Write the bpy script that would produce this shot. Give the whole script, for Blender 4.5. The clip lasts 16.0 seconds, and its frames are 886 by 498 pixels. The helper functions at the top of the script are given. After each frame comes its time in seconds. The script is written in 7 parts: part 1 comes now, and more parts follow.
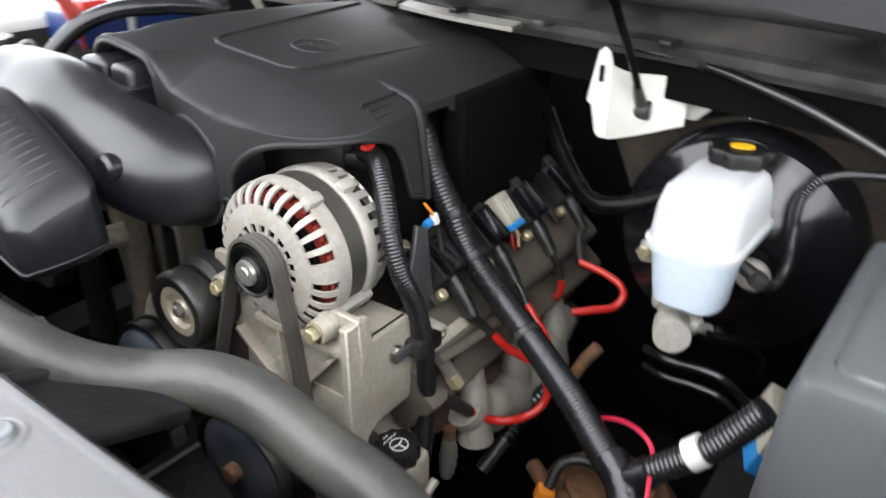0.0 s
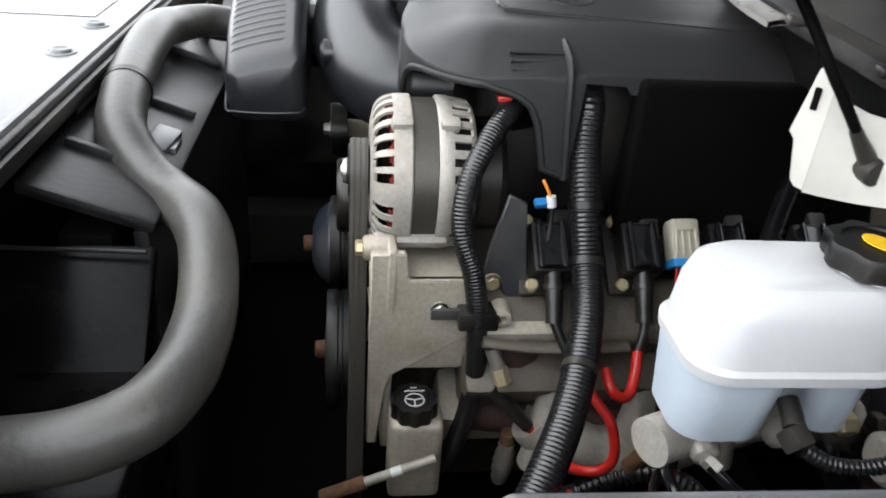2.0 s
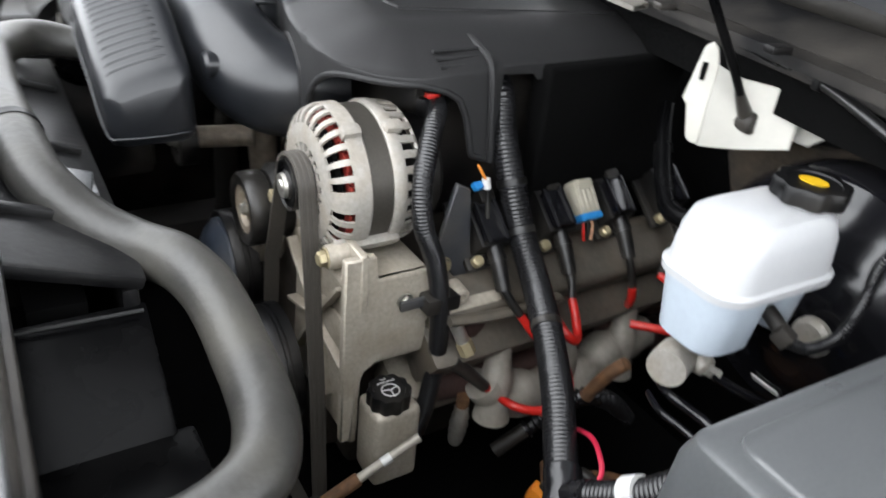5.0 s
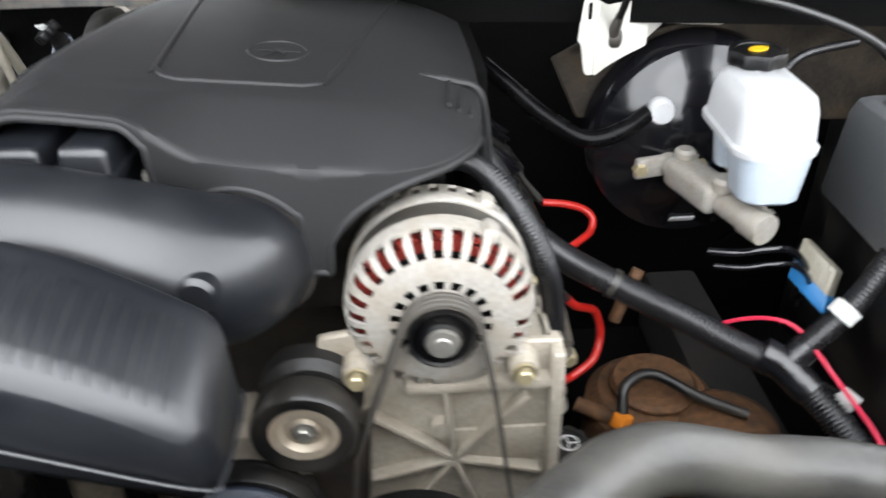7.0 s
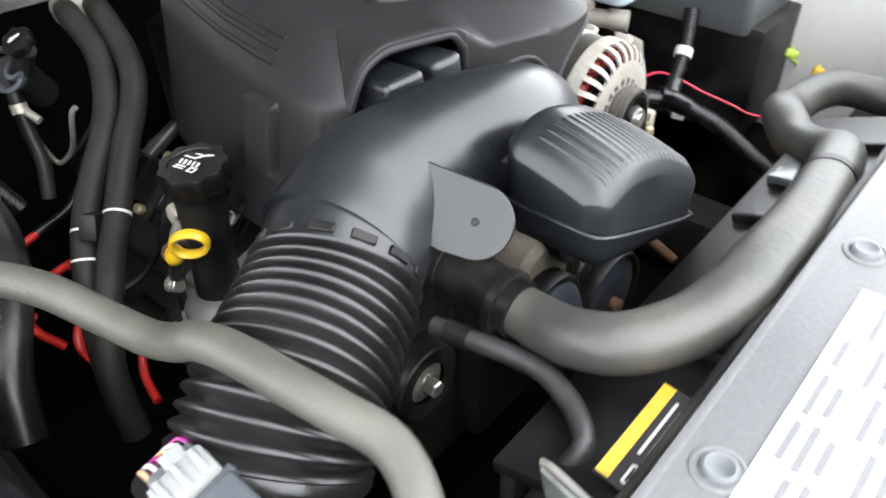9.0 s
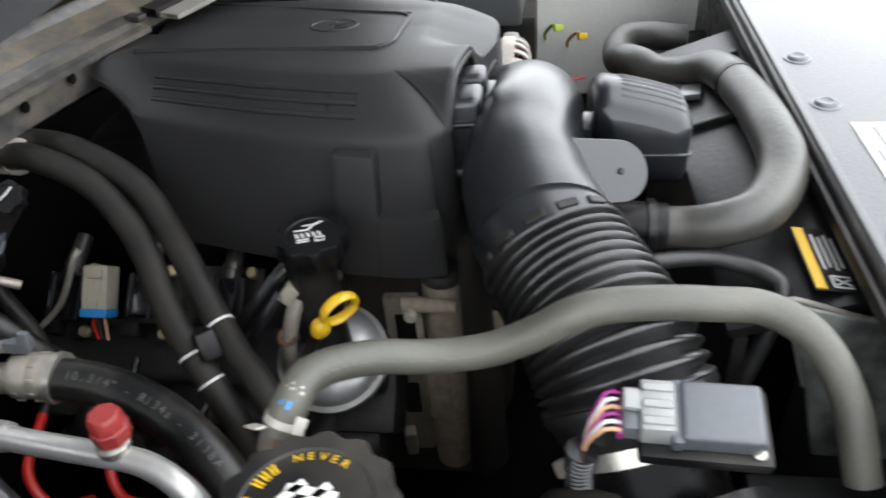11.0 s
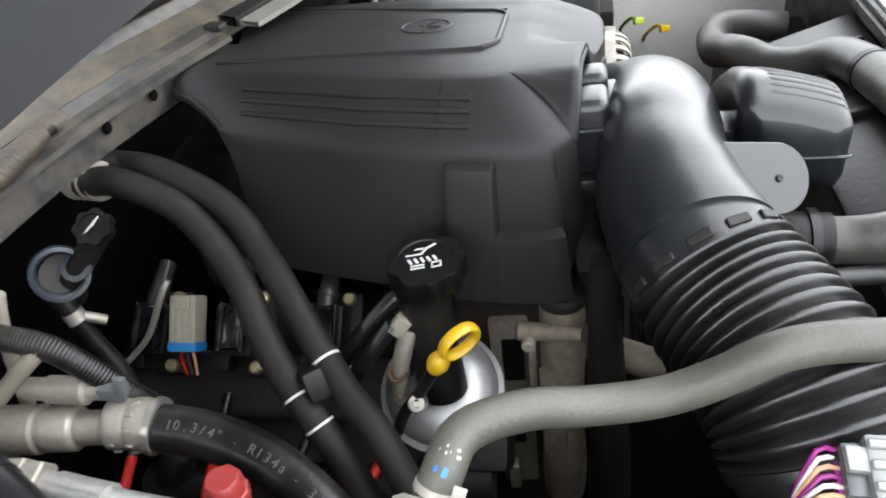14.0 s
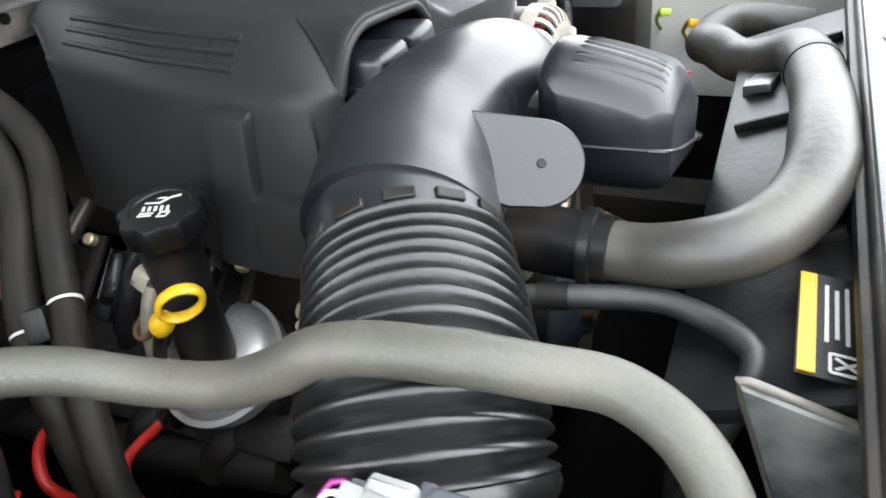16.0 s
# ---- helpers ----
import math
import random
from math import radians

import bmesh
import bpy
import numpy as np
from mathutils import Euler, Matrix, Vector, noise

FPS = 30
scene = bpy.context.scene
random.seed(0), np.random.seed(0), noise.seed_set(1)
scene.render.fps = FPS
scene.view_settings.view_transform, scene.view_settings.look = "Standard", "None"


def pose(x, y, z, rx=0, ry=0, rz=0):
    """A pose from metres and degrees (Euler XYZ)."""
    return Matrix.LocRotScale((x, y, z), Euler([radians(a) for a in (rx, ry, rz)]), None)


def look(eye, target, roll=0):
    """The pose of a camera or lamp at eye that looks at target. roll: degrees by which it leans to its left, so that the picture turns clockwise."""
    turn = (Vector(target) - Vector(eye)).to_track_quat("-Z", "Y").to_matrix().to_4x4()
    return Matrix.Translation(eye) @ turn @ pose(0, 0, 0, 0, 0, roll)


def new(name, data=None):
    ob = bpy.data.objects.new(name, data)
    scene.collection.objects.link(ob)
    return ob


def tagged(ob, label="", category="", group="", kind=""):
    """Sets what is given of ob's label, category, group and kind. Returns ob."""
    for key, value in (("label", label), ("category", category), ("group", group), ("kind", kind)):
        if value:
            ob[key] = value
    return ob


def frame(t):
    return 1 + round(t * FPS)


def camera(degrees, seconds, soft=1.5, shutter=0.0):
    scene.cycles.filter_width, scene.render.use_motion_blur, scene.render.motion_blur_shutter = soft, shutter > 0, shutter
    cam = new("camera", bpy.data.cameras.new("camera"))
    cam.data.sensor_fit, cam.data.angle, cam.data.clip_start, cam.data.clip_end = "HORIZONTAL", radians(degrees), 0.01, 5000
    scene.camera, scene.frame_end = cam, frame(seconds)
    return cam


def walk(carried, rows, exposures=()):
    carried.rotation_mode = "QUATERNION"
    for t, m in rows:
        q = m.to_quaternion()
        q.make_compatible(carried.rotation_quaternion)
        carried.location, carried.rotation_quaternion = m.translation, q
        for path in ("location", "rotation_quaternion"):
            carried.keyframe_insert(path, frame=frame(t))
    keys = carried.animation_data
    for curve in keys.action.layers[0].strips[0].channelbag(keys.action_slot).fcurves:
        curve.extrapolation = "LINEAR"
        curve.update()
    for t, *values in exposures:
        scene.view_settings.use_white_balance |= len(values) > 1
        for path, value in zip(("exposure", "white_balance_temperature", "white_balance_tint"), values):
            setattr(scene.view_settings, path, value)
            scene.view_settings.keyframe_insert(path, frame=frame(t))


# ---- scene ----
cam = camera(61.8, 16.0, soft=1.7, shutter=0.45)
# seconds, eye, target, roll
PATH = [
    (0, (0.7320, -0.4415, 1.3348), (0.3669, 0.0628, 1.0150), 0.26),
    (0.5, (0.8539, -0.2764, 1.3165), (0.3561, 0.1029, 1.0029), 3.83),
    (1, (0.9228, -0.2152, 1.3408), (0.3971, 0.1037, 1.0063), 3.48),
    (1.5, (0.9629, -0.0939, 1.2951), (0.3698, 0.1027, 0.9795), 5.91),
    (2, (0.9440, -0.0055, 1.2902), (0.3392, 0.0869, 0.9501), 4.61),
    (2.5, (0.9128, 0.0271, 1.2915), (0.3091, 0.0814, 0.9414), 4.69),
    (3, (0.9097, 0.0293, 1.2827), (0.3034, 0.0920, 0.9385), 4.92),
    (3.5, (0.9308, 0.0331, 1.2926), (0.3198, 0.0967, 0.9570), 3.99),
    (4, (0.9517, 0.0272, 1.3177), (0.3354, 0.1127, 0.9970), 4.44),
    (4.5, (0.9392, -0.0594, 1.3146), (0.3414, 0.0974, 0.9860), 4.39),
    (4.7, (0.9274, -0.1476, 1.3169), (0.3565, 0.0878, 0.9873), 5.55),
    (6.8, (0.2361, -0.5140, 1.3750), (0.2274, 0.0632, 0.9791), 0.42),
    (7, (0.1473, -0.4952, 1.3658), (0.1629, 0.0915, 0.9843), -2.26),
    (7.5, (-0.0615, -0.4641, 1.3919), (0.0908, 0.0910, 0.9936), 0.52),
    (7.8, (-0.2159, -0.5027, 1.3874), (0.0226, 0.0305, 1.0015), -1.56),
    (8, (-0.3169, -0.5028, 1.4031), (-0.0204, -0.0160, 0.9967), 0.14),
    (8.2, (-0.4040, -0.4848, 1.4094), (-0.0792, -0.0267, 0.9915), 0.93),
    (8.5, (-0.5129, -0.4363, 1.3953), (-0.1630, 0.0036, 0.9781), -2.49),
    (8.7, (-0.5659, -0.4121, 1.4156), (-0.1977, 0.0024, 0.9883), -2.55),
    (10.8, (-0.9017, -0.0730, 1.4457), (-0.3530, 0.0347, 1.0246), -5.40),
    (11, (-0.9144, -0.0144, 1.4598), (-0.3633, 0.0871, 1.0403), -5.18),
    (11.5, (-0.9060, 0.0529, 1.4629), (-0.3526, 0.1760, 1.0522), -6.82),
    (12, (-0.9057, 0.0886, 1.4639), (-0.3536, 0.2193, 1.0540), -7.36),
    (12.5, (-0.8941, 0.1008, 1.4541), (-0.3419, 0.2261, 1.0425), -7.33),
    (13, (-0.8760, 0.0924, 1.4419), (-0.3279, 0.2158, 1.0243), -7.60),
    (13.5, (-0.8712, 0.0953, 1.4412), (-0.3245, 0.2314, 1.0257), -7.82),
    (14, (-0.8485, 0.0795, 1.4357), (-0.3019, 0.2168, 1.0205), -8.85),
    (14.5, (-0.8167, 0.0404, 1.3986), (-0.2628, 0.1633, 0.9886), -9.98),
    (15, (-0.7532, -0.0529, 1.3664), (-0.2041, 0.0537, 0.9455), -9.33),
    (15.5, (-0.7108, -0.1364, 1.3416), (-0.1766, 0.0427, 0.9263), -6.43),
    (16, (-0.7072, -0.2252, 1.3231), (-0.1969, 0.0427, 0.9258), -8.62),
]
walk(cam, [(t, look(eye, target, roll)) for t, eye, target, roll in PATH], exposures=[(t, e + 0.2, 6250, 10) for t, e in ((0.0, 2.58), (1.5, 2.5), (2.5, 2.22), (3.5, 2.24), (4.5, 2.31), (7.0, 2.85), (8.5, 2.85), (11.0, 2.2), (11.5, 2.36), (12.0, 2.5), (14.0, 2.5), (15.0, 2.65), (16.0, 2.8))])

# ---- world: bright overcast sky with a soft sun ahead of the truck ----
world = bpy.data.worlds.new("overcast_sky")
scene.world = world
world.use_nodes = True
wn, wl = world.node_tree.nodes, world.node_tree.links
wn.clear()
sky = wn.new("ShaderNodeTexSky")
sky.sky_type = "NISHITA"
sky.sun_disc = False
sky.sun_elevation, sky.sun_rotation = radians(55), radians(180)
sky.air_density, sky.dust_density, sky.ozone_density = 2.0, 1.5, 1.0
grey = wn.new("ShaderNodeHueSaturation")
grey.inputs["Saturation"].default_value = 0.10
back = wn.new("ShaderNodeBackground")
back.inputs["Strength"].default_value = 0.12
wout = wn.new("ShaderNodeOutputWorld")
veil = wn.new("ShaderNodeMix")
veil.data_type = "RGBA"
veil.inputs["Factor"].default_value = 0.85
# cloud cover, palest towards the horizon
toward = wn.new("ShaderNodeTexCoord")
height = wn.new("ShaderNodeSeparateXYZ")
haze = wn.new("ShaderNodeMapRange")
haze.interpolation_type = "SMOOTHSTEP"
haze.inputs["From Min"].default_value, haze.inputs["From Max"].default_value = 0.10, 0.90
cloud = wn.new("ShaderNodeMix")
cloud.data_type = "RGBA"
cloud.inputs["A"].default_value, cloud.inputs["B"].default_value = (9.4, 9.45, 9.5, 1), (4.9, 4.95, 5.05, 1)
wl.new(toward.outputs["Generated"], height.inputs[0])
wl.new(height.outputs["Z"], haze.inputs["Value"])
wl.new(haze.outputs[0], cloud.inputs["Factor"])
wl.new(cloud.outputs["Result"], veil.inputs["B"])
wl.new(sky.outputs[0], grey.inputs["Color"])
wl.new(grey.outputs[0], veil.inputs["A"])
wl.new(veil.outputs["Result"], back.inputs["Color"])
wl.new(back.outputs[0], wout.inputs["Surface"])
sun = new("sun", bpy.data.lights.new("sun", "SUN"))
sun.data.energy, sun.data.angle, sun.data.color = 0.5, radians(70), (1.0, 0.99, 0.97)
sun.matrix_world = look((0.3, -3.6, 6.0), (0, 0, 1))

# ---- materials ----
def material(name, base, rough=0.5, metal=0.0, vary=0.12, grain=60.0, stain=9.0, bump=0.0, spec=0.5, dust=0.0,
             dust_col=(0.28, 0.25, 0.21), per_piece=0.0, **extra):
    """A surface with fine grain, broad stains and optional dust."""
    m = bpy.data.materials.new(name)
    m.use_nodes = True
    n, l = m.node_tree.nodes, m.node_tree.links
    b = n["Principled BSDF"]
    co = n.new("ShaderNodeTexCoord")
    fine, broad = n.new("ShaderNodeTexNoise"), n.new("ShaderNodeTexNoise")
    fine.inputs["Scale"].default_value, fine.inputs["Detail"].default_value = grain, 5
    broad.inputs["Scale"].default_value, broad.inputs["Detail"].default_value = stain, 4
    for t in (fine, broad):
        l.new(co.outputs["Object"], t.inputs["Vector"])
    both = n.new("ShaderNodeMath")
    both.operation = "ADD"
    l.new(fine.outputs["Fac"], both.inputs[0])
    l.new(broad.outputs["Fac"], both.inputs[1])
    ramp = n.new("ShaderNodeMapRange")
    ramp.inputs["From Min"].default_value, ramp.inputs["From Max"].default_value = 0.65, 1.35
    ramp.inputs["To Min"].default_value, ramp.inputs["To Max"].default_value = 1 - vary, 1 + vary
    l.new(both.outputs[0], ramp.inputs["Value"])
    mul = n.new("ShaderNodeVectorMath")
    mul.operation = "SCALE"
    mul.inputs[0].default_value = base
    l.new(ramp.outputs[0], mul.inputs["Scale"])
    col = mul.outputs[0]
    if dust:
        mix = n.new("ShaderNodeMix")
        mix.data_type = "RGBA"
        amount = n.new("ShaderNodeMapRange")
        amount.inputs["From Min"].default_value, amount.inputs["From Max"].default_value = 0.42, 0.68
        amount.inputs["To Min"].default_value, amount.inputs["To Max"].default_value = 0.0, dust
        l.new(broad.outputs["Fac"], amount.inputs["Value"])
        l.new(amount.outputs[0], mix.inputs["Factor"])
        l.new(col, mix.inputs["A"])
        mix.inputs["B"].default_value = (*dust_col, 1)
        col = mix.outputs["Result"]
    l.new(col, b.inputs["Base Color"])
    rr = n.new("ShaderNodeMapRange")
    rr.inputs["To Min"].default_value, rr.inputs["To Max"].default_value = max(rough - 0.1, 0.02), min(rough + 0.12, 1)
    l.new(broad.outputs["Fac"], rr.inputs["Value"])
    l.new(rr.outputs[0], b.inputs["Roughness"])
    b.inputs["Metallic"].default_value = metal
    b.inputs["Specular IOR Level"].default_value = spec
    if bump:
        bp = n.new("ShaderNodeBump")
        bp.inputs["Strength"].default_value, bp.inputs["Distance"].default_value = bump, 0.002
        l.new(fine.outputs["Fac"], bp.inputs["Height"])
        l.new(bp.outputs[0], b.inputs["Normal"])
    for key, value in extra.items():
        b.inputs[key.replace("_", " ")].default_value = value
    return m


COVER = material("cover_plastic", (0.0140, 0.0139, 0.0142), 0.44, grain=420, stain=5, bump=0.07, vary=0.14, spec=0.22)
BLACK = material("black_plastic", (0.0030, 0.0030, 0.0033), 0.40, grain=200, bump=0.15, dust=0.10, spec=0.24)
DUCT = material("duct_plastic", (0.0056, 0.0064, 0.0080), 0.31, grain=150, stain=7, bump=0.08, vary=0.2, dust=0.22, dust_col=(0.040, 0.040, 0.040), spec=0.58)
DUSTY = material("dusty_plastic", (0.045, 0.047, 0.046), 0.42, grain=60, stain=16, bump=0.25, vary=0.5, dust=0.95, dust_col=(0.22, 0.23, 0.215), spec=0.5)
CREAMPL = material("ivory_clamp", (0.34, 0.325, 0.29), 0.4, 0.1, grain=150, stain=30, vary=0.2, dust=0.3, dust_col=(0.2, 0.13, 0.07))
RESON = material("resonator_plastic", (0.0056, 0.0065, 0.0084), 0.32, grain=140, stain=9, bump=0.10, vary=0.25, dust=0.2, dust_col=(0.03, 0.03, 0.03), spec=0.55)
BELLOWS = material("bellows_rubber", (0.0060, 0.0060, 0.0061), 0.30, grain=160, stain=18, bump=0.15, spec=0.54, vary=0.3, dust=0.10, dust_col=(0.02, 0.018, 0.015))
TANCAST = material("brown_grey_casting", (0.23, 0.195, 0.15), 0.6, 0.15, grain=110, stain=26, bump=0.5, vary=0.35, dust=0.5, dust_col=(0.055, 0.038, 0.024))
GREYPL = material("grey_connector_plastic", (0.085, 0.09, 0.095), 0.35, grain=140, vary=0.12)
# base and gloss cut to near black, so shade is painted into the plastic
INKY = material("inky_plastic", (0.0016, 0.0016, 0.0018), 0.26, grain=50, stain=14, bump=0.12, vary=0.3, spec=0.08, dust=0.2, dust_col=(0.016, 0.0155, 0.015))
BOX = material("fuse_box_plastic", (0.058, 0.061, 0.063), 0.30, grain=300, bump=0.12, vary=0.14, spec=0.75)
HOSE = material("dusty_hose_rubber", (0.050, 0.049, 0.040), 0.50, grain=420, stain=16, bump=0.22, vary=0.24, dust=0.5, dust_col=(0.082, 0.078, 0.062))
RADHOSE = material("dark_hose_rubber", (0.036, 0.035, 0.032), 0.42, grain=130, stain=12, bump=0.3, vary=0.2, dust=0.55, dust_col=(0.070, 0.066, 0.054))
SLIMHOSE = material("slim_hose_rubber", (0.015, 0.0155, 0.016), 0.45, grain=130, stain=16, bump=0.3, vary=0.25, dust=0.4, dust_col=(0.045, 0.042, 0.036))
RUBBER = material("black_rubber", (0.0048, 0.0048, 0.0048), 0.31, grain=200, bump=0.2, spec=0.34, dust=0.12)
GREYRUB = material("dark_grey_rubber", (0.0092, 0.0086, 0.0076), 0.56, spec=0.18, grain=160, stain=14, bump=0.25, vary=0.22, dust=0.3, dust_col=(0.024, 0.0205, 0.016))
LOOM = material("loom_plastic", (0.0077, 0.0077, 0.0084), 0.24, grain=200, vary=0.2)
ALU = material("cast_aluminium", (0.275, 0.259, 0.232), 0.46, 0.15, grain=200, stain=32, bump=0.45, vary=0.22, dust=0.55, dust_col=(0.170, 0.140, 0.102))
BRACKET = material("dull_cast_bracket", (0.32, 0.288, 0.236), 0.55, 0.20, grain=180, stain=14, bump=0.4, vary=0.22, dust=0.6, dust_col=(0.130, 0.102, 0.070))
BLOCK = material("grimy_engine_casting", (0.0279, 0.02232, 0.01736), 0.7, 0.1, grain=120, stain=16, bump=0.6, vary=0.3, dust=0.6, dust_col=(0.0527, 0.0403, 0.0279))
SILVER = material("bright_machined_alloy", (0.36, 0.36, 0.355), 0.38, 0.65, grain=200, stain=12, vary=0.08)
PIPE = material("silver_line", (0.3744, 0.3708, 0.3564), 0.33, 0.6, grain=150, stain=16, vary=0.1, dust=0.15)
DIRTYPIPE = material("dull_silver_fitting", (0.285, 0.266, 0.230), 0.42, 0.45, grain=150, stain=30, vary=0.2, bump=0.2, dust=0.4, dust_col=(0.136, 0.1088, 0.0748))
STATOR = material("laminated_stator_steel", (0.058, 0.053, 0.045), 0.45, 0.5, grain=300, stain=20, vary=0.2)
COPPER = material("red_lacquer_copper", (0.182, 0.021, 0.0154), 0.4, 0.2, grain=500, vary=0.4)
BELT = material("belt_rubber", (0.046, 0.041, 0.034), 0.6, grain=300, vary=0.2, bump=0.2)
STEEL = material("plated_steel", (0.3944, 0.3808, 0.34), 0.3, 0.8, grain=200, vary=0.15)
YELLOWZINC = material("yellow_zinc_bolt", (0.363, 0.3102, 0.1914), 0.38, 0.6, grain=200, vary=0.15)
RUST = material("rusty_steel", (0.110, 0.050, 0.018), 0.8, 0.1, grain=90, stain=26, vary=0.55, bump=0.9, dust=0.75, dust_col=(0.022, 0.014, 0.009))
EXHAUST = material("heat_browned_manifold", (0.045, 0.023, 0.019), 0.7, 0.2, grain=140, stain=20, vary=0.3, bump=0.4)
SHIELD = material("pale_heat_shield", (0.2584, 0.238, 0.204), 0.5, 0.3, grain=120, stain=18, vary=0.2, bump=0.3)
WHITEPL = material("milky_white_plastic", (0.36, 0.365, 0.37), 0.32, grain=150, vary=0.03)
BLUEPL = material("fluid_tinted_plastic", (0.30, 0.34, 0.38), 0.3, grain=150, vary=0.05)
YELLOW = material("yellow_plastic", (0.49, 0.308, 0.0084), 0.4, grain=150, vary=0.1)
BODY = material("white_car_paint", (0.5456, 0.5456, 0.528), 0.22, grain=100, stain=6, vary=0.06, dust=0.25, dust_col=(0.396, 0.3608, 0.2992))
PANEL = material("grey_panel_plastic", (0.1147, 0.1159, 0.119), 0.34, grain=220, stain=4, bump=0.2, vary=0.14, dust=0.15, dust_col=(0.1426, 0.1364, 0.1302))
SHROUD = material("shroud_plastic", (0.0050, 0.0050, 0.0054), 0.38, grain=120, stain=14, bump=0.2, vary=0.35, dust=0.22, dust_col=(0.045, 0.043, 0.040), spec=0.34)
HOOD = material("hood_underside", (0.050, 0.051, 0.054), 0.45, grain=100, stain=6, vary=0.1)
SEAL = material("cowl_strip", (0.040, 0.034, 0.025), 0.6, 0.0, grain=70, stain=26, vary=0.5, bump=0.5, dust=0.75, dust_col=(0.085, 0.064, 0.037))
FLANGE = material("dusty_grey_flange", (0.030, 0.029, 0.028), 0.5, 0.0, grain=60, stain=30, vary=0.6, bump=0.4, dust=0.7, dust_col=(0.060, 0.048, 0.032))
PALE = material("dusty_pale_paint", (0.14, 0.133, 0.119), 0.30, grain=120, stain=20, vary=0.15, dust=0.4, dust_col=(0.091, 0.077, 0.056))
# felt darkened below its own tone to paint the shade of the cavities
SHADEFELT = material("shade_black_felt", (0.0012, 0.0012, 0.0012), 0.95, spec=0.06, grain=220, bump=0.6, vary=0.3)
RED = material("red_wire_sleeve", (0.363, 0.01188, 0.00792), 0.38, grain=150, vary=0.12)
REDCAP = material("dark_red_plastic", (0.21, 0.022, 0.020), 0.45, grain=120, vary=0.12)
CREAM = material("cream_connector_plastic", (0.27, 0.25, 0.20), 0.45, grain=120, vary=0.1)
BLUE = material("blue_plastic", (0.014, 0.14, 0.35), 0.4, grain=120, vary=0.1)
NAVY = material("blue_grey_pulley", (0.0325, 0.0403, 0.05525), 0.35, 0.2, grain=90, stain=12, vary=0.2, dust=0.25)
TAN = material("tan_pulley_hub", (0.40, 0.345, 0.27), 0.45, 0.4, grain=120, stain=25, vary=0.2, dust=0.4, dust_col=(0.2112, 0.132, 0.066))
WHITE = material("white_print", (0.495, 0.495, 0.48), 0.5, grain=200, vary=0.06)
ORANGE = material("orange_plastic", (0.525, 0.168, 0.014), 0.45, grain=120, vary=0.1)
PINK = material("crimson_wire", (0.385, 0.014, 0.042), 0.4, grain=120, vary=0.1)
MAGENTA = material("purple_wire_lock", (0.225, 0.015, 0.15), 0.4, grain=120, vary=0.1)
PEACH = material("tan_wire", (0.495, 0.2772, 0.1584), 0.45, grain=120, vary=0.1)
LIME = material("lime_plastic", (0.297, 0.396, 0.033), 0.4, grain=120, vary=0.1)
GROUND = material("pale_concrete", (0.294, 0.287, 0.273), 0.85, grain=30, stain=1.2, bump=0.4, vary=0.15)
# near black that stands for deep shade
DARK = material("deep_shade_black", (0.0012, 0.0012, 0.0012), 0.9, spec=0.08, grain=60, vary=0.3, bump=0.3)

# ---- mesh tools ----
BASE = {}


def finish(bm, name, mat, smooth=True, sharp=38):
    bmesh.ops.recalc_face_normals(bm, faces=bm.faces)
    me = bpy.data.meshes.new(name)
    if smooth:
        for f in bm.faces:
            f.smooth = True
        for e in bm.edges:
            if len(e.link_faces) == 2 and e.calc_face_angle(0) > radians(sharp):
                e.smooth = False
    bm.to_mesh(me)
    bm.free()
    me.materials.append(mat)
    return me


def thing(name, base, label, category, group="", kind=""):
    ob = new(name)
    ob.empty_display_size = 0.02
    ob.location = base
    BASE[ob] = Vector(base)
    return tagged(ob, label, category, group, kind)


def part(name, bm, mat, parent, label="", smooth=True, sharp=38):
    """Links a bmesh in world coordinates as one mesh under a thing or a part."""
    origin = BASE[parent]
    bmesh.ops.translate(bm, verts=bm.verts, vec=-origin)
    ob = new(name, finish(bm, name, mat, smooth, sharp))
    ob.parent = parent
    BASE[ob] = origin
    return tagged(ob, label)


def single(name, bm, mat, base, label, category, kind="", group="", smooth=True, sharp=38):
    """A thing that is one mesh."""
    bmesh.ops.translate(bm, verts=bm.verts, vec=-Vector(base))
    ob = new(name, finish(bm, name, mat, smooth, sharp))
    ob.location = base
    BASE[ob] = Vector(base)
    return tagged(ob, label, category, group, kind)


def box(size, at, turn=(0, 0, 0), bevel=0.004, segs=2, taper=None, bm=None):
    """A bevelled box centred at a place; taper scales its top in x and y."""
    made = bmesh.new()
    bmesh.ops.create_cube(made, size=1)
    for v in made.verts:
        k = taper if taper and v.co.z > 0 else (1, 1)
        v.co = Vector((v.co.x * size[0] * k[0], v.co.y * size[1] * k[1], v.co.z * size[2]))
    if bevel:
        bmesh.ops.bevel(made, geom=made.edges[:], offset=min(bevel, 0.45 * min(size)), segments=segs, affect="EDGES", profile=0.6)
    bmesh.ops.transform(made, matrix=pose(*at, *turn), verts=made.verts)
    return join(bm, made)


def join(bm, made):
    if bm is None:
        return made
    me = bpy.data.meshes.new("joined")
    made.to_mesh(me)
    made.free()
    bm.from_mesh(me)
    bpy.data.meshes.remove(me)
    return bm


def grid_faces(bm, rows, closed_u=False, closed_v=False):
    vs = [[bm.verts.new(p) for p in row] for row in rows]
    n, m = len(vs), len(vs[0])
    for i in range(n if closed_v else n - 1):
        for j in range(m if closed_u else m - 1):
            a, b, c, d = vs[i][j], vs[i][(j + 1) % m], vs[(i + 1) % n][(j + 1) % m], vs[(i + 1) % n][j]
            bm.faces.new((a, b, c, d))
    return vs


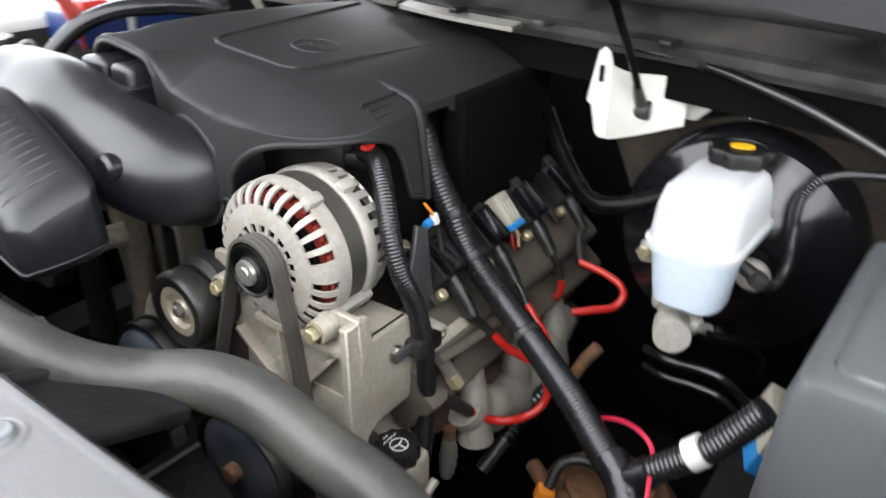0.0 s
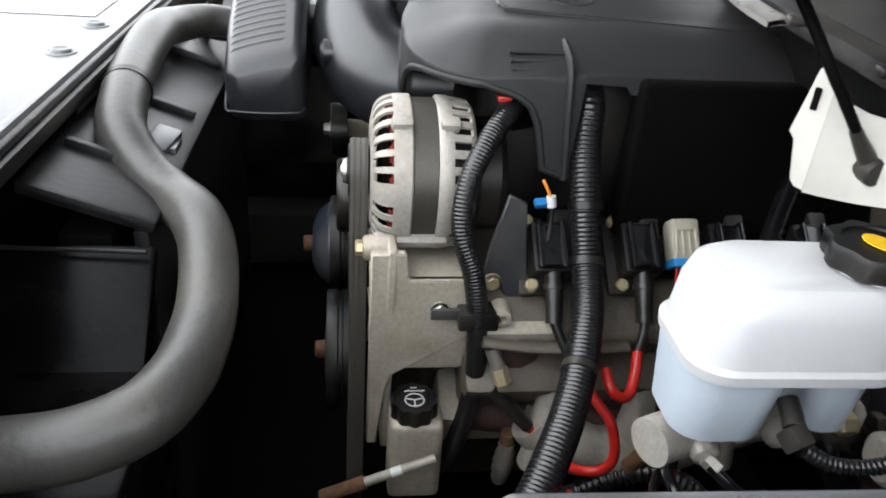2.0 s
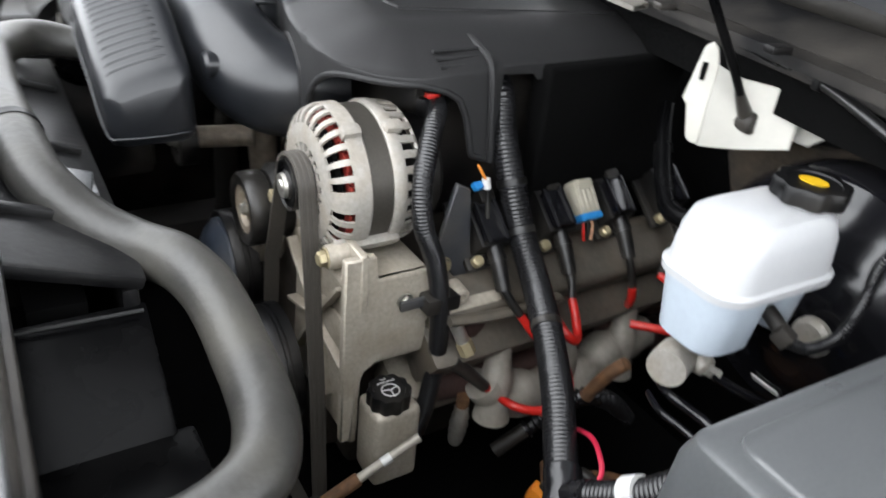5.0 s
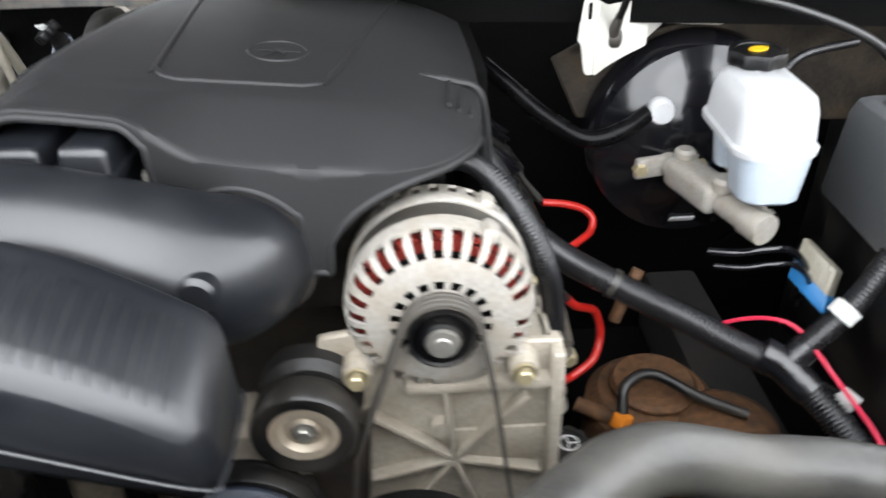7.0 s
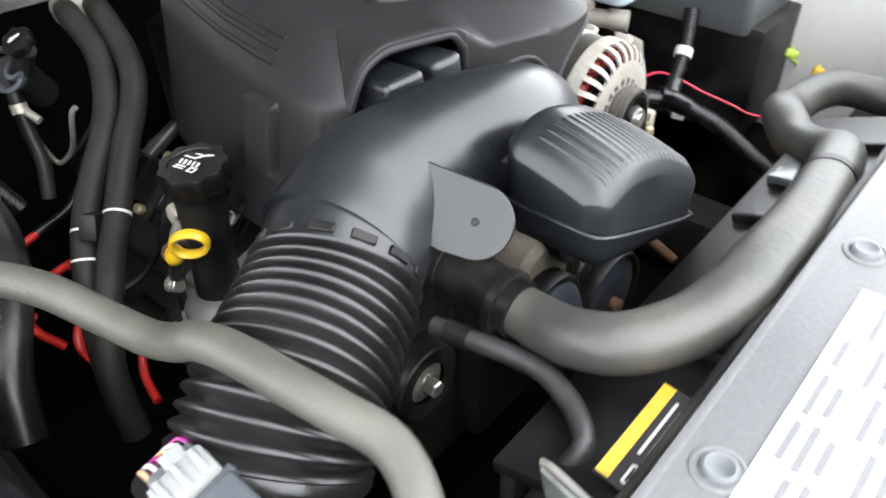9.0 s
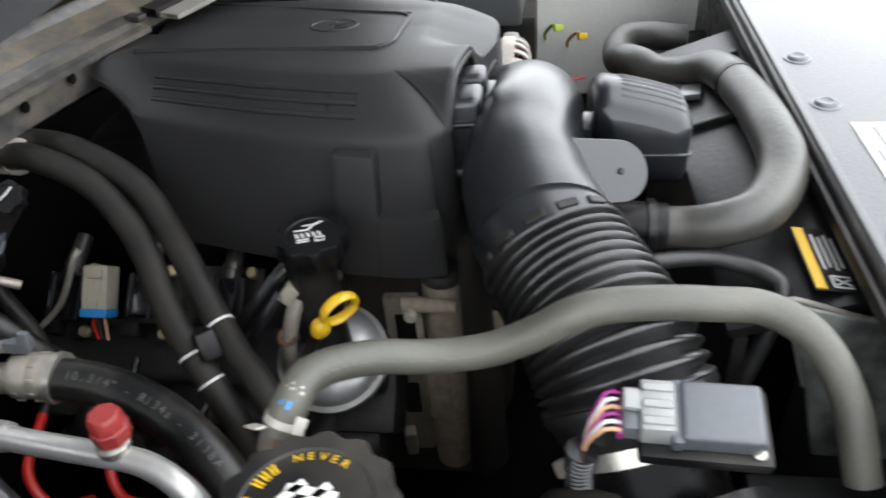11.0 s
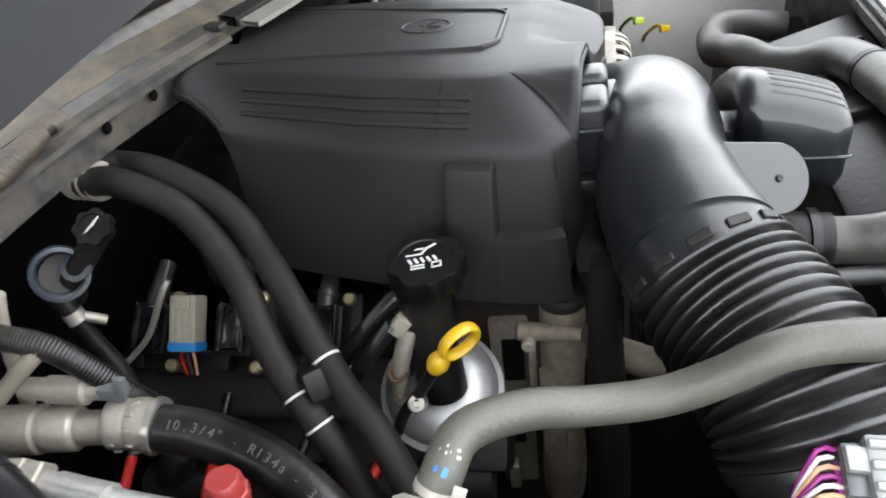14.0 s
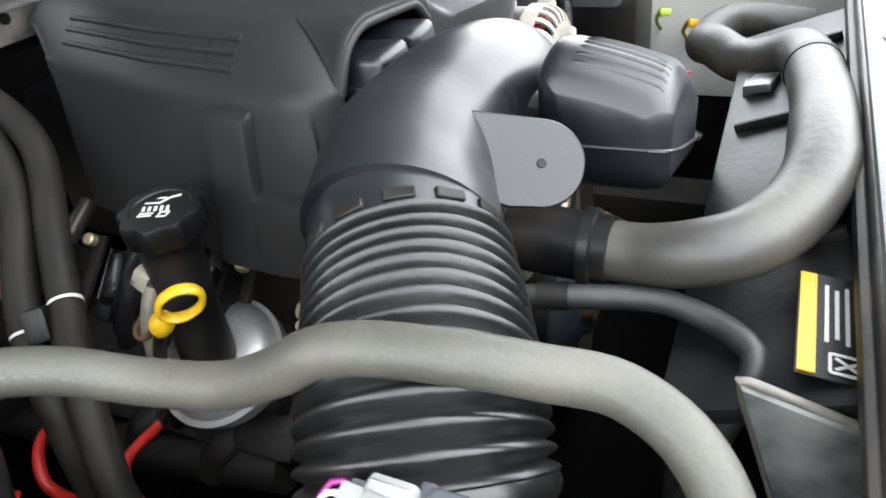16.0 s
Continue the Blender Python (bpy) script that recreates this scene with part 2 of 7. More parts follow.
def spline(points, step):
    """Points at even steps along a smooth curve through the given ones."""
    p = [Vector(q) for q in points]
    p = [2 * p[0] - p[1]] + p + [2 * p[-1] - p[-2]]
    out = []
    for i in range(1, len(p) - 2):
        a, b, c, d = p[i - 1:i + 3]
        for k in range(24):
            t = k / 24
            out.append(0.5 * (2 * b + (c - a) * t + (2 * a - 5 * b + 4 * c - d) * t * t + (3 * b - 3 * c + d - a) * t ** 3))
    out.append(p[-2])
    length = [0.0]
    for a, b in zip(out, out[1:]):
        length.append(length[-1] + (b - a).length)
    count = max(2, int(length[-1] / step))
    res, j = [], 0
    for k in range(count + 1):
        s = length[-1] * k / count
        while j < len(length) - 2 and length[j + 1] < s:
            j += 1
        f = (s - length[j]) / max(length[j + 1] - length[j], 1e-9)
        res.append((s, out[j].lerp(out[j + 1], min(max(f, 0), 1))))
    return res


def tube(points, radius, segs=16, step=0.008, ribs=None, flat=1.0, bm=None, hollow=False):
    """A hose along a smooth curve. radius: a number or f(share of the length); ribs: (pitch, depth) of a corrugation."""
    made = bmesh.new()
    if ribs:
        step = ribs[0] / 4
    samples = spline(points, step)
    total = samples[-1][0]
    up, rows, last = None, [], None
    for i, (s, q) in enumerate(samples):
        a, b = samples[max(i - 1, 0)][1], samples[min(i + 1, len(samples) - 1)][1]
        ahead = (b - a).normalized()
        if up is None:
            up = ahead.orthogonal() if abs(ahead.z) > 0.95 else Vector((0, 0, 1))
        side = ahead.cross(up).normalized()
        up = side.cross(ahead).normalized()
        r = radius(s / total) if callable(radius) else radius
        if ribs:
            r += ribs[1] * (0.5, 0.5, -0.5, -0.5)[i % 4]
        rows.append([q + side * (r * math.cos(k)) + up * (r * flat * math.sin(k)) for k in (2 * math.pi * j / segs for j in range(segs))])
    vs = grid_faces(made, rows, closed_u=True)
    if not hollow:
        made.faces.new(vs[0][::-1])
        made.faces.new(vs[-1])
    return join(bm, made)


def lathe(profile, at, axis="y", segs=32, bm=None, turn=None, start=0.0, sweep=360.0):
    """A body of revolution: profile rows of (along, radius)."""
    made = bmesh.new()
    rows = []
    for k in range(segs):
        a = 2 * math.pi * k / segs
        rows.append([Vector((r * math.cos(a), r * math.sin(a), h)) for h, r in profile])
    vs = [[made.verts.new(p) for p in row] for row in rows]
    for k in range(segs):
        for j in range(len(profile) - 1):
            q = [vs[k][j], vs[(k + 1) % segs][j], vs[(k + 1) % segs][j + 1], vs[k][j + 1]]
            made.faces.new(q)
    bmesh.ops.remove_doubles(made, verts=made.verts, dist=1e-6)
    m = {"z": Matrix(), "y": pose(0, 0, 0, -90), "x": pose(0, 0, 0, 0, 90), "-y": pose(0, 0, 0, 90), "-x": pose(0, 0, 0, 0, -90)}[axis]
    if turn:
        m = pose(0, 0, 0, *turn) @ m
    bmesh.ops.transform(made, matrix=Matrix.Translation(at) @ m, verts=made.verts)
    return join(bm, made)


def disc_profile(r, h0, h1, bevel=0.003, inner=0.0):
    return [(h0, inner), (h0, r - bevel), (h0 + bevel, r), (h1 - bevel, r), (h1, r - bevel), (h1, inner)]


def plate(outline, thick, m, bevel=0.0015, bm=None):
    """A flat outline in x and y, given thickness downwards from its own plane, laid by the pose m."""
    made = bmesh.new()
    f = made.faces.new([made.verts.new((x, y, 0)) for x, y in outline])
    got = bmesh.ops.extrude_face_region(made, geom=[f])
    bmesh.ops.translate(made, verts=[g for g in got["geom"] if isinstance(g, bmesh.types.BMVert)], vec=(0, 0, -thick))
    if bevel:
        bmesh.ops.bevel(made, geom=made.edges[:], offset=bevel, segments=1, affect="EDGES")
    bmesh.ops.transform(made, matrix=m, verts=made.verts)
    return join(bm, made)


XZ = Matrix(((1, 0, 0, 0), (0, 0, 1, 0), (0, 1, 0, 0), (0, 0, 0, 1)))


def arc(cx, cy, r, a0, a1, n):
    return [(cx + r * math.cos(radians(a0 + (a1 - a0) * k / n)), cy + r * math.sin(radians(a0 + (a1 - a0) * k / n))) for k in range(n + 1)]


def bolt(parent, at, axis="y", r=0.008, h=0.007, mat=None, turn=None, washer=True, name="bolt"):
    bm = lathe([(0, 0), (0, r * 1.35), (0.0015, r * 1.35), (0.002, r * 1.2)] if washer else [(0, 0), (0, r)], at, axis, 12, turn=turn)
    join(bm, lathe([(0.0, 0), (0.0, r), (h * 0.85, r), (h, r * 0.85), (h, 0)], at, axis, 6, turn=turn))
    return part(name, bm, mat or YELLOWZINC, parent, "hexagon bolt head", sharp=30)


def thicken(bm, depth):
    """Gives a sheet an inner skin and closes its rim."""
    bmesh.ops.dissolve_degenerate(bm, dist=1e-5, edges=bm.edges)
    bmesh.ops.recalc_face_normals(bm, faces=bm.faces)
    bm.normal_update()
    outer = list(bm.faces)
    rim = [e for e in bm.edges if len(e.link_faces) == 1]
    inner = {v: bm.verts.new(v.co - v.normal * depth) for v in list(bm.verts)}
    for f in outer:
        bm.faces.new([inner[v] for v in reversed(f.verts)])
    for e in rim:
        a, b = e.verts
        bm.faces.new((a, b, inner[b], inner[a]))

# ---- the ground and the truck's body round the engine bay ----
bm = bmesh.new()
grid_faces(bm, [[(x, y, 0) for x in (-400, -40, -8, 8, 40, 400)] for y in (-400, -40, -8, 8, 40, 400)])
single("ground", bm, GROUND, (0, 0, 0), "pale concrete yard under the truck", "ground", kind="structure")

truck = thing("pickup_truck", (0, 0.2, 0.0), "white pickup truck body with its hood raised", "truck")
# front end: radiator top panel, grille wall, fenders, firewall, cowl and hood
bm = box((1.50, 0.36, 0.012), (0, -0.480, 1.039), bevel=0.004)
box((1.50, 0.014, 0.03), (0, -0.303, 1.030), bevel=0.004, bm=bm)
panel = part("radiator_panel", bm, PANEL, truck, "grey plastic radiator cover panel")
for x in (-0.34, -0.077, 0.056, 0.335):
    ring = lathe([(0, 0.0175), (0.0012, 0.0170), (0.0016, 0.0150), (0.0008, 0.0140), (0.0008, 0.0)], (x, -0.327, 1.0452), "z", 24)
    clip = part("push_clip", ring, PANEL, panel, "round grey push clip")
    part("clip_head", lathe([(0.0008, 0.0125), (0.0042, 0.0110), (0.0050, 0.0090), (0.0036, 0.0060), (0.0036, 0.0)], (x, -0.327, 1.0452), "z", 20), GREYPL, clip, "domed clip head")
part("front_wall", box((1.7, 0.05, 0.55), (0, -0.68, 0.76), bevel=0.02), BODY, truck, "white front end below the panel")
# added panel: blacks out the white front wall seen from inside the bay
part("front_blackout", box((1.66, 0.012, 0.60), (0, -0.640, 0.70), bevel=0.004), DARK, truck, "added black panel that hides the front wall's bright inside")
part("seal_strip", tube([(-0.75, -0.298, 1.030), (0, -0.300, 1.032), (0.75, -0.298, 1.030)], 0.008, 10, 0.05), RUBBER, truck, "black rubber seal")
part("radiator_bar", box((1.46, 0.012, 0.016), (0, -0.291, 1.020), bevel=0.004), BLACK, truck, "black plastic lip")
for side in (-1, 1):
    bm = box((0.24, 1.36, 0.05), (side * 0.995, -0.02, 1.035), (0, side * 6, 0), bevel=0.02, segs=3)
    box((0.03, 1.36, 0.55), (side * 1.10, -0.02, 0.76), bevel=0.01, bm=bm)
    part("fender", bm, BODY, truck, "white painted fender")
    part("inner_fender", box((0.02, 1.40, 0.70), (side * 0.885, 0.0, 0.69), bevel=0.005), BLACK, truck, "black plastic inner wheel arch")
part("inner_panel", box((0.008, 0.56, 0.36), (0.868, -0.170, 0.800), (0, 4, 0), bevel=0.003), BODY, truck, "white painted inner fender panel")
for side in (-1, 1):
    wheel = part("wheel", lathe([(-0.09, 0.23), (-0.09, 0.35), (-0.075, 0.375), (0.075, 0.375), (0.09, 0.35), (0.09, 0.23)], (side * 0.985, 0.12, 0.375), "x", 40), RUBBER, truck, "black tyre on the ground")
    part("rim", lathe([(-0.07, 0.0), (-0.07, 0.23), (0.07, 0.23), (0.07, 0.0)], (side * 0.985, 0.12, 0.375), "x", 32), ALU, wheel, "alloy rim")
part("firewall", box((2.0, 0.04, 0.80), (0, 0.72, 0.76), bevel=0.01), SHADEFELT, truck, "black insulated firewall")
# near-black sheet closes the bay from below and keeps its depths dark
part("undertray", box((2.04, 1.46, 0.02), (0, 0.02, 0.36), bevel=0.005), DARK, truck, "near-black sheet closing the bay from below")

COWL = [(-0.88, 0.590, 1.150), (-0.45, 0.590, 1.155), (-0.20, 0.558, 1.157), (0.09, 0.470, 1.158), (0.30, 0.436, 1.157), (0.60, 0.400, 1.150), (0.88, 0.37, 1.14)]


def cowl_strip(offset_y, offset_z, width, rise, thick, x0=-9, x1=9):
    """A strip that follows the cowl line, rising to the rear."""
    made = bmesh.new()
    rows = []
    for s, q in spline(COWL, 0.03):
        if not x0 <= q.x <= x1:
            continue
        a = q + Vector((0, offset_y, offset_z))
        b = a + Vector((0, width, rise))
        rows.append([a, b, b + Vector((0, 0, -thick)), a + Vector((0, 0, -thick))])
    grid_faces(made, rows, closed_u=True)
    return made


part("cowl_flange", cowl_strip(-0.012, -0.012, 0.014, 0.004, 0.006, x1=-0.02), FLANGE, truck, "brown dusty flange")
face = part("cowl_face", cowl_strip(0.002, -0.014, 0.006, 0.002, 0.040, x0=-0.60, x1=-0.08), FLANGE, truck, "grimy upright flange under the cowl")
for x, y, z in ((-0.235, 0.5655, 1.128), (-0.165, 0.548, 1.130)):
    part("flange_hole", lathe(disc_profile(0.0065, 0, 0.004, 0.001), (x, y, z), "-y", 14), SHADEFELT, face, "dark bolt hole")
part("cowl_ridge", cowl_strip(0.050, 0.020, 0.008, 0.010, 0.010, x1=0.05), FLANGE, truck, "dark ridge of the channel")
cowl = part("cowl", cowl_strip(0.0, 0.0, 0.020, 0.004, 0.012, x0=-0.02), BLACK, truck, "black cowl edge")
part("cowl_fold", cowl_strip(0.0, 0.0, 0.020, 0.004, 0.012, x1=-0.02), FLANGE, truck, "dusty folded cowl edge")
part("cowl_channel", cowl_strip(0.022, 0.004, 0.052, 0.026, 0.03, x1=0.05), SEAL, truck, "brown dusty cowl channel")
part("cowl_channel", cowl_strip(0.022, 0.004, 0.052, 0.026, 0.03, x0=0.02), BLACK, truck, "black cowl seal channel")
bm = bmesh.new()
join(bm, tube([(q[0], q[1] + 0.082, q[2] + 0.040) for q in COWL], 0.017, 14, 0.03))
part("hood_seal", bm, GREYRUB, truck, "grey rubber hood seal")
part("cowl_lip", cowl_strip(-0.028, -0.008, 0.024, 0.004, 0.006, x0=-0.04, x1=0.22), PALE, truck, "pale dusty cowl lip")
part("cowl_skirt", cowl_strip(0.030, -0.022, 0.10, 0.0, 0.05, x0=-0.24), SHADEFELT, truck, "near-black strip under the cowl")
for x, y in ((-0.30, 0.580), (-0.05, 0.512), (0.118, 0.440), (0.262, 0.426), (0.44, 0.400)):
    part("clip", box((0.016, 0.024, 0.009), (x, y, 1.160), (0, 0, -14), bevel=0.003), BLACK, cowl, "black cowl clip")
# raised hood: hinged behind the cowl, leaning over the bay
H0, LEAN = Vector((0, 0.56, 1.205)), radians(56)
HD, HN = Vector((0, -math.cos(LEAN), math.sin(LEAN))), Vector((0, math.sin(LEAN), math.cos(LEAN)))


def hood_place(x, u, n):
    bow = 0.05 * (x / 0.8) ** 2
    return H0 + HD * u + HN * (n - bow) + Vector((x, -0.10 * (x > 0) * (x / 0.8), 0))


bm = bmesh.new()
rows = []
for k in range(13):
    u = 1.18 * k / 12
    rows.append([hood_place(x, u, 0.0) for x in np.linspace(-0.82, 0.82, 17)] + [hood_place(x, u, 0.035) for x in np.linspace(0.82, -0.82, 17)])
grid_faces(bm, rows, closed_u=True)
for row in (rows[0], rows[-1]):
    bm.faces.new([bm.verts.new(p) for p in row])
bmesh.ops.remove_doubles(bm, verts=bm.verts, dist=1e-5)
hood = part("hood", bm, HOOD, truck, "dark grey underside of the raised hood")

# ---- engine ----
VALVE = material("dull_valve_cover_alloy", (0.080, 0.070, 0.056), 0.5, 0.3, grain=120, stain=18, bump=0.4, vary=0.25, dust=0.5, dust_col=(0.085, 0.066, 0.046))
# oily casting, taken near black so that it also carries painted shade
GRIMESHADE = material("oily_shaded_casting", (0.0045, 0.0039, 0.0033), 0.6, 0.1, grain=120, stain=18, bump=0.5, vary=0.4, dust=0.4, dust_col=(0.015, 0.011, 0.008))
engine = thing("engine_block", (0, 0.3, 0.38), "grimy tan cast engine block with valve covers", "engine")
bm = box((0.34, 0.50, 0.30), (-0.02, 0.34, 0.60), bevel=0.02)
box((0.24, 0.06, 0.34), (0.02, 0.075, 0.66), bevel=0.03, bm=bm)
part("block", bm, BLOCK, engine)
part("intake_manifold", box((0.34, 0.40, 0.20), (-0.02, 0.36, 0.96), bevel=0.03), BLACK, engine, "black plastic intake manifold")
# the passenger's bank has its deep shade painted in with a near-black casting
for side, x, y0 in ((1, 0.262, 0.37), (-1, -0.305, 0.41)):
    part("valve_cover", box((0.080, 0.46, 0.045), (x - side * 0.008, y0, 0.815), (0, side * 38, 0), bevel=0.014, segs=3), VALVE if side > 0 else GRIMESHADE, engine, "dull alloy valve cover")
    part("cylinder_head", box((0.085, 0.48, 0.08), (x - side * 0.012, y0, 0.742), (0, side * 40, 0), bevel=0.012), VALVE if side > 0 else GRIMESHADE, engine)
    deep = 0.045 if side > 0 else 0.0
    part("exhaust_manifold", tube([(x + side * 0.03 - deep, y0 - 0.22, 0.715 - deep), (x + side * 0.045 - deep, y0, 0.70 - deep), (x + side * 0.04 - deep, y0 + 0.22, 0.68 - deep)], 0.026, 14, 0.02), EXHAUST if side > 0 else GRIMESHADE, engine, "heat-browned exhaust manifold")
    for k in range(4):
        part("exhaust_port", tube([(x - deep, y0 - 0.16 + 0.105 * k, 0.745), (x + side * 0.035 - deep, y0 - 0.15 + 0.105 * k, 0.735), (x + side * 0.045 - deep, y0 - 0.13 + 0.105 * k, 0.70)], 0.022, 12, 0.01), EXHAUST if side > 0 else GRIMESHADE, engine, "manifold branch")
part("front_lug", box((0.045, 0.095, 0.050), (0.262, 0.185, 0.805), (0, 30, 0), bevel=0.010, segs=3), BRACKET, engine, "pale alloy end of the valve cover")
for y in (0.242, 0.353, 0.467):
    part("heat_shield", tube([(0.279, y, 0.762), (0.287, y - 0.003, 0.732), (0.298, y - 0.008, 0.686), (0.303, y - 0.012, 0.630)], lambda s: 0.0070 + 0.0090 * min(s * 7, 1) + 0.0085 * s + 0.0012 * math.sin(14 * s), 22, 0.004), SHIELD, engine, "pale dented plug shield")
part("heat_shield", tube([(0.290, 0.216, 0.690), (0.294, 0.245, 0.664), (0.298, 0.29, 0.646), (0.298, 0.34, 0.640), (0.296, 0.40, 0.648), (0.288, 0.45, 0.668), (0.282, 0.52, 0.672)], lambda s: 0.026 + 0.007 * math.sin(3.1 * s) + 0.002 * math.sin(37 * s), 24, 0.008, flat=1.1), SHIELD, engine, "pale saddle-shaped heat shield")
SLATEPAINT = material("slate_painted_steel", (0.030, 0.032, 0.036), 0.45, 0.1, grain=90, stain=20, vary=0.2, bump=0.2, dust=0.4, dust_col=(0.07, 0.062, 0.05))
YZ = Matrix(((0, 0, 1, 0), (1, 0, 0, 0), (0, 1, 0, 0), (0, 0, 0, 1)))
coil_bracket = part("coil_bracket", plate([(0.166, 0.968), (0.186, 0.958), (0.192, 0.905), (0.196, 0.870), (0.204, 0.856), (0.203, 0.838), (0.190, 0.828), (0.178, 0.836), (0.168, 0.852), (0.152, 0.846), (0.143, 0.856), (0.147, 0.876), (0.152, 0.910)], 0.007, Matrix.Translation((0.256, 0, 0)) @ YZ, 0.0015), SLATEPAINT, engine, "slate painted bracket plate")
bolt(coil_bracket, (0.256, 0.157, 0.862), "x", 0.0085, 0.007, YELLOWZINC)
part("cover_flange", tube([(0.300, 0.145, 0.812), (0.304, 0.20, 0.806), (0.306, 0.26, 0.806), (0.304, 0.31, 0.806)], 0.0085, 12, 0.02, flat=0.7), VALVE, engine, "pale flange of the valve cover")
part("hollow_boss", lathe([(-0.02, 0.012), (0.004, 0.010), (0.005, 0.0085), (0.005, 0.0045), (-0.004, 0.004), (-0.004, 0.0)], (0.288, 0.166, 0.836), "x", 20), BRACKET, engine, "pale hollow boss")
part("manifold_end", tube([(0.262, 0.170, 0.770), (0.262, 0.192, 0.766), (0.240, 0.235, 0.758), (0.232, 0.31, 0.748), (0.228, 0.42, 0.745)], lambda s: 0.021 + 0.007 * math.sin(3.1 * min(s * 2.2, 1.0)), 18, 0.01), EXHAUST, engine, "reddish-brown manifold log")
sensor_way = [Vector((0.299, 0.156, 0.804)), Vector((0.306, 0.165, 0.780)), Vector((0.312, 0.171, 0.764)), Vector((0.320, 0.172, 0.752))]
part("engine_sensor", tube([sensor_way[0], (sensor_way[0] + sensor_way[1]) / 2, sensor_way[1]], 0.0085, 14, 0.006), STEEL, engine, "bright steel sensor")
part("sensor_hex", tube([sensor_way[1], (sensor_way[1] + sensor_way[2]) / 2, sensor_way[2]], 0.0105, 6, 0.004), YELLOWZINC, engine, "brass-coloured hexagon")
part("lower_bracket", box((0.08, 0.16, 0.06), (0.22, 0.19, 0.655), (0, 20, 0), bevel=0.015), BRACKET, engine, "grimy alloy lower bracket")
part("front_bracket", box((0.014, 0.046, 0.30), (-0.212, 0.176, 0.700), (0, 0, 4), bevel=0.004), BRACKET, engine, "pale cast upright bracket")
part("bracket_window", box((0.006, 0.026, 0.068), (-0.219, 0.172, 0.789), (0, 0, 4), bevel=0.004), GRIMESHADE, engine, "dark window of the bracket")
part("bracket_window", box((0.006, 0.022, 0.060), (-0.219, 0.176, 0.665), (0, 0, 4), bevel=0.004), GRIMESHADE, engine, "dark window of the bracket")
part("front_boss", tube([(-0.262, 0.114, 0.60), (-0.262, 0.112, 0.72), (-0.264, 0.110, 0.86), (-0.266, 0.109, 0.930)], lambda s: 0.024 + 0.004 * math.sin(9 * s) * (1 - s), 20, 0.02), TANCAST, engine, "brown-grey cast column")
part("boss_cap", lathe([(0, 0.0255), (0.008, 0.027), (0.014, 0.024), (0.016, 0.017), (0.010, 0.014), (0.008, 0.0)], (-0.266, 0.109, 0.928), "z", 24), GRIMESHADE, engine, "dark round cap of the column")
part("bracket_lug", tube([(-0.284, 0.152, 0.899), (-0.292, 0.120, 0.905), (-0.300, 0.088, 0.910)], lambda s: 0.0105 - 0.003 * s, 16, 0.006), TANCAST, engine, "pale cast lug")
part("bracket_lug", lathe(disc_profile(0.0075, 0, 0.012, 0.002), (-0.294, 0.143, 0.895), "-x", 14), BRACKET, engine, "small pale boss")
part("rib_plate", box((0.010, 0.028, 0.13), (-0.284, 0.122, 0.775), (0, 3, 8), bevel=0.003), TANCAST, engine, "flat brown casting rib")
part("rib_plate", box((0.012, 0.010, 0.16), (-0.250, 0.146, 0.790), (0, 0, 8), bevel=0.003), BRACKET, engine, "thin pale casting rib")
part("bracket_lug", box((0.020, 0.016, 0.045), (-0.235, 0.182, 0.590), (0, 0, 10), bevel=0.004), BRACKET, engine, "small pale boss")
part("dark_bracket", tube([(-0.312, 0.060, 0.66), (-0.310, 0.061, 0.80), (-0.306, 0.066, 0.90), (-0.306, 0.067, 1.010)], lambda s: 0.027 - 0.011 * s, 18, 0.006, flat=0.8), GREYRUB, engine, "black moulded upright hose")
part("head_bolt", lathe(disc_profile(0.006, 0, 0.010, 0.001), (-0.219, 0.160, 0.835), "-x", 6), STEEL, engine, "small bolt")
part("water_pump", lathe(disc_profile(0.055, 0, 0.06, 0.01), (-0.03, 0.0, 0.80), "y", 28), BRACKET, engine, "cast water pump housing")


def lerp(a, b, t):
    t = min(max(t, 0.0), 1.0)
    t = t * t * (3 - 2 * t)
    return a + (b - a) * t


def cover_bottom(x):
    """Height of the front edge of the engine cover."""
    if x < -0.234:
        return 1.000 + 0.045 * lerp(0, 1, (x + 0.256) / 0.02)
    if x < -0.083:
        r = min(x + 0.234, -0.083 - x)
        return 1.125 - 0.12 * (x + 0.088) - 0.022 * max(0, 1 - r / 0.022) ** 2 - 0.030 * max(0, 1 - (x + 0.234) / 0.055) ** 2
    if x < -0.066:
        return 1.050
    if x < 0.042:
        d = (x + 0.012) / 0.066
        return 0.990 + 0.082 * math.sqrt(max(0, 1 - d * d))
    if x < 0.060:
        return 0.985
    d = min((x - 0.155) / 0.105, 0)
    return 0.966 + 0.102 * math.sqrt(max(0, 1 - d * d))


def flank_low(y):
    """Lower edge of the driver's flank: over the alternator, a leg, a cable opening, then the long skirt."""
    for y0, z0, y1, z1 in ((0.0, 1.068, 0.14, 1.068), (0.14, 1.068, 0.172, 1.060), (0.172, 1.060, 0.188, 1.050), (0.188, 1.050, 0.198, 1.030), (0.198, 1.030, 0.208, 0.982), (0.208, 0.982, 0.236, 0.972),
                           (0.236, 0.972, 0.243, 1.076), (0.243, 1.076, 0.288, 1.074), (0.288, 1.074, 0.293, 1.066)):
        if y < y1:
            return z0 + (z1 - z0) * (y - y0) / (y1 - y0)
    return 1.066


def plateau(x, y):
    return 1.1195 - (0.115 if x < 0 else 0.082) * x + 0.004 * lerp(0, 1, (y - 0.16) / 0.25) - 0.06 * max(0, x - 0.02) ** 1.5


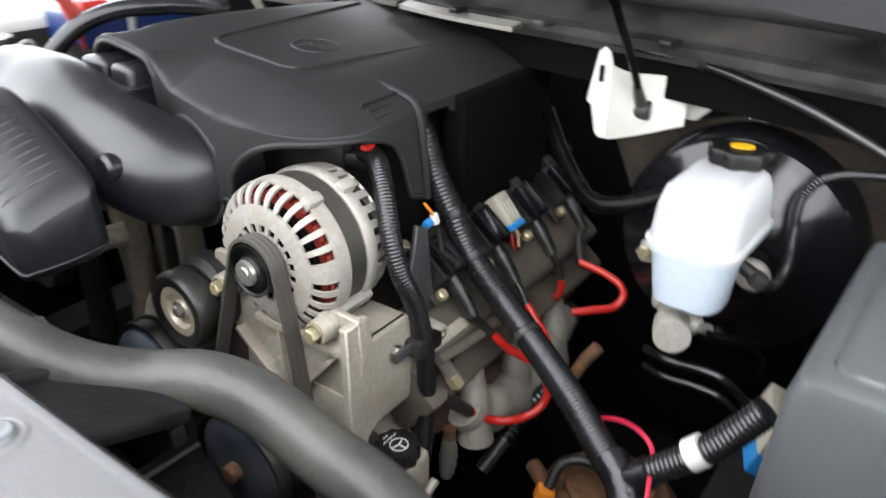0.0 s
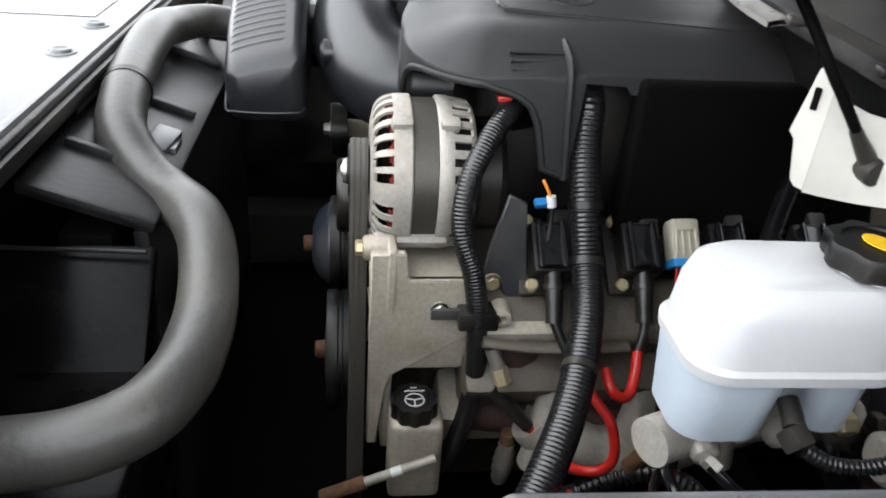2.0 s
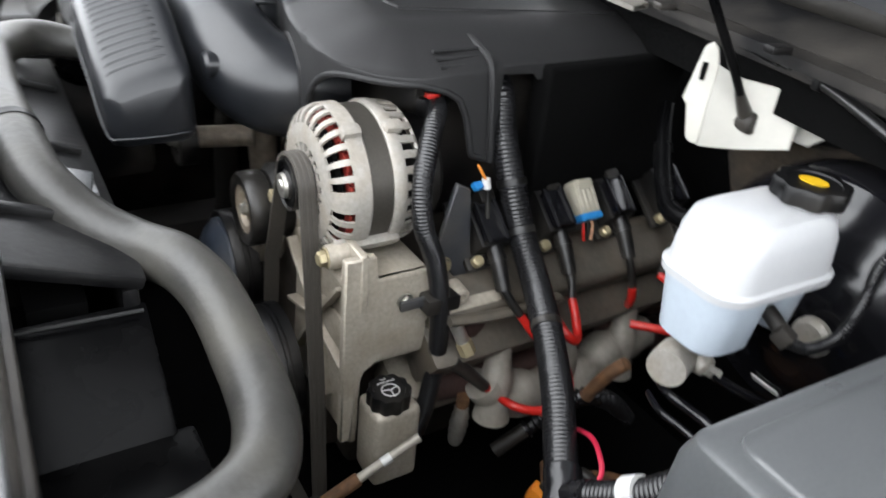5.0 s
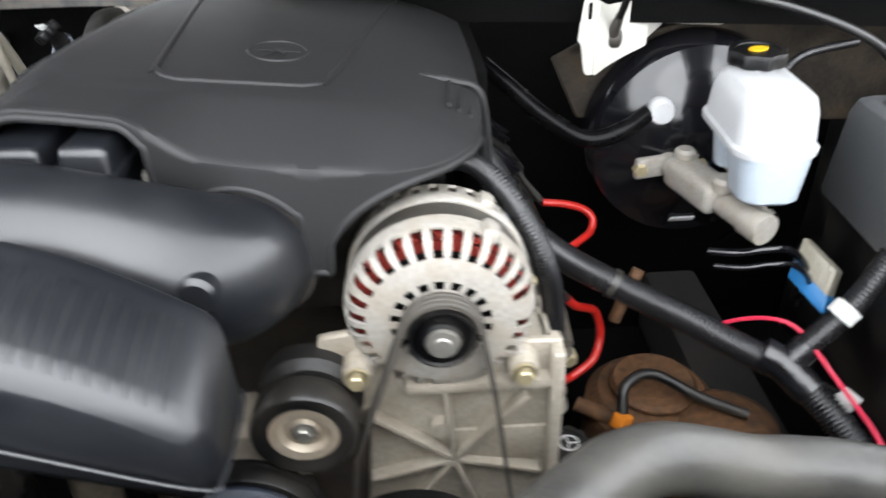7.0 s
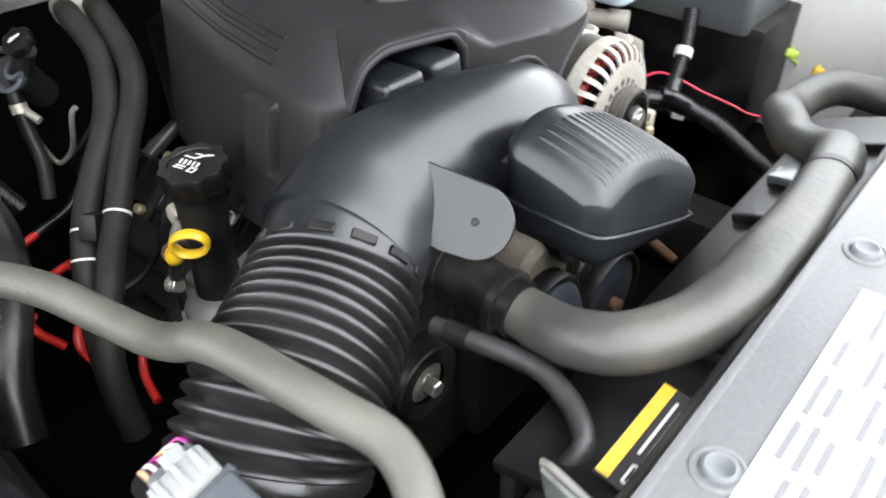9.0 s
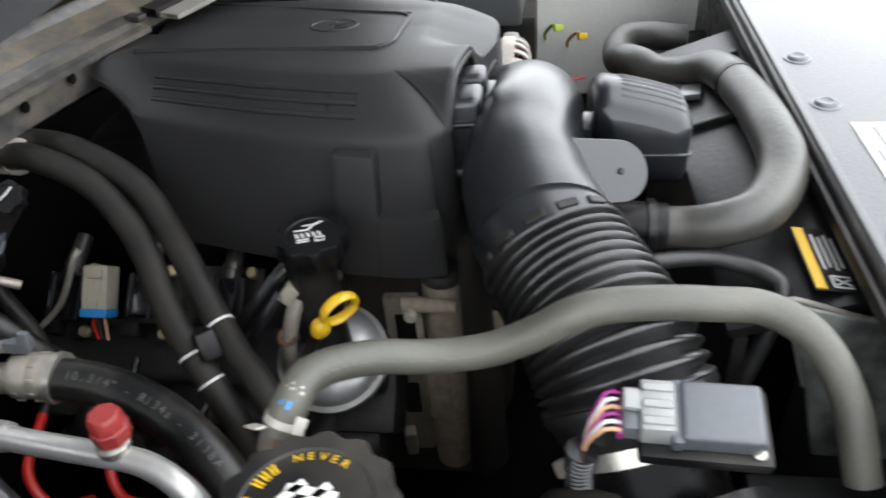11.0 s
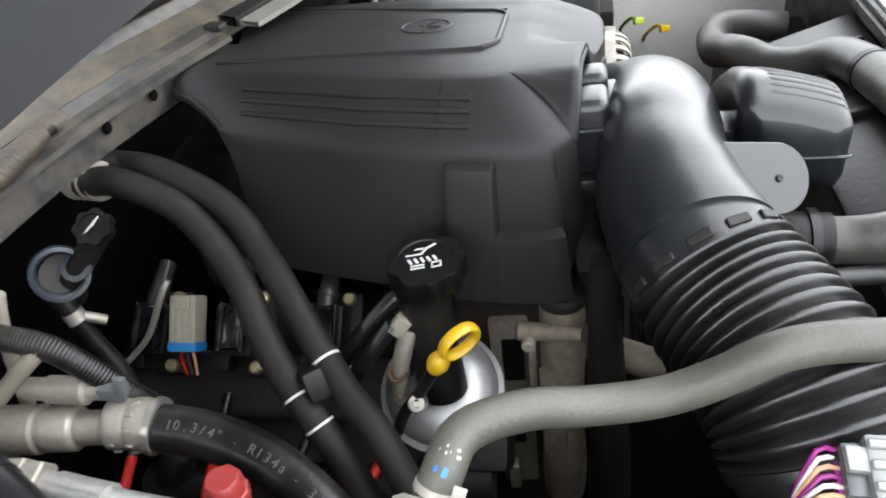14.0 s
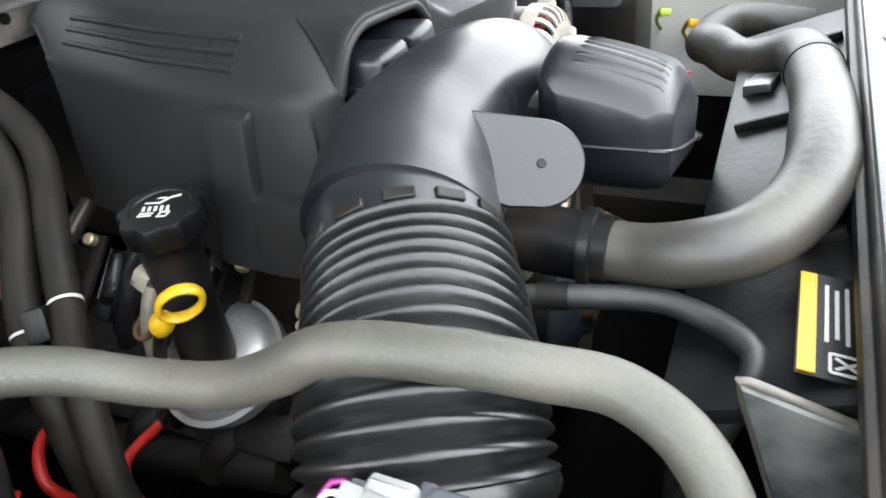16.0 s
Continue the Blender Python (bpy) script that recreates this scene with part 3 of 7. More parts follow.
# the rim seen from above, from the passenger's rear round the front to the driver's rear
RIM = [(-0.03, 0.572), (-0.12, 0.568), (-0.158, 0.556), (-0.174, 0.535), (-0.188, 0.495), (-0.203, 0.440), (-0.217, 0.385), (-0.238, 0.30), (-0.252, 0.21), (-0.256, 0.16), (-0.2555, 0.128), (-0.248, 0.107), (-0.232, 0.095), (-0.20, 0.092), (-0.14, 0.090), (-0.07, 0.081), (0.0, 0.067), (0.06, 0.064), (0.11, 0.068),
       (0.145, 0.080), (0.172, 0.100), (0.191, 0.125), (0.201, 0.155), (0.206, 0.20), (0.208, 0.26), (0.208, 0.34), (0.204, 0.44), (0.198, 0.54)]
rim = [q for s, q in spline([(x, y, 0) for x, y in RIM], 0.0022)]
rows, lip = [], []
for i, q in enumerate(rim):
    x, y = q.x, q.y
    ahead = (rim[min(i + 1, len(rim) - 1)] - rim[max(i - 1, 0)]).normalized()
    out = Vector((ahead.y, -ahead.x, 0))
    driver = x > 0.19 and y > 0.12
    passenger = x < -0.17 and y > 0.096 or x < 0.0 and y > 0.3
    opening = -0.234 <= x <= -0.083 and y < 0.113
    # crest: the crease at the top of the upright skirt
    if passenger:
        crest, bottom, flare = 1.100, 0.952, 0.026
        if y > 0.415:
            bottom = float(np.interp(y, (0.425, 0.440, 0.4445, 0.4483, 0.4549, 0.4657, 0.4866, 0.5089, 0.5349, 0.5588), (0.952, 1.0067, 1.033, 1.0573, 1.0814, 1.1034, 1.1136, 1.1208, 1.124, 1.130)))
        if y < 0.113:
            bottom, flare = 1.0 - 0.048 * lerp(0, 1, (y - 0.096) / 0.017), 0.012
    elif driver:
        crest, bottom, flare = 1.073 + 0.011 * lerp(0, 1, (y - 0.12) / 0.11), flank_low(y), 0.010
    else:
        bottom = cover_bottom(x)
        crest = 1.100 - 0.027 * min(max((x + 0.07) / 0.25, 0.0), 1.0)
        flare = 0.0
        if opening or x < -0.04:
            crest += (1.131 - 0.12 * (x + 0.088) - crest) * lerp(1, 0, (x + 0.105) / 0.065)
        if x < -0.15:
            crest = 1.100 + (crest - 1.100) * lerp(0, 1, (x + 0.242) / 0.065)
    trimmed = passenger and bottom > crest - 0.004
    crest = crest if trimmed else max(crest, bottom + 0.006)
    if driver and 0.243 <= y <= 0.288:
        flare = 0.006
    # the plateau's edge lies inwards of the rim
    if passenger and y > 0.22 or y > 0.54:
        edge = q - out * 0.054
        edge.y = min(edge.y, 0.52)
    else:
        c = Vector((min(max(x, -0.163), 0.055), max(y, 0.185), 0))
        edge = c + (q - c).normalized() * 0.035
    top = plateau(edge.x, edge.y)
    # at the passenger's rear the skirt is cut away and the shoulder ends in a sweeping edge
    first = 0.0
    if trimmed:
        bottom = min(max(bottom, crest + 0.0005), top - 0.002)
        first = 1 - (1 - (bottom - crest) / (top - crest)) ** (1 / 1.65)
        q, crest, bottom = q.lerp(edge, first), bottom, bottom - 0.004
        flare = 0.0
    row = []
    for share in (0.0, 0.03, 0.08, 0.2, 0.32, 0.435, 0.452, 0.6, 0.75, 0.86, 0.892, 0.912, 0.96):
        z = bottom + (crest - bottom) * share
        low = (crest - z) / 0.13
        p = q + out * (flare * low)
        if passenger and z < 1.086 and y > 0.113:
            if 0.168 < y < 0.210:
                p += out * 0.012
            elif y <= 0.168 and z < 1.018:
                p += out * 0.013
        row.append((p.x, p.y, z))
    for k in range(0, 15):
        t = k / 14
        p = q.lerp(edge, t)
        round_g = math.sin(t * math.pi / 2) ** 0.9
        slope_g = 1 - (1 - t) ** 1.12
        lip_g = 1 - (1 - t) ** 2.2
        if passenger:
            g = 1 - (1 - t) ** 1.65
        elif x < 0:
            g = lip_g + (slope_g - lip_g) * lerp(0, 1, (x + 0.105) / 0.065)
        else:
            g = slope_g + (round_g - slope_g) * lerp(0, 1, (x - 0.06) / 0.14)
        inward = 0.0015 * (1 - t) ** 8
        row.append((p.x - out.x * inward, p.y - out.y * inward, crest + (top - crest) * g))
    spine = Vector((-0.03, min(max(edge.y, 0.24), 0.50), 0))
    for k in range(1, 9):
        p = edge.lerp(spine, k / 8)
        row.append((p.x, p.y, plateau(p.x, p.y) if k > 1 else plateau(p.x, p.y) - 0.0004))
    rows.append(row)
    if not driver and not passenger or driver and y < 0.236:
        lip.append(Vector(row[0]) + out * 0.001)
bm = bmesh.new()
grid_faces(bm, rows)
bmesh.ops.remove_doubles(bm, verts=bm.verts, dist=1e-5)
bmesh.ops.recalc_face_normals(bm, faces=bm.faces)
if sum(f.normal.z * f.calc_area() for f in bm.faces) < 0:
    bmesh.ops.reverse_faces(bm, faces=bm.faces)
thicken(bm, 0.003)
cover = thing("engine_cover", (-0.02, 0.30, 0.95), "matt dark grey plastic engine cover over the intake", "engine cover")
part("shell", bm, COVER, cover, sharp=40)
# rounded bead along the arches of the lower edge
bm = bmesh.new()
bead = [lip[0]]
for p in lip[1:]:
    if (p - bead[-1]).length > 0.004:
        bead.append(p)
join(bm, tube(bead, 0.0042, 10, 0.004))
# added near-black panel: paints the shade on the rear of the driver's flank
part("flank_shade", box((0.034, 0.244, 0.182), (0.2045, 0.422, 0.993), (0, 0, 2.4), bevel=0.008, segs=3), SHADEFELT, cover, "near-black panel for the shade on the cover's flank")
part("edge_bead", bm, COVER, cover, "rounded moulded edge")
bm = tube([(0.150, 0.231, 1.104), (0.185, 0.228, 1.098), (0.210, 0.226, 1.086), (0.219, 0.228, 1.03), (0.221, 0.232, 0.972)], 0.0045, 8, 0.006)
part("stiffening_rib", bm, COVER, cover, "upright plastic rib")
for k in range(3):
    part("groove_bar", tube([(0.176 + 0.010 * k, 0.166, 1.0978 - 0.0065 * k), (0.178 + 0.010 * k, 0.195, 1.0985 - 0.0065 * k), (0.179 + 0.010 * k, 0.224, 1.0987 - 0.0065 * k)], 0.0028, 8, 0.01), COVER, cover, "raised moulded bar")
    share, way = 0.60 - 0.19 * k, []
    for y in (0.188, 0.22, 0.26, 0.30, 0.34, 0.38, 0.41, 0.436):
        x0 = float(np.interp(y, (0.16, 0.21, 0.30, 0.385, 0.44), (-0.256, -0.252, -0.238, -0.217, -0.203)))
        way.append((x0 + 0.054 * share, y, 1.100 + (plateau(x0 + 0.054, y) - 1.100) * (1 - (1 - share) ** 1.65) + 0.0027))
    part("shoulder_bar", tube(way, lambda s: 0.0040 - 0.0010 * s, 10, 0.008), COVER, cover, "raised moulded bar")
# raised badge field with rounded front corners
field = arc(0.034, 0.208, 0.030, -12, -90, 10) + arc(-0.068, 0.212, 0.034, -90, -178, 10) + [(-0.112, 0.49), (0.124, 0.49)]
fm = Matrix(((1, 0, 0, 0), (0, 1, 0, 0), (-0.108, 0.016, 1, 1.1198), (0, 0, 0, 1)))
bm = plate(field, 0.010, fm, 0.0035)
badge_field = part("badge_field", bm, COVER, cover, "raised field with rounded corners")
part("field_bead", tube([fm @ Vector((x, y, 0.0004)) for x, y in [field[-1]] + field[:-1]], 0.0034, 10, 0.006), COVER, badge_field, "rounded bead round the field")
part("badge", lathe([(0, 0.0275), (0.0014, 0.0285), (0.0014, 0.0315), (0, 0.0325)], (0.004, 0.272, 1.1240), "z", 36, turn=(0.9, 6.2, 0)), COVER, badge_field, "faint moulded round badge")
for a in (0, 60, 120):
    part("badge_bar", box((0.046, 0.0035, 0.0012), (0.004, 0.272, 1.1246), (0.9, 6.2, a), bevel=0.0004, segs=1), COVER, badge_field)
plenum = thing("intake_plenum", (-0.16, 0.16, 1.01), "blue-black moulded intake plenum under the engine cover", "intake plenum")
for x, w in ((-0.189, 0.056), (-0.130, 0.046)):
    part("plenum_chamber", box((w, 0.180, 0.075), (x, 0.148, 1.077 - 0.03 * (x + 0.16)), (-3, 2, 0), bevel=0.009, segs=3, taper=(0.88, 0.97)), RESON, plenum, "flat-topped chamber")
    part("chamber_ledge", box((w + 0.006, 0.186, 0.006), (x, 0.146, 1.088 - 0.03 * (x + 0.16)), (-3, 2, 0), bevel=0.002), RESON, plenum, "moulded seam ledge")
part("plenum_ledge", box((0.140, 0.150, 0.022), (-0.160, 0.146, 1.030), (-3, 2, 0), bevel=0.005), RESON, plenum, "moulded ledge")
part("plenum_clip", box((0.012, 0.012, 0.024), (-0.092, 0.098, 1.066), (0, 0, 15), bevel=0.002), STEEL, plenum, "bright steel clip")

# ---- alternator ----
AX, AZ = 0.157, 0.950
alternator = thing("alternator", (AX, 0.08, 0.87), "pale cast aluminium alternator with slotted housing", "alternator")
# front housing: solid face with inner and outer slots made as separate spokes
def slotted_shell(profile, pitch, share, first, last, skip=(), turn=0.0, wall=0.0032):
    """A cast shell of revolution about the alternator's axis; windows lie between two rows of the profile."""
    made = bmesh.new()
    cols = []
    for k in range(pitch):
        for f in (0.0, 0.5 - share / 2, 0.5 - share / 4, 0.5 + share / 4, 0.5 + share / 2):
            a = 2 * math.pi * (k + f) / pitch + turn
            cols.append([made.verts.new((AX + r * math.cos(a), y, AZ + r * math.sin(a))) for y, r in profile])
    n = len(cols)
    for c in range(n):
        k, f = divmod(c, 5)
        for j in range(len(profile) - 1):
            if 1 <= f <= 3 and first <= j < last and k not in skip:
                continue
            made.faces.new((cols[c][j], cols[(c + 1) % n][j], cols[(c + 1) % n][j + 1], cols[c][j + 1]))
    thicken(made, wall)
    return made


# front: hub ring, spokes round the hub, plain ring, then windows that wrap over the shoulder
housing = part("front_housing", slotted_shell([(0.0240, 0.068), (0.0245, 0.0705), (0.0262, 0.0755), (0.0295, 0.0805), (0.0345, 0.0845), (0.0400, 0.0868), (0.0450, 0.0878), (0.0480, 0.0884), (0.0640, 0.0888), (0.0660, 0.0870), (0.0660, 0.0810)], 30, 0.60, 0, 6, (0, 22, 23, 24)), ALU, alternator)
part("face_ring", slotted_shell([(0.0270, 0.022), (0.0235, 0.028), (0.0225, 0.033), (0.0222, 0.0355), (0.0222, 0.046), (0.0222, 0.0490), (0.0225, 0.060), (0.0240, 0.068)], 18, 0.62, 3, 4), ALU, alternator, "pale cast front ring with inner windows")
part("stator_core", lathe(disc_profile(0.085, 0.066, 0.093, 0.001, 0.06), (AX, 0, AZ), "y", 64), STATOR, alternator, "dark laminated stator band")
part("winding", lathe([(0.044, 0.064), (0.044, 0.074), (0.062, 0.074), (0.062, 0.060)], (AX, 0, AZ), "y", 48), COPPER, alternator, "red lacquered copper windings")
for k in range(44):
    a = 2 * math.pi * k / 44
    part("winding_end", box((0.004, 0.014, 0.006), (AX + 0.079 * math.cos(a), 0.048, AZ + 0.079 * math.sin(a)), (0, -math.degrees(a), 20), bevel=0), COPPER, alternator)
rear_housing = part("rear_housing", slotted_shell([(0.0930, 0.0800), (0.0930, 0.0865), (0.0960, 0.0886), (0.1060, 0.0882), (0.1090, 0.0872), (0.1260, 0.0848), (0.1300, 0.0835), (0.1345, 0.0780), (0.1350, 0.0500)], 30, 0.50, 4, 6, (22, 23, 24)), ALU, alternator)
# plain black disc and core fill the housing as shade behind its slots
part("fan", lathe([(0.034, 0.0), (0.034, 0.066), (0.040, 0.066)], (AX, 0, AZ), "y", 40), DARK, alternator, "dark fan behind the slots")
part("rear_core", lathe(disc_profile(0.069, 0.094, 0.133, 0.002), (AX, 0, AZ), "y", 40), BLACK, alternator, "black filler for the shade inside the housing")
part("rear_cap", lathe(disc_profile(0.066, 0.134, 0.172, 0.008), (AX, 0, AZ), "y", 40), BLACK, alternator, "black plastic rear cap")
for a, y, depth in ((215, 0.066, 0.082), (325, 0.066, 0.082), (58, 0.054, 0.024), (58, 0.105, 0.022)):
    c, s = math.cos(radians(a)), math.sin(radians(a))
    part("lug", box((0.016, depth, 0.016), (AX + 0.088 * c, y, AZ + 0.088 * s), (0, -a, 0), bevel=0.006), ALU, alternator, "cast bolt lug")
pulley = part("pulley", lathe([(-0.004, 0.010), (-0.004, 0.015), (0.000, 0.017), (0.002, 0.026), (-0.002, 0.029), (-0.002, 0.0305), (0.020, 0.0305), (0.022, 0.028), (0.022, 0.010)], (AX, 0, AZ), "y", 40), BLACK, alternator, "black ribbed drive pulley")
part("pulley_nut", lathe([(-0.010, 0.0), (-0.010, 0.007), (-0.008, 0.008), (-0.008, 0.014), (-0.002, 0.0155), (0.004, 0.0155)], (AX, 0, AZ), "y", 24), STEEL, pulley, "bright pulley nut")
part("pulley_ring", lathe([(0.0, 0.0185), (-0.001, 0.020), (-0.001, 0.0255), (0.001, 0.0265)], (AX, 0, AZ), "y", 40), INKY, pulley, "dark pulley web")

# ---- bracket below the alternator ----
bracket = thing("accessory_bracket", (0.16, 0.07, 0.60), "dull cast alloy accessory bracket with star ribs", "bracket")
outline = [(0.060, 0.62), (0.070, 0.70), (0.080, 0.80), (0.048, 0.845), (0.034, 0.885), (0.042, 0.925), (0.075, 0.930), (0.100, 0.895), (0.150, 0.872), (0.205, 0.885), (0.225, 0.910), (0.272, 0.908), (0.276, 0.86), (0.268, 0.80), (0.262, 0.66), (0.258, 0.62)]
part("face_plate", plate(outline, 0.010, Matrix.Translation((0, 0.050, 0)) @ XZ, 0.002), BRACKET, bracket)
centre = (0.165, 0.765)
for k, (x, z) in enumerate([(0.080, 0.835), (0.158, 0.868), (0.238, 0.850), (0.255, 0.74), (0.20, 0.66), (0.10, 0.67), (0.078, 0.74)]):
    dx, dz = x - centre[0], z - centre[1]
    L = math.hypot(dx, dz)
    part("star_rib", box((L, 0.016, 0.006), ((x + centre[0]) / 2, 0.034, (z + centre[1]) / 2), (0, -math.degrees(math.atan2(dz, dx)), 0), bevel=0.002), BRACKET, bracket)
part("boss", lathe([(0.030, 0.0), (0.030, 0.010), (0.042, 0.013)], (0.153, 0, 0.806), "y", 20), BRACKET, bracket)
side = [(0.022, 0.905), (0.060, 0.905), (0.064, 0.872), (0.130, 0.872), (0.134, 0.800), (0.090, 0.770), (0.050, 0.745), (0.042, 0.720), (0.034, 0.640), (0.022, 0.640)]
part("side_web", plate(side, 0.012, Matrix.Translation((0.272, 0, 0)) @ Matrix(((0, 0, 1, 0), (1, 0, 0, 0), (0, 1, 0, 0), (0, 0, 0, 1))), 0.002), BRACKET, bracket, "cast side web")
part("shelf", box((0.15, 0.105, 0.012), (0.195, 0.078, 0.866), bevel=0.004), BRACKET, bracket)
part("lower_arm", box((0.11, 0.10, 0.05), (0.215, 0.085, 0.775), (0, 0, 0), bevel=0.01), BRACKET, bracket)
for x, z in ((0.232, 0.891), (0.077, 0.896)):
    part("boss", lathe([(0.016, 0), (0.016, 0.014), (0.045, 0.016)], (x, 0, z), "y", 20), BRACKET, bracket)
    bolt(bracket, (x, 0.016, z), "-y", 0.009, 0.010)
bolt(bracket, (0.272, 0.099, 0.836), "x", 0.008, 0.006, STEEL)

# ---- belt and pulleys ----
idler = thing("idler_pulley", (0.026, 0.0, 0.81), "smooth dark idler pulley with tan steel hub", "pulley")
part("rim", lathe([(-0.014, 0.033), (-0.016, 0.036), (-0.016, 0.047), (-0.012, 0.050), (0.012, 0.050), (0.016, 0.047), (0.016, 0.033)], (0.026, 0, 0.857), "y", 48), RUBBER, idler, "black rim")
part("hub_plate", lathe([(-0.010, 0.012), (-0.006, 0.014), (-0.006, 0.020), (-0.012, 0.024), (-0.013, 0.033), (0.012, 0.033)], (0.026, 0, 0.857), "y", 48), TAN, idler, "tan zinc-coated hub")
bolt(idler, (0.026, -0.008, 0.857), "-y", 0.008, 0.008, STEEL)
part("tensioner_arm", lathe(disc_profile(0.050, 0.018, 0.055, 0.008), (0.030, 0, 0.866), "y", 40), GRIMESHADE, idler, "grimy dark tensioner body")
for label, (x, y, z), r, dome in (("water_pump_pulley", (-0.043, -0.016, 0.744), 0.072, 0.036), ("crank_pulley", (0.118, -0.018, 0.668), 0.082, 0.012)):
    wheel = thing(label, (x, y, z - r), "dished blue-grey belt pulley with dusty face", "pulley")
    part("rim", lathe([(-0.002, r - 0.014), (-0.010, r - 0.006), (-0.010, r - 0.001), (-0.008, r), (0.004, r), (0.006, r - 0.003), (0.010, r - 0.003), (0.012, r), (0.024, r), (0.024, r - 0.012)], (x, y, z), "y", 56), BLACK, wheel, "black ribbed rim")
    part("face", lathe([(-dome, 0.0), (-dome, r * 0.40), (-dome * 0.94, r * 0.52), (-dome * 0.72, r * 0.70), (-dome * 0.35, r * 0.86), (0.0, r - 0.010)], (x, y, z), "y", 56), NAVY, wheel, "blue-grey dished face")
    part("hub_stub", lathe([(-dome - 0.014, 0.0), (-dome - 0.014, 0.010), (-dome - 0.012, 0.012), (-dome + 0.002, 0.013)], (x, y, z), "y", 20), RUST, wheel, "rusty brown hub stub")
grooved = thing("grooved_idler_pulley", (-0.275, -0.016, 0.795), "black grooved idler pulley with a plated hub bolt", "pulley")
part("rim", lathe([(-0.012, 0.024), (-0.014, 0.028), (-0.014, 0.042), (-0.012, 0.044), (0.014, 0.044), (0.014, 0.024)], (-0.275, -0.016, 0.840), "y", 44), RUBBER, grooved, "black rim")
part("hub_plate", lathe([(-0.016, 0.008), (-0.010, 0.011), (-0.008, 0.024), (0.010, 0.024)], (-0.275, -0.016, 0.840), "y", 40), DIRTYPIPE, grooved, "dull plated hub")
bolt(grooved, (-0.275, -0.030, 0.840), "-y", 0.010, 0.012, STEEL)
part("arm", tube([(-0.275, 0.000, 0.840), (-0.262, 0.040, 0.842), (-0.240, 0.090, 0.846)], 0.018, 16, 0.02), TANCAST, grooved, "brown-grey cast arm")

belt = thing("drive_belt", (0.13, 0.0, 0.45), "dusty brown-black ribbed drive belt", "belt")
loop = arc(AX, AZ, 0.0335, 0, 155, 16) + [(0.070, 0.80), (0.058, 0.70), (0.05, 0.50)] + [(0.10, 0.44), (0.18, 0.44)] + [(0.235, 0.52), (0.222, 0.70), (0.204, 0.86)]
bm = bmesh.new()
rows = []
n = len(loop)
for k in range(n):
    a, b, c = Vector(loop[k - 1]), Vector(loop[k]), Vector(loop[(k + 1) % n])
    t = (c - a).normalized()
    o = Vector((t.y, -t.x)) * 0.0035
    rows.append([(b.x, 0.0, b.y), (b.x, 0.020, b.y), (b.x + o.x, 0.020, b.y + o.y), (b.x + o.x, 0.0, b.y + o.y)])
grid_faces(bm, rows, closed_u=True, closed_v=True)
part("belt_loop", bm, BELT, belt)
for y in (0.0015, 0.0080, 0.0145):
    bm = bmesh.new()
    rows = []
    for k in range(n):
        a, b, c = Vector(loop[k - 1]), Vector(loop[k]), Vector(loop[(k + 1) % n])
        t = (c - a).normalized()
        i, o = Vector((t.y, -t.x)) * 0.0030, Vector((t.y, -t.x)) * 0.0044
        rows.append([(b.x + i.x, y, b.y + i.y), (b.x + i.x, y + 0.004, b.y + i.y), (b.x + o.x, y + 0.0032, b.y + o.y), (b.x + o.x, y + 0.0008, b.y + o.y)])
    grid_faces(bm, rows, closed_u=True, closed_v=True)
    part("belt_rib", bm, BELT, belt)

# ---- power steering reservoir ----
ps = thing("power_steering_reservoir", (0.292, 0.075, 0.60), "small grey fluid tank with black ribbed cap", "fluid reservoir")
part("tank", box((0.055, 0.062, 0.115), (0.290, 0.078, 0.650), bevel=0.010, segs=3), BRACKET, ps, "dull metal tank")
def ribbed_cap(r, h, at, lobes, depth, turn=None):
    made = bmesh.new()
    n = lobes * 6
    ring = lambda f, z: [(f * (r + depth * (0.5 + 0.5 * math.cos(2 * math.pi * lobes * k / n))) * math.cos(2 * math.pi * k / n), f * (r + depth * (0.5 + 0.5 * math.cos(2 * math.pi * lobes * k / n))) * math.sin(2 * math.pi * k / n), z) for k in range(n)]
    flat = lambda f, z: [(f * r * math.cos(2 * math.pi * k / n), f * r * math.sin(2 * math.pi * k / n), z) for k in range(n)]
    rows = [ring(0.95, 0), ring(1.0, 0.002), ring(1.0, h - 0.003), ring(0.96, h), flat(0.80, h), flat(0.77, h - 0.0015), flat(0.02, h - 0.0015)]
    vs = grid_faces(made, rows, closed_u=True)
    made.faces.new(vs[0])
    made.faces.new(vs[-1])
    m = Matrix.Translation(at) @ (pose(0, 0, 0, *turn) if turn else Matrix())
    bmesh.ops.transform(made, matrix=m, verts=made.verts)
    return made
part("cap", ribbed_cap(0.025, 0.022, (0.292, 0.075, 0.706), 10, 0.003), BLACK, ps, "black ribbed cap")

# ---- intake duct with bellows, resonator and flange ----
duct = thing("intake_duct", (-0.20, 0.0, 0.90), "semi-gloss black plastic air intake duct", "air duct")
def elbow_radius(s):
    for s0, r0, s1, r1 in ((0, 0.060, 0.25, 0.060), (0.25, 0.060, 0.5, 0.0565), (0.5, 0.0565, 0.72, 0.0575), (0.72, 0.0575, 0.88, 0.0625), (0.88, 0.0625, 1.0, 0.067)):
        if s <= s1:
            return lerp(r0, r1, (s - s0) / (s1 - s0))
    return 0.066


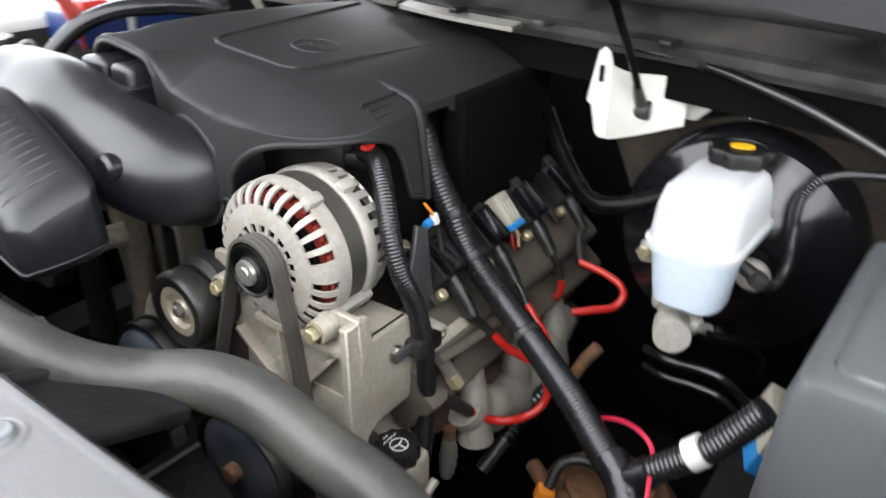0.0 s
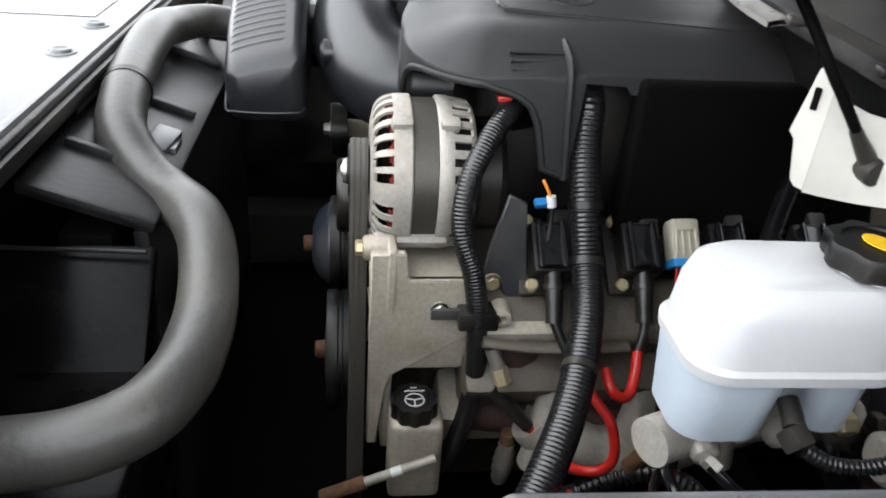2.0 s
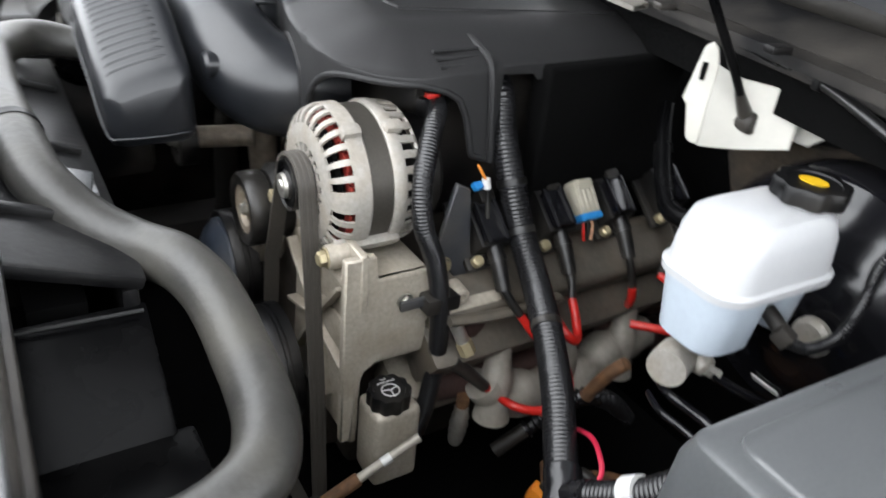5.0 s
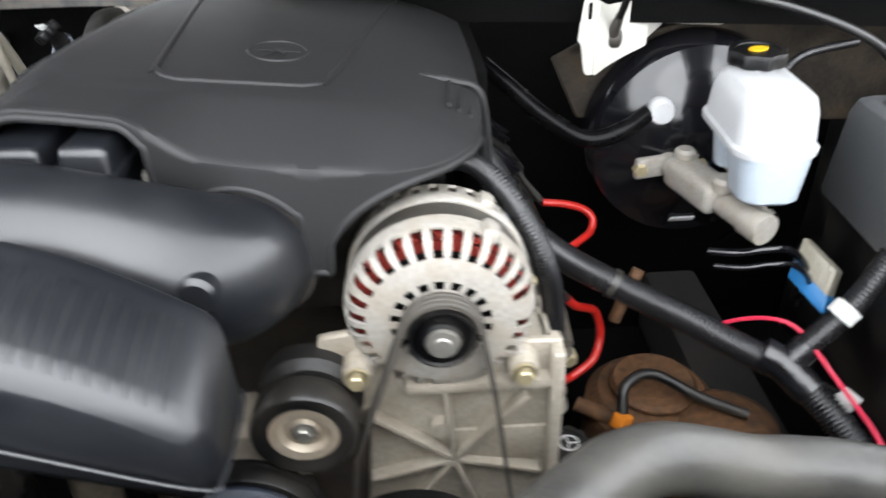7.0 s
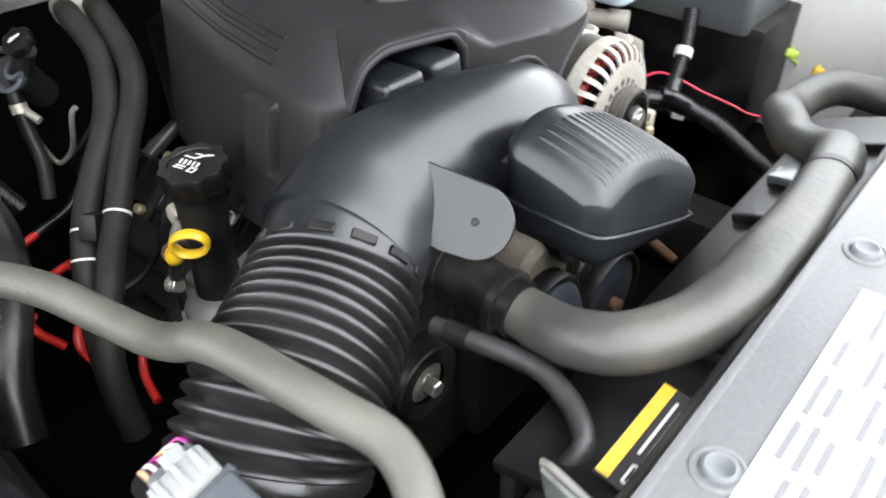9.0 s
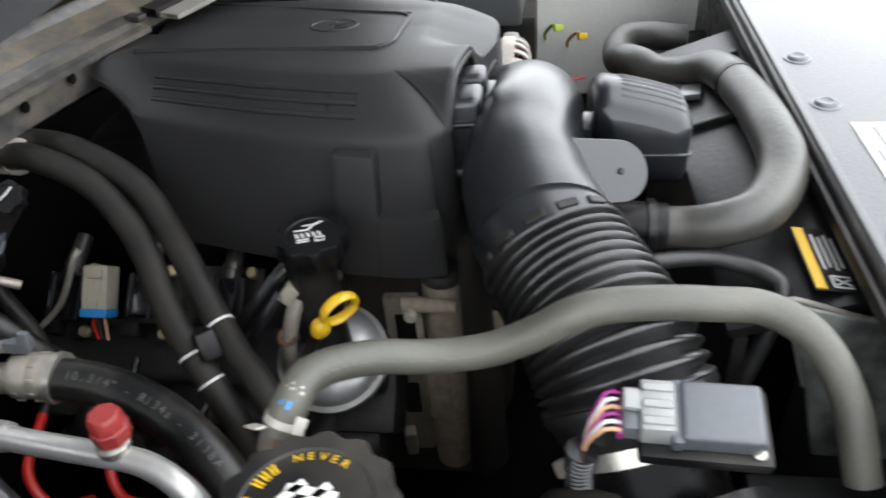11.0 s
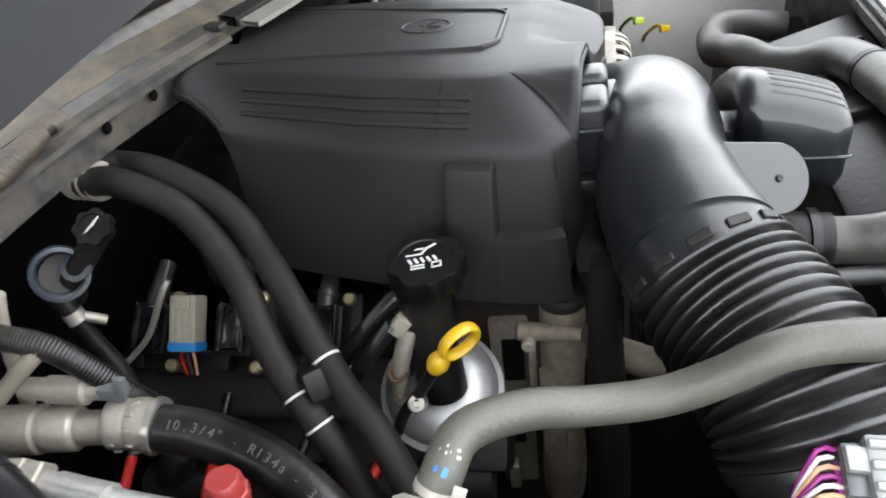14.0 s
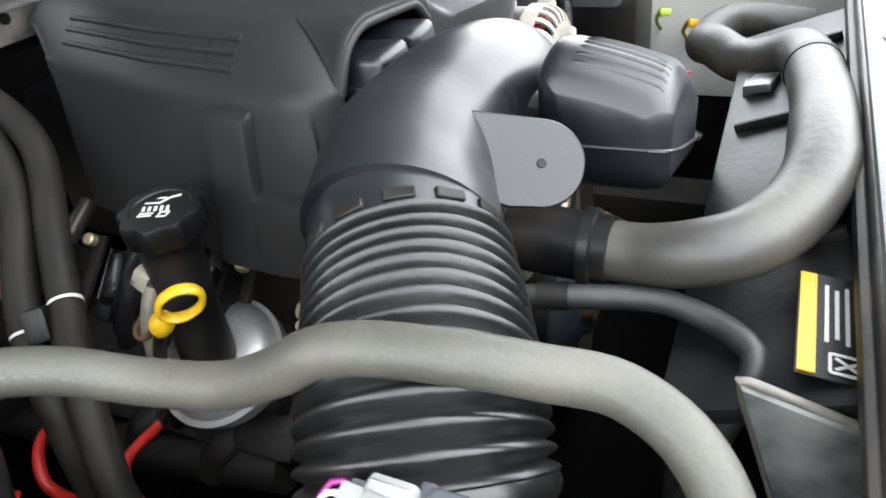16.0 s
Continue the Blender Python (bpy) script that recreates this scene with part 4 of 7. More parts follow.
part("elbow", tube([(-0.014, 0.130, 1.000), (-0.016, 0.070, 1.002), (-0.036, 0.032, 1.014), (-0.085, 0.010, 1.042), (-0.140, 0.008, 1.060), (-0.210, 0.013, 1.068), (-0.285, 0.012, 1.063), (-0.346, -0.007, 1.046)], elbow_radius, 44, 0.007, flat=1.10), DUCT, duct)
part("throttle_clamp", lathe([(0.0, 0.060), (0.0, 0.070), (0.014, 0.070), (0.014, 0.060)], (-0.020, 0.062, 1.001), "y", 40), BLACK, duct, "black clamp ring")
part("boss", lathe(disc_profile(0.017, 0, 0.03, 0.004), (-0.030, -0.038, 1.035), "y", 20), DUCT, duct)
A, B = Vector((-0.336, -0.002, 1.050)), Vector((-0.498, -0.094, 0.974))
D = (B - A).normalized()
part("collar", tube([A - D * 0.002, A + D * 0.018, A + D * 0.036], 0.066, 40, 0.009), DUCT, duct, "black collar with slots")
for k in range(9):
    a = math.radians(-20 + 28 * k)
    side_v = D.cross(Vector((0, 0, 1))).normalized()
    up_v = side_v.cross(D)
    q = A + D * 0.024 + (side_v * math.cos(a) + up_v * math.sin(a)) * 0.066
    m = Matrix((side_v * -math.sin(a) + up_v * math.cos(a), D, side_v * math.cos(a) + up_v * math.sin(a))).transposed().to_4x4()
    made = box((0.020, 0.008, 0.004), (0, 0, 0), bevel=0.001, segs=1)
    bmesh.ops.transform(made, matrix=Matrix.Translation(q) @ m, verts=made.verts)
    part("slot_tab", made, BLACK, duct)
BELLOWS_END, END_AXIS = Vector((-0.486, -0.078, 0.990)), Vector((-0.66, -0.31, -0.68)).normalized()


def bellows_point(t):
    p0, p1, p2, p3 = A + D * 0.034, A + D * 0.090, BELLOWS_END - END_AXIS * 0.055, BELLOWS_END
    u = 1 - t
    return p0 * u ** 3 + p1 * 3 * u * u * t + p2 * 3 * u * t * t + p3 * t ** 3


bm = bmesh.new()
rows = []
RIBS = 13
for k in range(RIBS * 10 + 1):
    # the ribs crowd towards the sensor end
    t = (math.sqrt(1 + 1.89 * k / (RIBS * 10)) - 1) / 0.70
    q = bellows_point(t)
    ahead = (bellows_point(min(t + 0.01, 1)) - bellows_point(max(t - 0.01, 0))).normalized()
    side_v = ahead.cross(Vector((0, 0, 1))).normalized()
    up_v = side_v.cross(ahead)
    r = 0.0715 - 0.0075 * (1 - abs(math.cos(math.pi * k / 10)) ** 1.3) + 0.002 * t
    rows.append([q + (side_v * math.cos(a) + up_v * math.sin(a)) * r for a in (2 * math.pi * j / 48 for j in range(48))])
grid_faces(bm, rows, closed_u=True)
part("bellows", bm, BELLOWS, duct, "black ribbed rubber bellows", sharp=80)
B, D = BELLOWS_END, END_AXIS
part("bellows_cuff", lathe([(-0.002, 0.066), (0.001, 0.0722), (0.007, 0.0735), (0.012, 0.0715), (0.016, 0.0685), (0.024, 0.0665), (0.034, 0.0620), (0.040, 0.0600), (0.040, 0.0560)], (0, 0, 0), "z", 48), BELLOWS, duct, "smooth black rubber cuff")
cuff = [o for o in duct.children if o.name.startswith("bellows_cuff")][0]
cuff.data.transform(Matrix.Translation(B - BASE[duct]) @ D.to_track_quat("Z", "Y").to_matrix().to_4x4() @ Matrix.Translation(BASE[duct]))
part("sensor_tube", tube([B + D * 0.036, B + D * 0.08, B + D * 0.15], 0.0560, 36, 0.02), INKY, duct, "black sensor tube")
band = part("clamp_band", tube([B + D * 0.035, B + D * 0.042, B + D * 0.049], 0.0615, 44, 0.004), STEEL, duct, "bright steel clamp band")
part("clamp_screw", box((0.014, 0.030, 0.014), B + D * 0.040 + Vector((-0.034, 0.056, 0.008)), (20, -40, 30), bevel=0.003), DIRTYPIPE, band, "clamp screw housing")
# flange tab: its face leans to the passenger's side and forwards
tab = arc(0, 0, 0.0318, -95, 88, 20) + [(-0.040, 0.0328), (-0.066, 0.034), (-0.074, 0.004), (-0.044, -0.0262), (-0.038, -0.0292), (-0.020, -0.0328)]
tab_x = Vector((0.38, -0.90, -0.22)).normalized()
tab_n = Vector((-0.70, -0.43, 0.55))
tab_n = (tab_n - tab_x * tab_n.dot(tab_x)).normalized()
tab_m = Matrix((tab_x, tab_n.cross(tab_x), tab_n)).transposed().to_4x4()
tab_m.translation = (-0.265, -0.081, 1.067)
flange = part("mounting_tab", plate(tab, 0.006, tab_m, 0.0012), DUCT, duct, "round-ended mounting tab")
bm = lathe(disc_profile(0.0034, 0, 0.002, 0.0006), (0, 0, 0), "z", 14)
bmesh.ops.transform(bm, matrix=tab_m, verts=bm.verts)
part("rivet", bm, BLACK, flange)
# resonator box: its lid slopes down to the driver's side and forwards
LID_X = (-0.206, -0.190, -0.172, -0.150, -0.120, -0.090, -0.050, -0.020, -0.006, 0.002)
LID_Z = (1.104, 1.111, 1.117, 1.117, 1.107, 1.094, 1.070, 1.049, 1.038, 1.031)


def lid_height(x, y=-0.08):
    total = weight = 0
    for k in range(-6, 7):
        w = math.exp(-(k / 3) ** 2)
        total, weight = total + w * float(np.interp(x + 0.004 * k, LID_X, LID_Z)), weight + w
    return total / weight - 0.17 * (-0.075 - y) - 1.6 * max(0, -0.085 - y) ** 2


def lid_point(x, y, lift=0.0):
    """A place on the lid with its rounded rim."""
    d = min(x + 0.204, -0.001 - x)
    e = min(y + 0.160, -0.056 - y)
    fall = 0.016 * (max(0, 1 - d / 0.017) ** 2.2 + max(0, 1 - e / 0.015) ** 2.2)
    return Vector((x, y, lid_height(x, y) - fall + lift))


rows = []
turns = [0.0005, 0.0015, 0.003, 0.006, 0.010, 0.015]
for x in [-0.204 + d for d in turns] + list(np.linspace(-0.183, -0.022, 30)) + [-0.001 - d for d in reversed(turns)]:
    d = min(x + 0.204, -0.001 - x)
    pinch = 0.020 * max(0, 1 - d / 0.020) ** 2.6
    low = 1.012 - 0.072 * (x + 0.204) / 0.203 + pinch
    yf, yr = -0.160 + pinch, -0.056 - pinch
    ring = [(x, yf + 0.0008, lid_point(x, yf).z - 0.030), (x, yf + 0.0002, lid_point(x, yf).z - 0.012)]
    ring += [tuple(lid_point(x, yf + (yr - yf) * q)) for q in (0.0, 0.008, 0.025, 0.06, 0.11, 0.18, 0.28, 0.40, 0.52, 0.64, 0.74, 0.83, 0.90, 0.95, 0.98, 0.995, 1.0)]
    ring += [(x, yr - 0.0002, lid_point(x, yr).z - 0.012), (x, yr + 0.002, low + 0.016), (x, yr - 0.004, low + 0.004), (x, yr - 0.014, low), (x, yf + 0.018, low), (x, yf + 0.006, low + 0.003), (x, yf + 0.001, low + 0.014)]
    rows.append(ring)
bm = bmesh.new()
vs = grid_faces(bm, rows, closed_u=True)
bm.faces.new(vs[0])
bm.faces.new(vs[-1])
bmesh.ops.recalc_face_normals(bm, faces=bm.faces)
resonator = part("resonator", bm, RESON, duct, "black resonator box with ribbed lid", sharp=75)
loop = [(-0.2040, -0.145, 1.050), (-0.192, -0.1605, 1.045), (-0.10, -0.1612, 1.003), (-0.012, -0.1600, 0.966), (-0.001, -0.145, 0.961), (0.0, -0.08, 0.961), (-0.014, -0.0580, 0.966), (-0.10, -0.0575, 1.003), (-0.192, -0.0580, 1.045), (-0.2040, -0.075, 1.050), (-0.2045, -0.110, 1.050), (-0.2040, -0.145, 1.050)]
part("seam", tube(loop, 0.0019, 8, 0.006), RESON, resonator, "thin moulded seam")
for k in range(17):
    x = -0.184 + 0.0098 * k
    pts = [lid_point(x, y, -0.0018 if -0.149 < y < -0.084 else -0.0035) for y in (-0.150, -0.147, -0.141, -0.134, -0.124, -0.110, -0.096, -0.086, -0.082)]
    part("lid_rib", tube(pts, 0.0031, 8, 0.006), RESON, resonator)
bm = box((0.05, 0.06, 0.05), (-0.165, -0.05, 1.05), bevel=0.015)
part("resonator_neck", bm, DUCT, duct)

# ---- radiator, shroud and hoses ----
shroud = thing("fan_shroud", (0, -0.23, 0.40), "dusty black plastic radiator and fan shroud", "fan shroud")
part("top_shelf", box((0.67, 0.125, 0.014), (-0.035, -0.242, 0.968), (-20, 0, 0), bevel=0.005), SHROUD, shroud, "sloping top shelf")
part("rear_face", box((0.67, 0.016, 0.46), (-0.035, -0.197, 0.715), bevel=0.006), SHROUD, shroud)
# the driver's end takes the inky plastic, a shaded copy of the shroud's
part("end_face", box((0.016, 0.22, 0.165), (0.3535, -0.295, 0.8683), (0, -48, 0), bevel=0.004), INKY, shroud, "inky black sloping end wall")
part("end_trim", tube([(0.304, -0.400, 0.932), (0.309, -0.290, 0.931), (0.313, -0.190, 0.930)], 0.0022, 8, 0.02), SHROUD, shroud, "thin worn edge")
corner = [(-0.228, 0.997), (-0.300, 0.977), (-0.370, 0.962), (-0.370, 0.80), (-0.285, 0.80), (-0.262, 0.893)]
corner_m = Matrix(((0, 0.06, 1, -0.432), (1, 0, 0, 0), (0, 1, -0.06, 0), (0, 0, 0, 1)))
part("end_face", plate(corner, 0.006, corner_m, 0.0015), DUSTY, shroud, "dust-streaked end wall")
part("end_trim", tube([corner_m @ Vector((y, z, 0)) for y, z in ((-0.262, 0.893), (-0.244, 0.948), (-0.230, 0.992), (-0.236, 0.996), (-0.300, 0.977), (-0.368, 0.962))], 0.0035, 10, 0.006), PALE, shroud, "pale worn edge of the shroud")
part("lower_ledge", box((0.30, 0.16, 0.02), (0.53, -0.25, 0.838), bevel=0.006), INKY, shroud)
part("lower_ledge", box((0.30, 0.16, 0.02), (-0.60, -0.28, 0.838), bevel=0.006), SHROUD, shroud)
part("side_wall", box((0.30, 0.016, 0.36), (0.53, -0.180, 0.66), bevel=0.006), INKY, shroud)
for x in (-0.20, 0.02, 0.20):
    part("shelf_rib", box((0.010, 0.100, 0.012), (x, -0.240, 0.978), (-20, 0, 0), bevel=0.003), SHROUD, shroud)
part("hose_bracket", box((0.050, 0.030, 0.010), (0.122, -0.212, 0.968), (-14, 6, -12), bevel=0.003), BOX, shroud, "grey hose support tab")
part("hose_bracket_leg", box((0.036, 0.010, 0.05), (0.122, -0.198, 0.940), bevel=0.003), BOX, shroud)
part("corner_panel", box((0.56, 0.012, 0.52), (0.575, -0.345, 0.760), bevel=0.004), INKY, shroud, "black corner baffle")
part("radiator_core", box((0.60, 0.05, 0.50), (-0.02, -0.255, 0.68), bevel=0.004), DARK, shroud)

upper = thing("radiator_hose", (0.1, -0.2, 0.86), "fat dusty grey upper radiator hose", "hose")
part("hose", tube([(-0.258, -0.050, 1.000), (-0.264, -0.085, 1.001), (-0.268, -0.145, 1.001), (-0.273, -0.172, 1.007), (-0.272, -0.196, 1.013), (-0.262, -0.218, 1.016), (-0.240, -0.237, 1.018), (-0.208, -0.253, 1.020), (-0.163, -0.264, 1.025), (-0.106, -0.265, 1.025), (-0.038, -0.265, 1.019), (0.035, -0.260, 1.012), (0.097, -0.254, 1.004), (0.157, -0.243, 0.989), (0.199, -0.213, 0.963), (0.233, -0.179, 0.949), (0.273, -0.151, 0.949), (0.310, -0.135, 0.940), (0.347, -0.128, 0.925), (0.385, -0.126, 0.911), (0.424, -0.127, 0.907), (0.466, -0.133, 0.904), (0.508, -0.153, 0.902), (0.530, -0.198, 0.896), (0.530, -0.264, 0.887)], lambda s: 0.0215 + 0.0052 * lerp(0, 1, s / 0.28), 24, 0.008), RADHOSE, upper)
part("boot", tube([(-0.252, -0.012, 0.996), (-0.259, -0.050, 1.000), (-0.2655, -0.100, 1.001), (-0.2675, -0.132, 1.001)], lambda s: 0.0285 - 0.003 * s, 24, 0.004), BLACK, upper, "black outlet boot")
for q in (0.30, 0.86):
    y = -0.012 - 0.12 * q
    x = float(np.interp(-y, (0.012, 0.05, 0.10, 0.132), (-0.252, -0.259, -0.2655, -0.2675)))
    part("boot_clamp", lathe([(-0.005, 0.026), (-0.004, 0.0305), (0.004, 0.0305), (0.005, 0.026)], (x, y, 1.000), "y", 32), RUBBER, upper, "black clamp ring")
part("band", tube([(0.060, -0.2580, 1.0085), (0.066, -0.2573, 1.0077), (0.072, -0.2565, 1.007)], 0.0285, 24, 0.003), BLACK, upper, "black retaining band")

PRINTGREY = material("faded_print", (0.070, 0.069, 0.062), 0.6, grain=300, vary=0.4)
thin = thing("coolant_hose", (-0.45, 0.0, 0.85), "thin grey-green coolant hose", "hose")
COOLANT_WAY = [(-0.606, 0.186, 0.985), (-0.596, 0.180, 1.030), (-0.580, 0.170, 1.058), (-0.554, 0.158, 1.068), (-0.528, 0.123, 1.060), (-0.508, 0.078, 1.044), (-0.498, 0.033, 1.044), (-0.494, -0.005, 1.061), (-0.491, -0.031, 1.078), (-0.485, -0.061, 1.083), (-0.478, -0.105, 1.081), (-0.469, -0.141, 1.073), (-0.461, -0.179, 1.063), (-0.475, -0.215, 1.047), (-0.502, -0.240, 1.010), (-0.537, -0.253, 0.956)]
part("hose", tube(COOLANT_WAY, 0.0138, 20, 0.008), HOSE, thin)
for k in range(26):
    s = 0.30 + 0.0105 * k + 0.004 * (k % 3 == 0)
    way = spline(COOLANT_WAY[3:9], 0.002)
    i = min(int((k + 1) / 28 * len(way)), len(way) - 3)
    q, ahead = way[i][1], (way[i + 2][1] - way[i - 1][1]).normalized()
    out = Vector((-0.75, 0, 0.45))
    out = (out - ahead * out.dot(ahead)).normalized()
    if k % 7 != 5:
        made = box((0.0030 + 0.0014 * (k % 2), 0.0012, 0.0004), (0, 0, 0), bevel=0)
        bmesh.ops.transform(made, matrix=Matrix.Translation(q + out * 0.01392) @ Matrix((ahead, out.cross(ahead), out)).transposed().to_4x4(), verts=made.verts)
        part("hose_print", made, PRINTGREY, thin, "faint pale print")
clamp = part("spring_clamp", tube([(-0.5865, 0.1736, 1.0495), (-0.5850, 0.1727, 1.0515), (-0.5832, 0.1716, 1.0540)], 0.0149, 22, 0.003), CREAMPL, thin, "white spring clamp")
for at, turn, size in (((-0.5985, 0.1880, 1.0600), (25, 30, 55), (0.020, 0.0085, 0.0018)), ((-0.5935, 0.1580, 1.0560), (20, -40, -20), (0.013, 0.0085, 0.0018))):
    part("clamp_ear", box(size, at, turn, bevel=0.0006), CREAMPL, clamp, "bent clamp ear")
part("rust_ring", tube([(-0.5930, 0.1780, 1.0370), (-0.5910, 0.1765, 1.0415), (-0.5890, 0.1750, 1.0455)], 0.0141, 20, 0.003), RUST, thin, "rust-stained band")
mark_way = spline(COOLANT_WAY[2:5], 0.001)
for k, (along, round_by, long_, wide) in enumerate(((4, 0.2, 0.009, 0.0022), (4, -0.25, 0.007, 0.0014), (8, 0.35, 0.004, 0.0030), (9, 0.05, 0.005, 0.0016), (12, 0.3, 0.0016, 0.007), (13, -0.1, 0.0016, 0.005), (16, 0.2, 0.0014, 0.006))):
    q, ahead = mark_way[along][1], (mark_way[along + 2][1] - mark_way[along - 2][1]).normalized()
    out = Vector((-0.70, 0, 0.70))
    out = (out - ahead * out.dot(ahead)).normalized()
    out = (out + ahead.cross(out) * round_by).normalized()
    made = box((long_ * 1.4, wide * 1.5, 0.0010), (0, 0, 0), bevel=0)
    bmesh.ops.transform(made, matrix=Matrix.Translation(q + out * 0.0140) @ Matrix((ahead, out.cross(ahead), out)).transposed().to_4x4(), verts=made.verts)
    part("painted_mark", made, BLUE if k < 4 else CREAMPL, thin, "painted mark")
second = thing("overflow_hose", (-0.35, -0.2, 0.85), "slim grey overflow hose", "hose")
part("hose", tube([(-0.312, -0.075, 0.982), (-0.308, -0.105, 0.985), (-0.297, -0.166, 0.985), (-0.305, -0.203, 0.983), (-0.320, -0.226, 0.982), (-0.332, -0.236, 0.978), (-0.346, -0.232, 0.962), (-0.358, -0.222, 0.935), (-0.365, -0.212, 0.90), (-0.37, -0.20, 0.85)], 0.009, 14, 0.008), SLIMHOSE, second)
part("hose_clamp", tube([(-0.3105, -0.088, 0.9835), (-0.3085, -0.099, 0.9845), (-0.307, -0.110, 0.985)], 0.0102, 14, 0.004), BLACK, second, "black hose clamp")

# ---- brake booster, master cylinder, reservoir ----
booster = thing("brake_booster", (0.53, 0.47, 0.74), "glossy black round brake booster on the firewall", "brake booster")
GLOSS = material("gloss_black_paint", (0.004, 0.004, 0.005), 0.13, grain=60, vary=0.2)
part("shell", lathe([(0.0, 0.0), (0.0, 0.050), (0.006, 0.065), (0.014, 0.095), (0.030, 0.115), (0.038, 0.142), (0.050, 0.150), (0.085, 0.153), (0.095, 0.146), (0.15, 0.11), (0.22, 0.10)], (0.535, 0.415, 0.905), "y", 64), GLOSS, booster)
part("valve", lathe([(-0.016, 0.0), (-0.016, 0.015), (-0.012, 0.018), (0.0, 0.018), (0.012, 0.014)], (0.470, 0.425, 0.972), "y", 24), WHITEPL, booster, "round white check valve")
part("label_plate", box((0.036, 0.002, 0.013), (0.531, 0.4425, 0.7875), (38, 0, 0), bevel=0), WHITE, booster, "small white label")
part("vacuum_hose", tube([(0.452, 0.420, 0.968), (0.42, 0.405, 0.955), (0.37, 0.40, 0.945), (0.32, 0.43, 0.965), (0.27, 0.47, 1.0), (0.24, 0.50, 1.02)], 0.012, 14, 0.01), INKY, booster, "black vacuum hose")
mc = thing("master_cylinder", (0.51, 0.33, 0.86), "pale cast brake master cylinder", "master cylinder")
part("bore", tube([(0.487, 0.418, 0.896), (0.512, 0.33, 0.897), (0.540, 0.240, 0.898)], 0.0165, 24, 0.02), ALU, mc)
part("end_cap", tube([(0.536, 0.254, 0.898), (0.541, 0.238, 0.898), (0.546, 0.226, 0.898)], 0.0195, 24, 0.004), ALU, mc)
part("body_block", box((0.046, 0.100, 0.040), (0.506, 0.345, 0.900), (0, 0, 16), bevel=0.012, segs=3), ALU, mc, "cast middle body")
part("boss", lathe(disc_profile(0.016, 0, 0.020, 0.004), (0.519, 0.300, 0.912), "z", 20), ALU, mc)
part("boss", lathe(disc_profile(0.014, 0, 0.020, 0.004), (0.498, 0.385, 0.912), "z", 20), ALU, mc)
for dx in (-0.042, 0.042):
    part("mount_nut", lathe(disc_profile(0.010, -0.012, 0.004, 0.002), (0.487 + dx, 0.404, 0.896), "y", 6), YELLOWZINC, mc, "plated nut")
part("mount_ear", box((0.10, 0.012, 0.030), (0.487, 0.412, 0.896), (0, 0, 12), bevel=0.005), ALU, mc)
for y, x in ((0.267, 0.540), (0.335, 0.525)):
    part("port", lathe([(-0.008, 0.0085), (0.006, 0.0105), (0.014, 0.0125), (0.021, 0.0105), (0.024, 0.006), (0.024, 0.0)], (x, y, 0.900), "x", 20, turn=(0, 12, 0)), ALU, mc, "round cast port")
part("mount_lug", lathe(disc_profile(0.021, -0.010, 0.006, 0.005), (0.578, 0.402, 0.905), "y", 24), ALU, mc, "pale cast mounting lug")
tank = thing("brake_fluid_reservoir", (0.53, 0.30, 0.92), "milky white brake fluid reservoir with black cap", "fluid reservoir")
def rounded(w, d, r, n=8):
    return arc(w / 2 - r, d / 2 - r, r, 0, 90, n) + arc(-w / 2 + r, d / 2 - r, r, 90, 180, n) + arc(-w / 2 + r, -d / 2 + r, r, 180, 270, n) + arc(w / 2 - r, -d / 2 + r, r, 270, 360, n)
def stack(layers, m):
    """A closed body lofted through rounded rectangles: rows of (z, width, depth, radius, dx, dy)."""
    made = bmesh.new()
    rows = [[m @ Vector((x + dx, y + dy, z)) for x, y in rounded(w, d, r)] for z, w, d, r, dx, dy in layers]
    vs = grid_faces(made, rows, closed_u=True)
    made.faces.new(vs[0])
    made.faces.new(vs[-1])
    return made
TM = pose(0.546, 0.299, 0.004, 0, 0, -2) @ Matrix.Diagonal((0.83, 0.865, 1, 1))
part("upper_shell", stack([(0.986, 0.108, 0.170, 0.030, 0, 0), (0.986, 0.116, 0.178, 0.034, 0, 0), (0.994, 0.118, 0.180, 0.034, 0, 0), (0.997, 0.110, 0.172, 0.034, 0, 0), (1.030, 0.104, 0.166, 0.034, 0, 0), (1.046, 0.096, 0.156, 0.036, 0, 0), (1.052, 0.080, 0.140, 0.036, 0, 0)], TM), WHITEPL, tank)
part("front_chamber", stack([(0.925, 0.070, 0.068, 0.022, 0.005, -0.045), (0.930, 0.086, 0.080, 0.028, 0.004, -0.045), (0.986, 0.102, 0.092, 0.032, 0.002, -0.043)], TM), BLUEPL, tank, "bluish fluid-filled chamber")
part("rear_chamber", stack([(0.925, 0.060, 0.040, 0.016, 0.0, 0.055), (0.986, 0.080, 0.055, 0.022, 0.0, 0.052)], TM), BLUEPL, tank, "bluish fluid-filled chamber")
part("filler_neck", lathe(disc_profile(0.026, 0, 0.022, 0.002), (0.551, 0.347, 1.042), "z", 28), WHITEPL, tank)
cap = part("cap", ribbed_cap(0.0310, 0.017, (0.551, 0.347, 1.059), 8, 0.004), BLACK, tank, "black screw cap")
part("cap_mark", plate([(0.013 * math.cos(a), 0.009 * math.sin(a)) for a in (2 * math.pi * k / 20 for k in range(20))], 0.001, pose(0.551, 0.347, 1.0763, 0, 0, 20), 0), YELLOW, cap, "yellow oval mark")

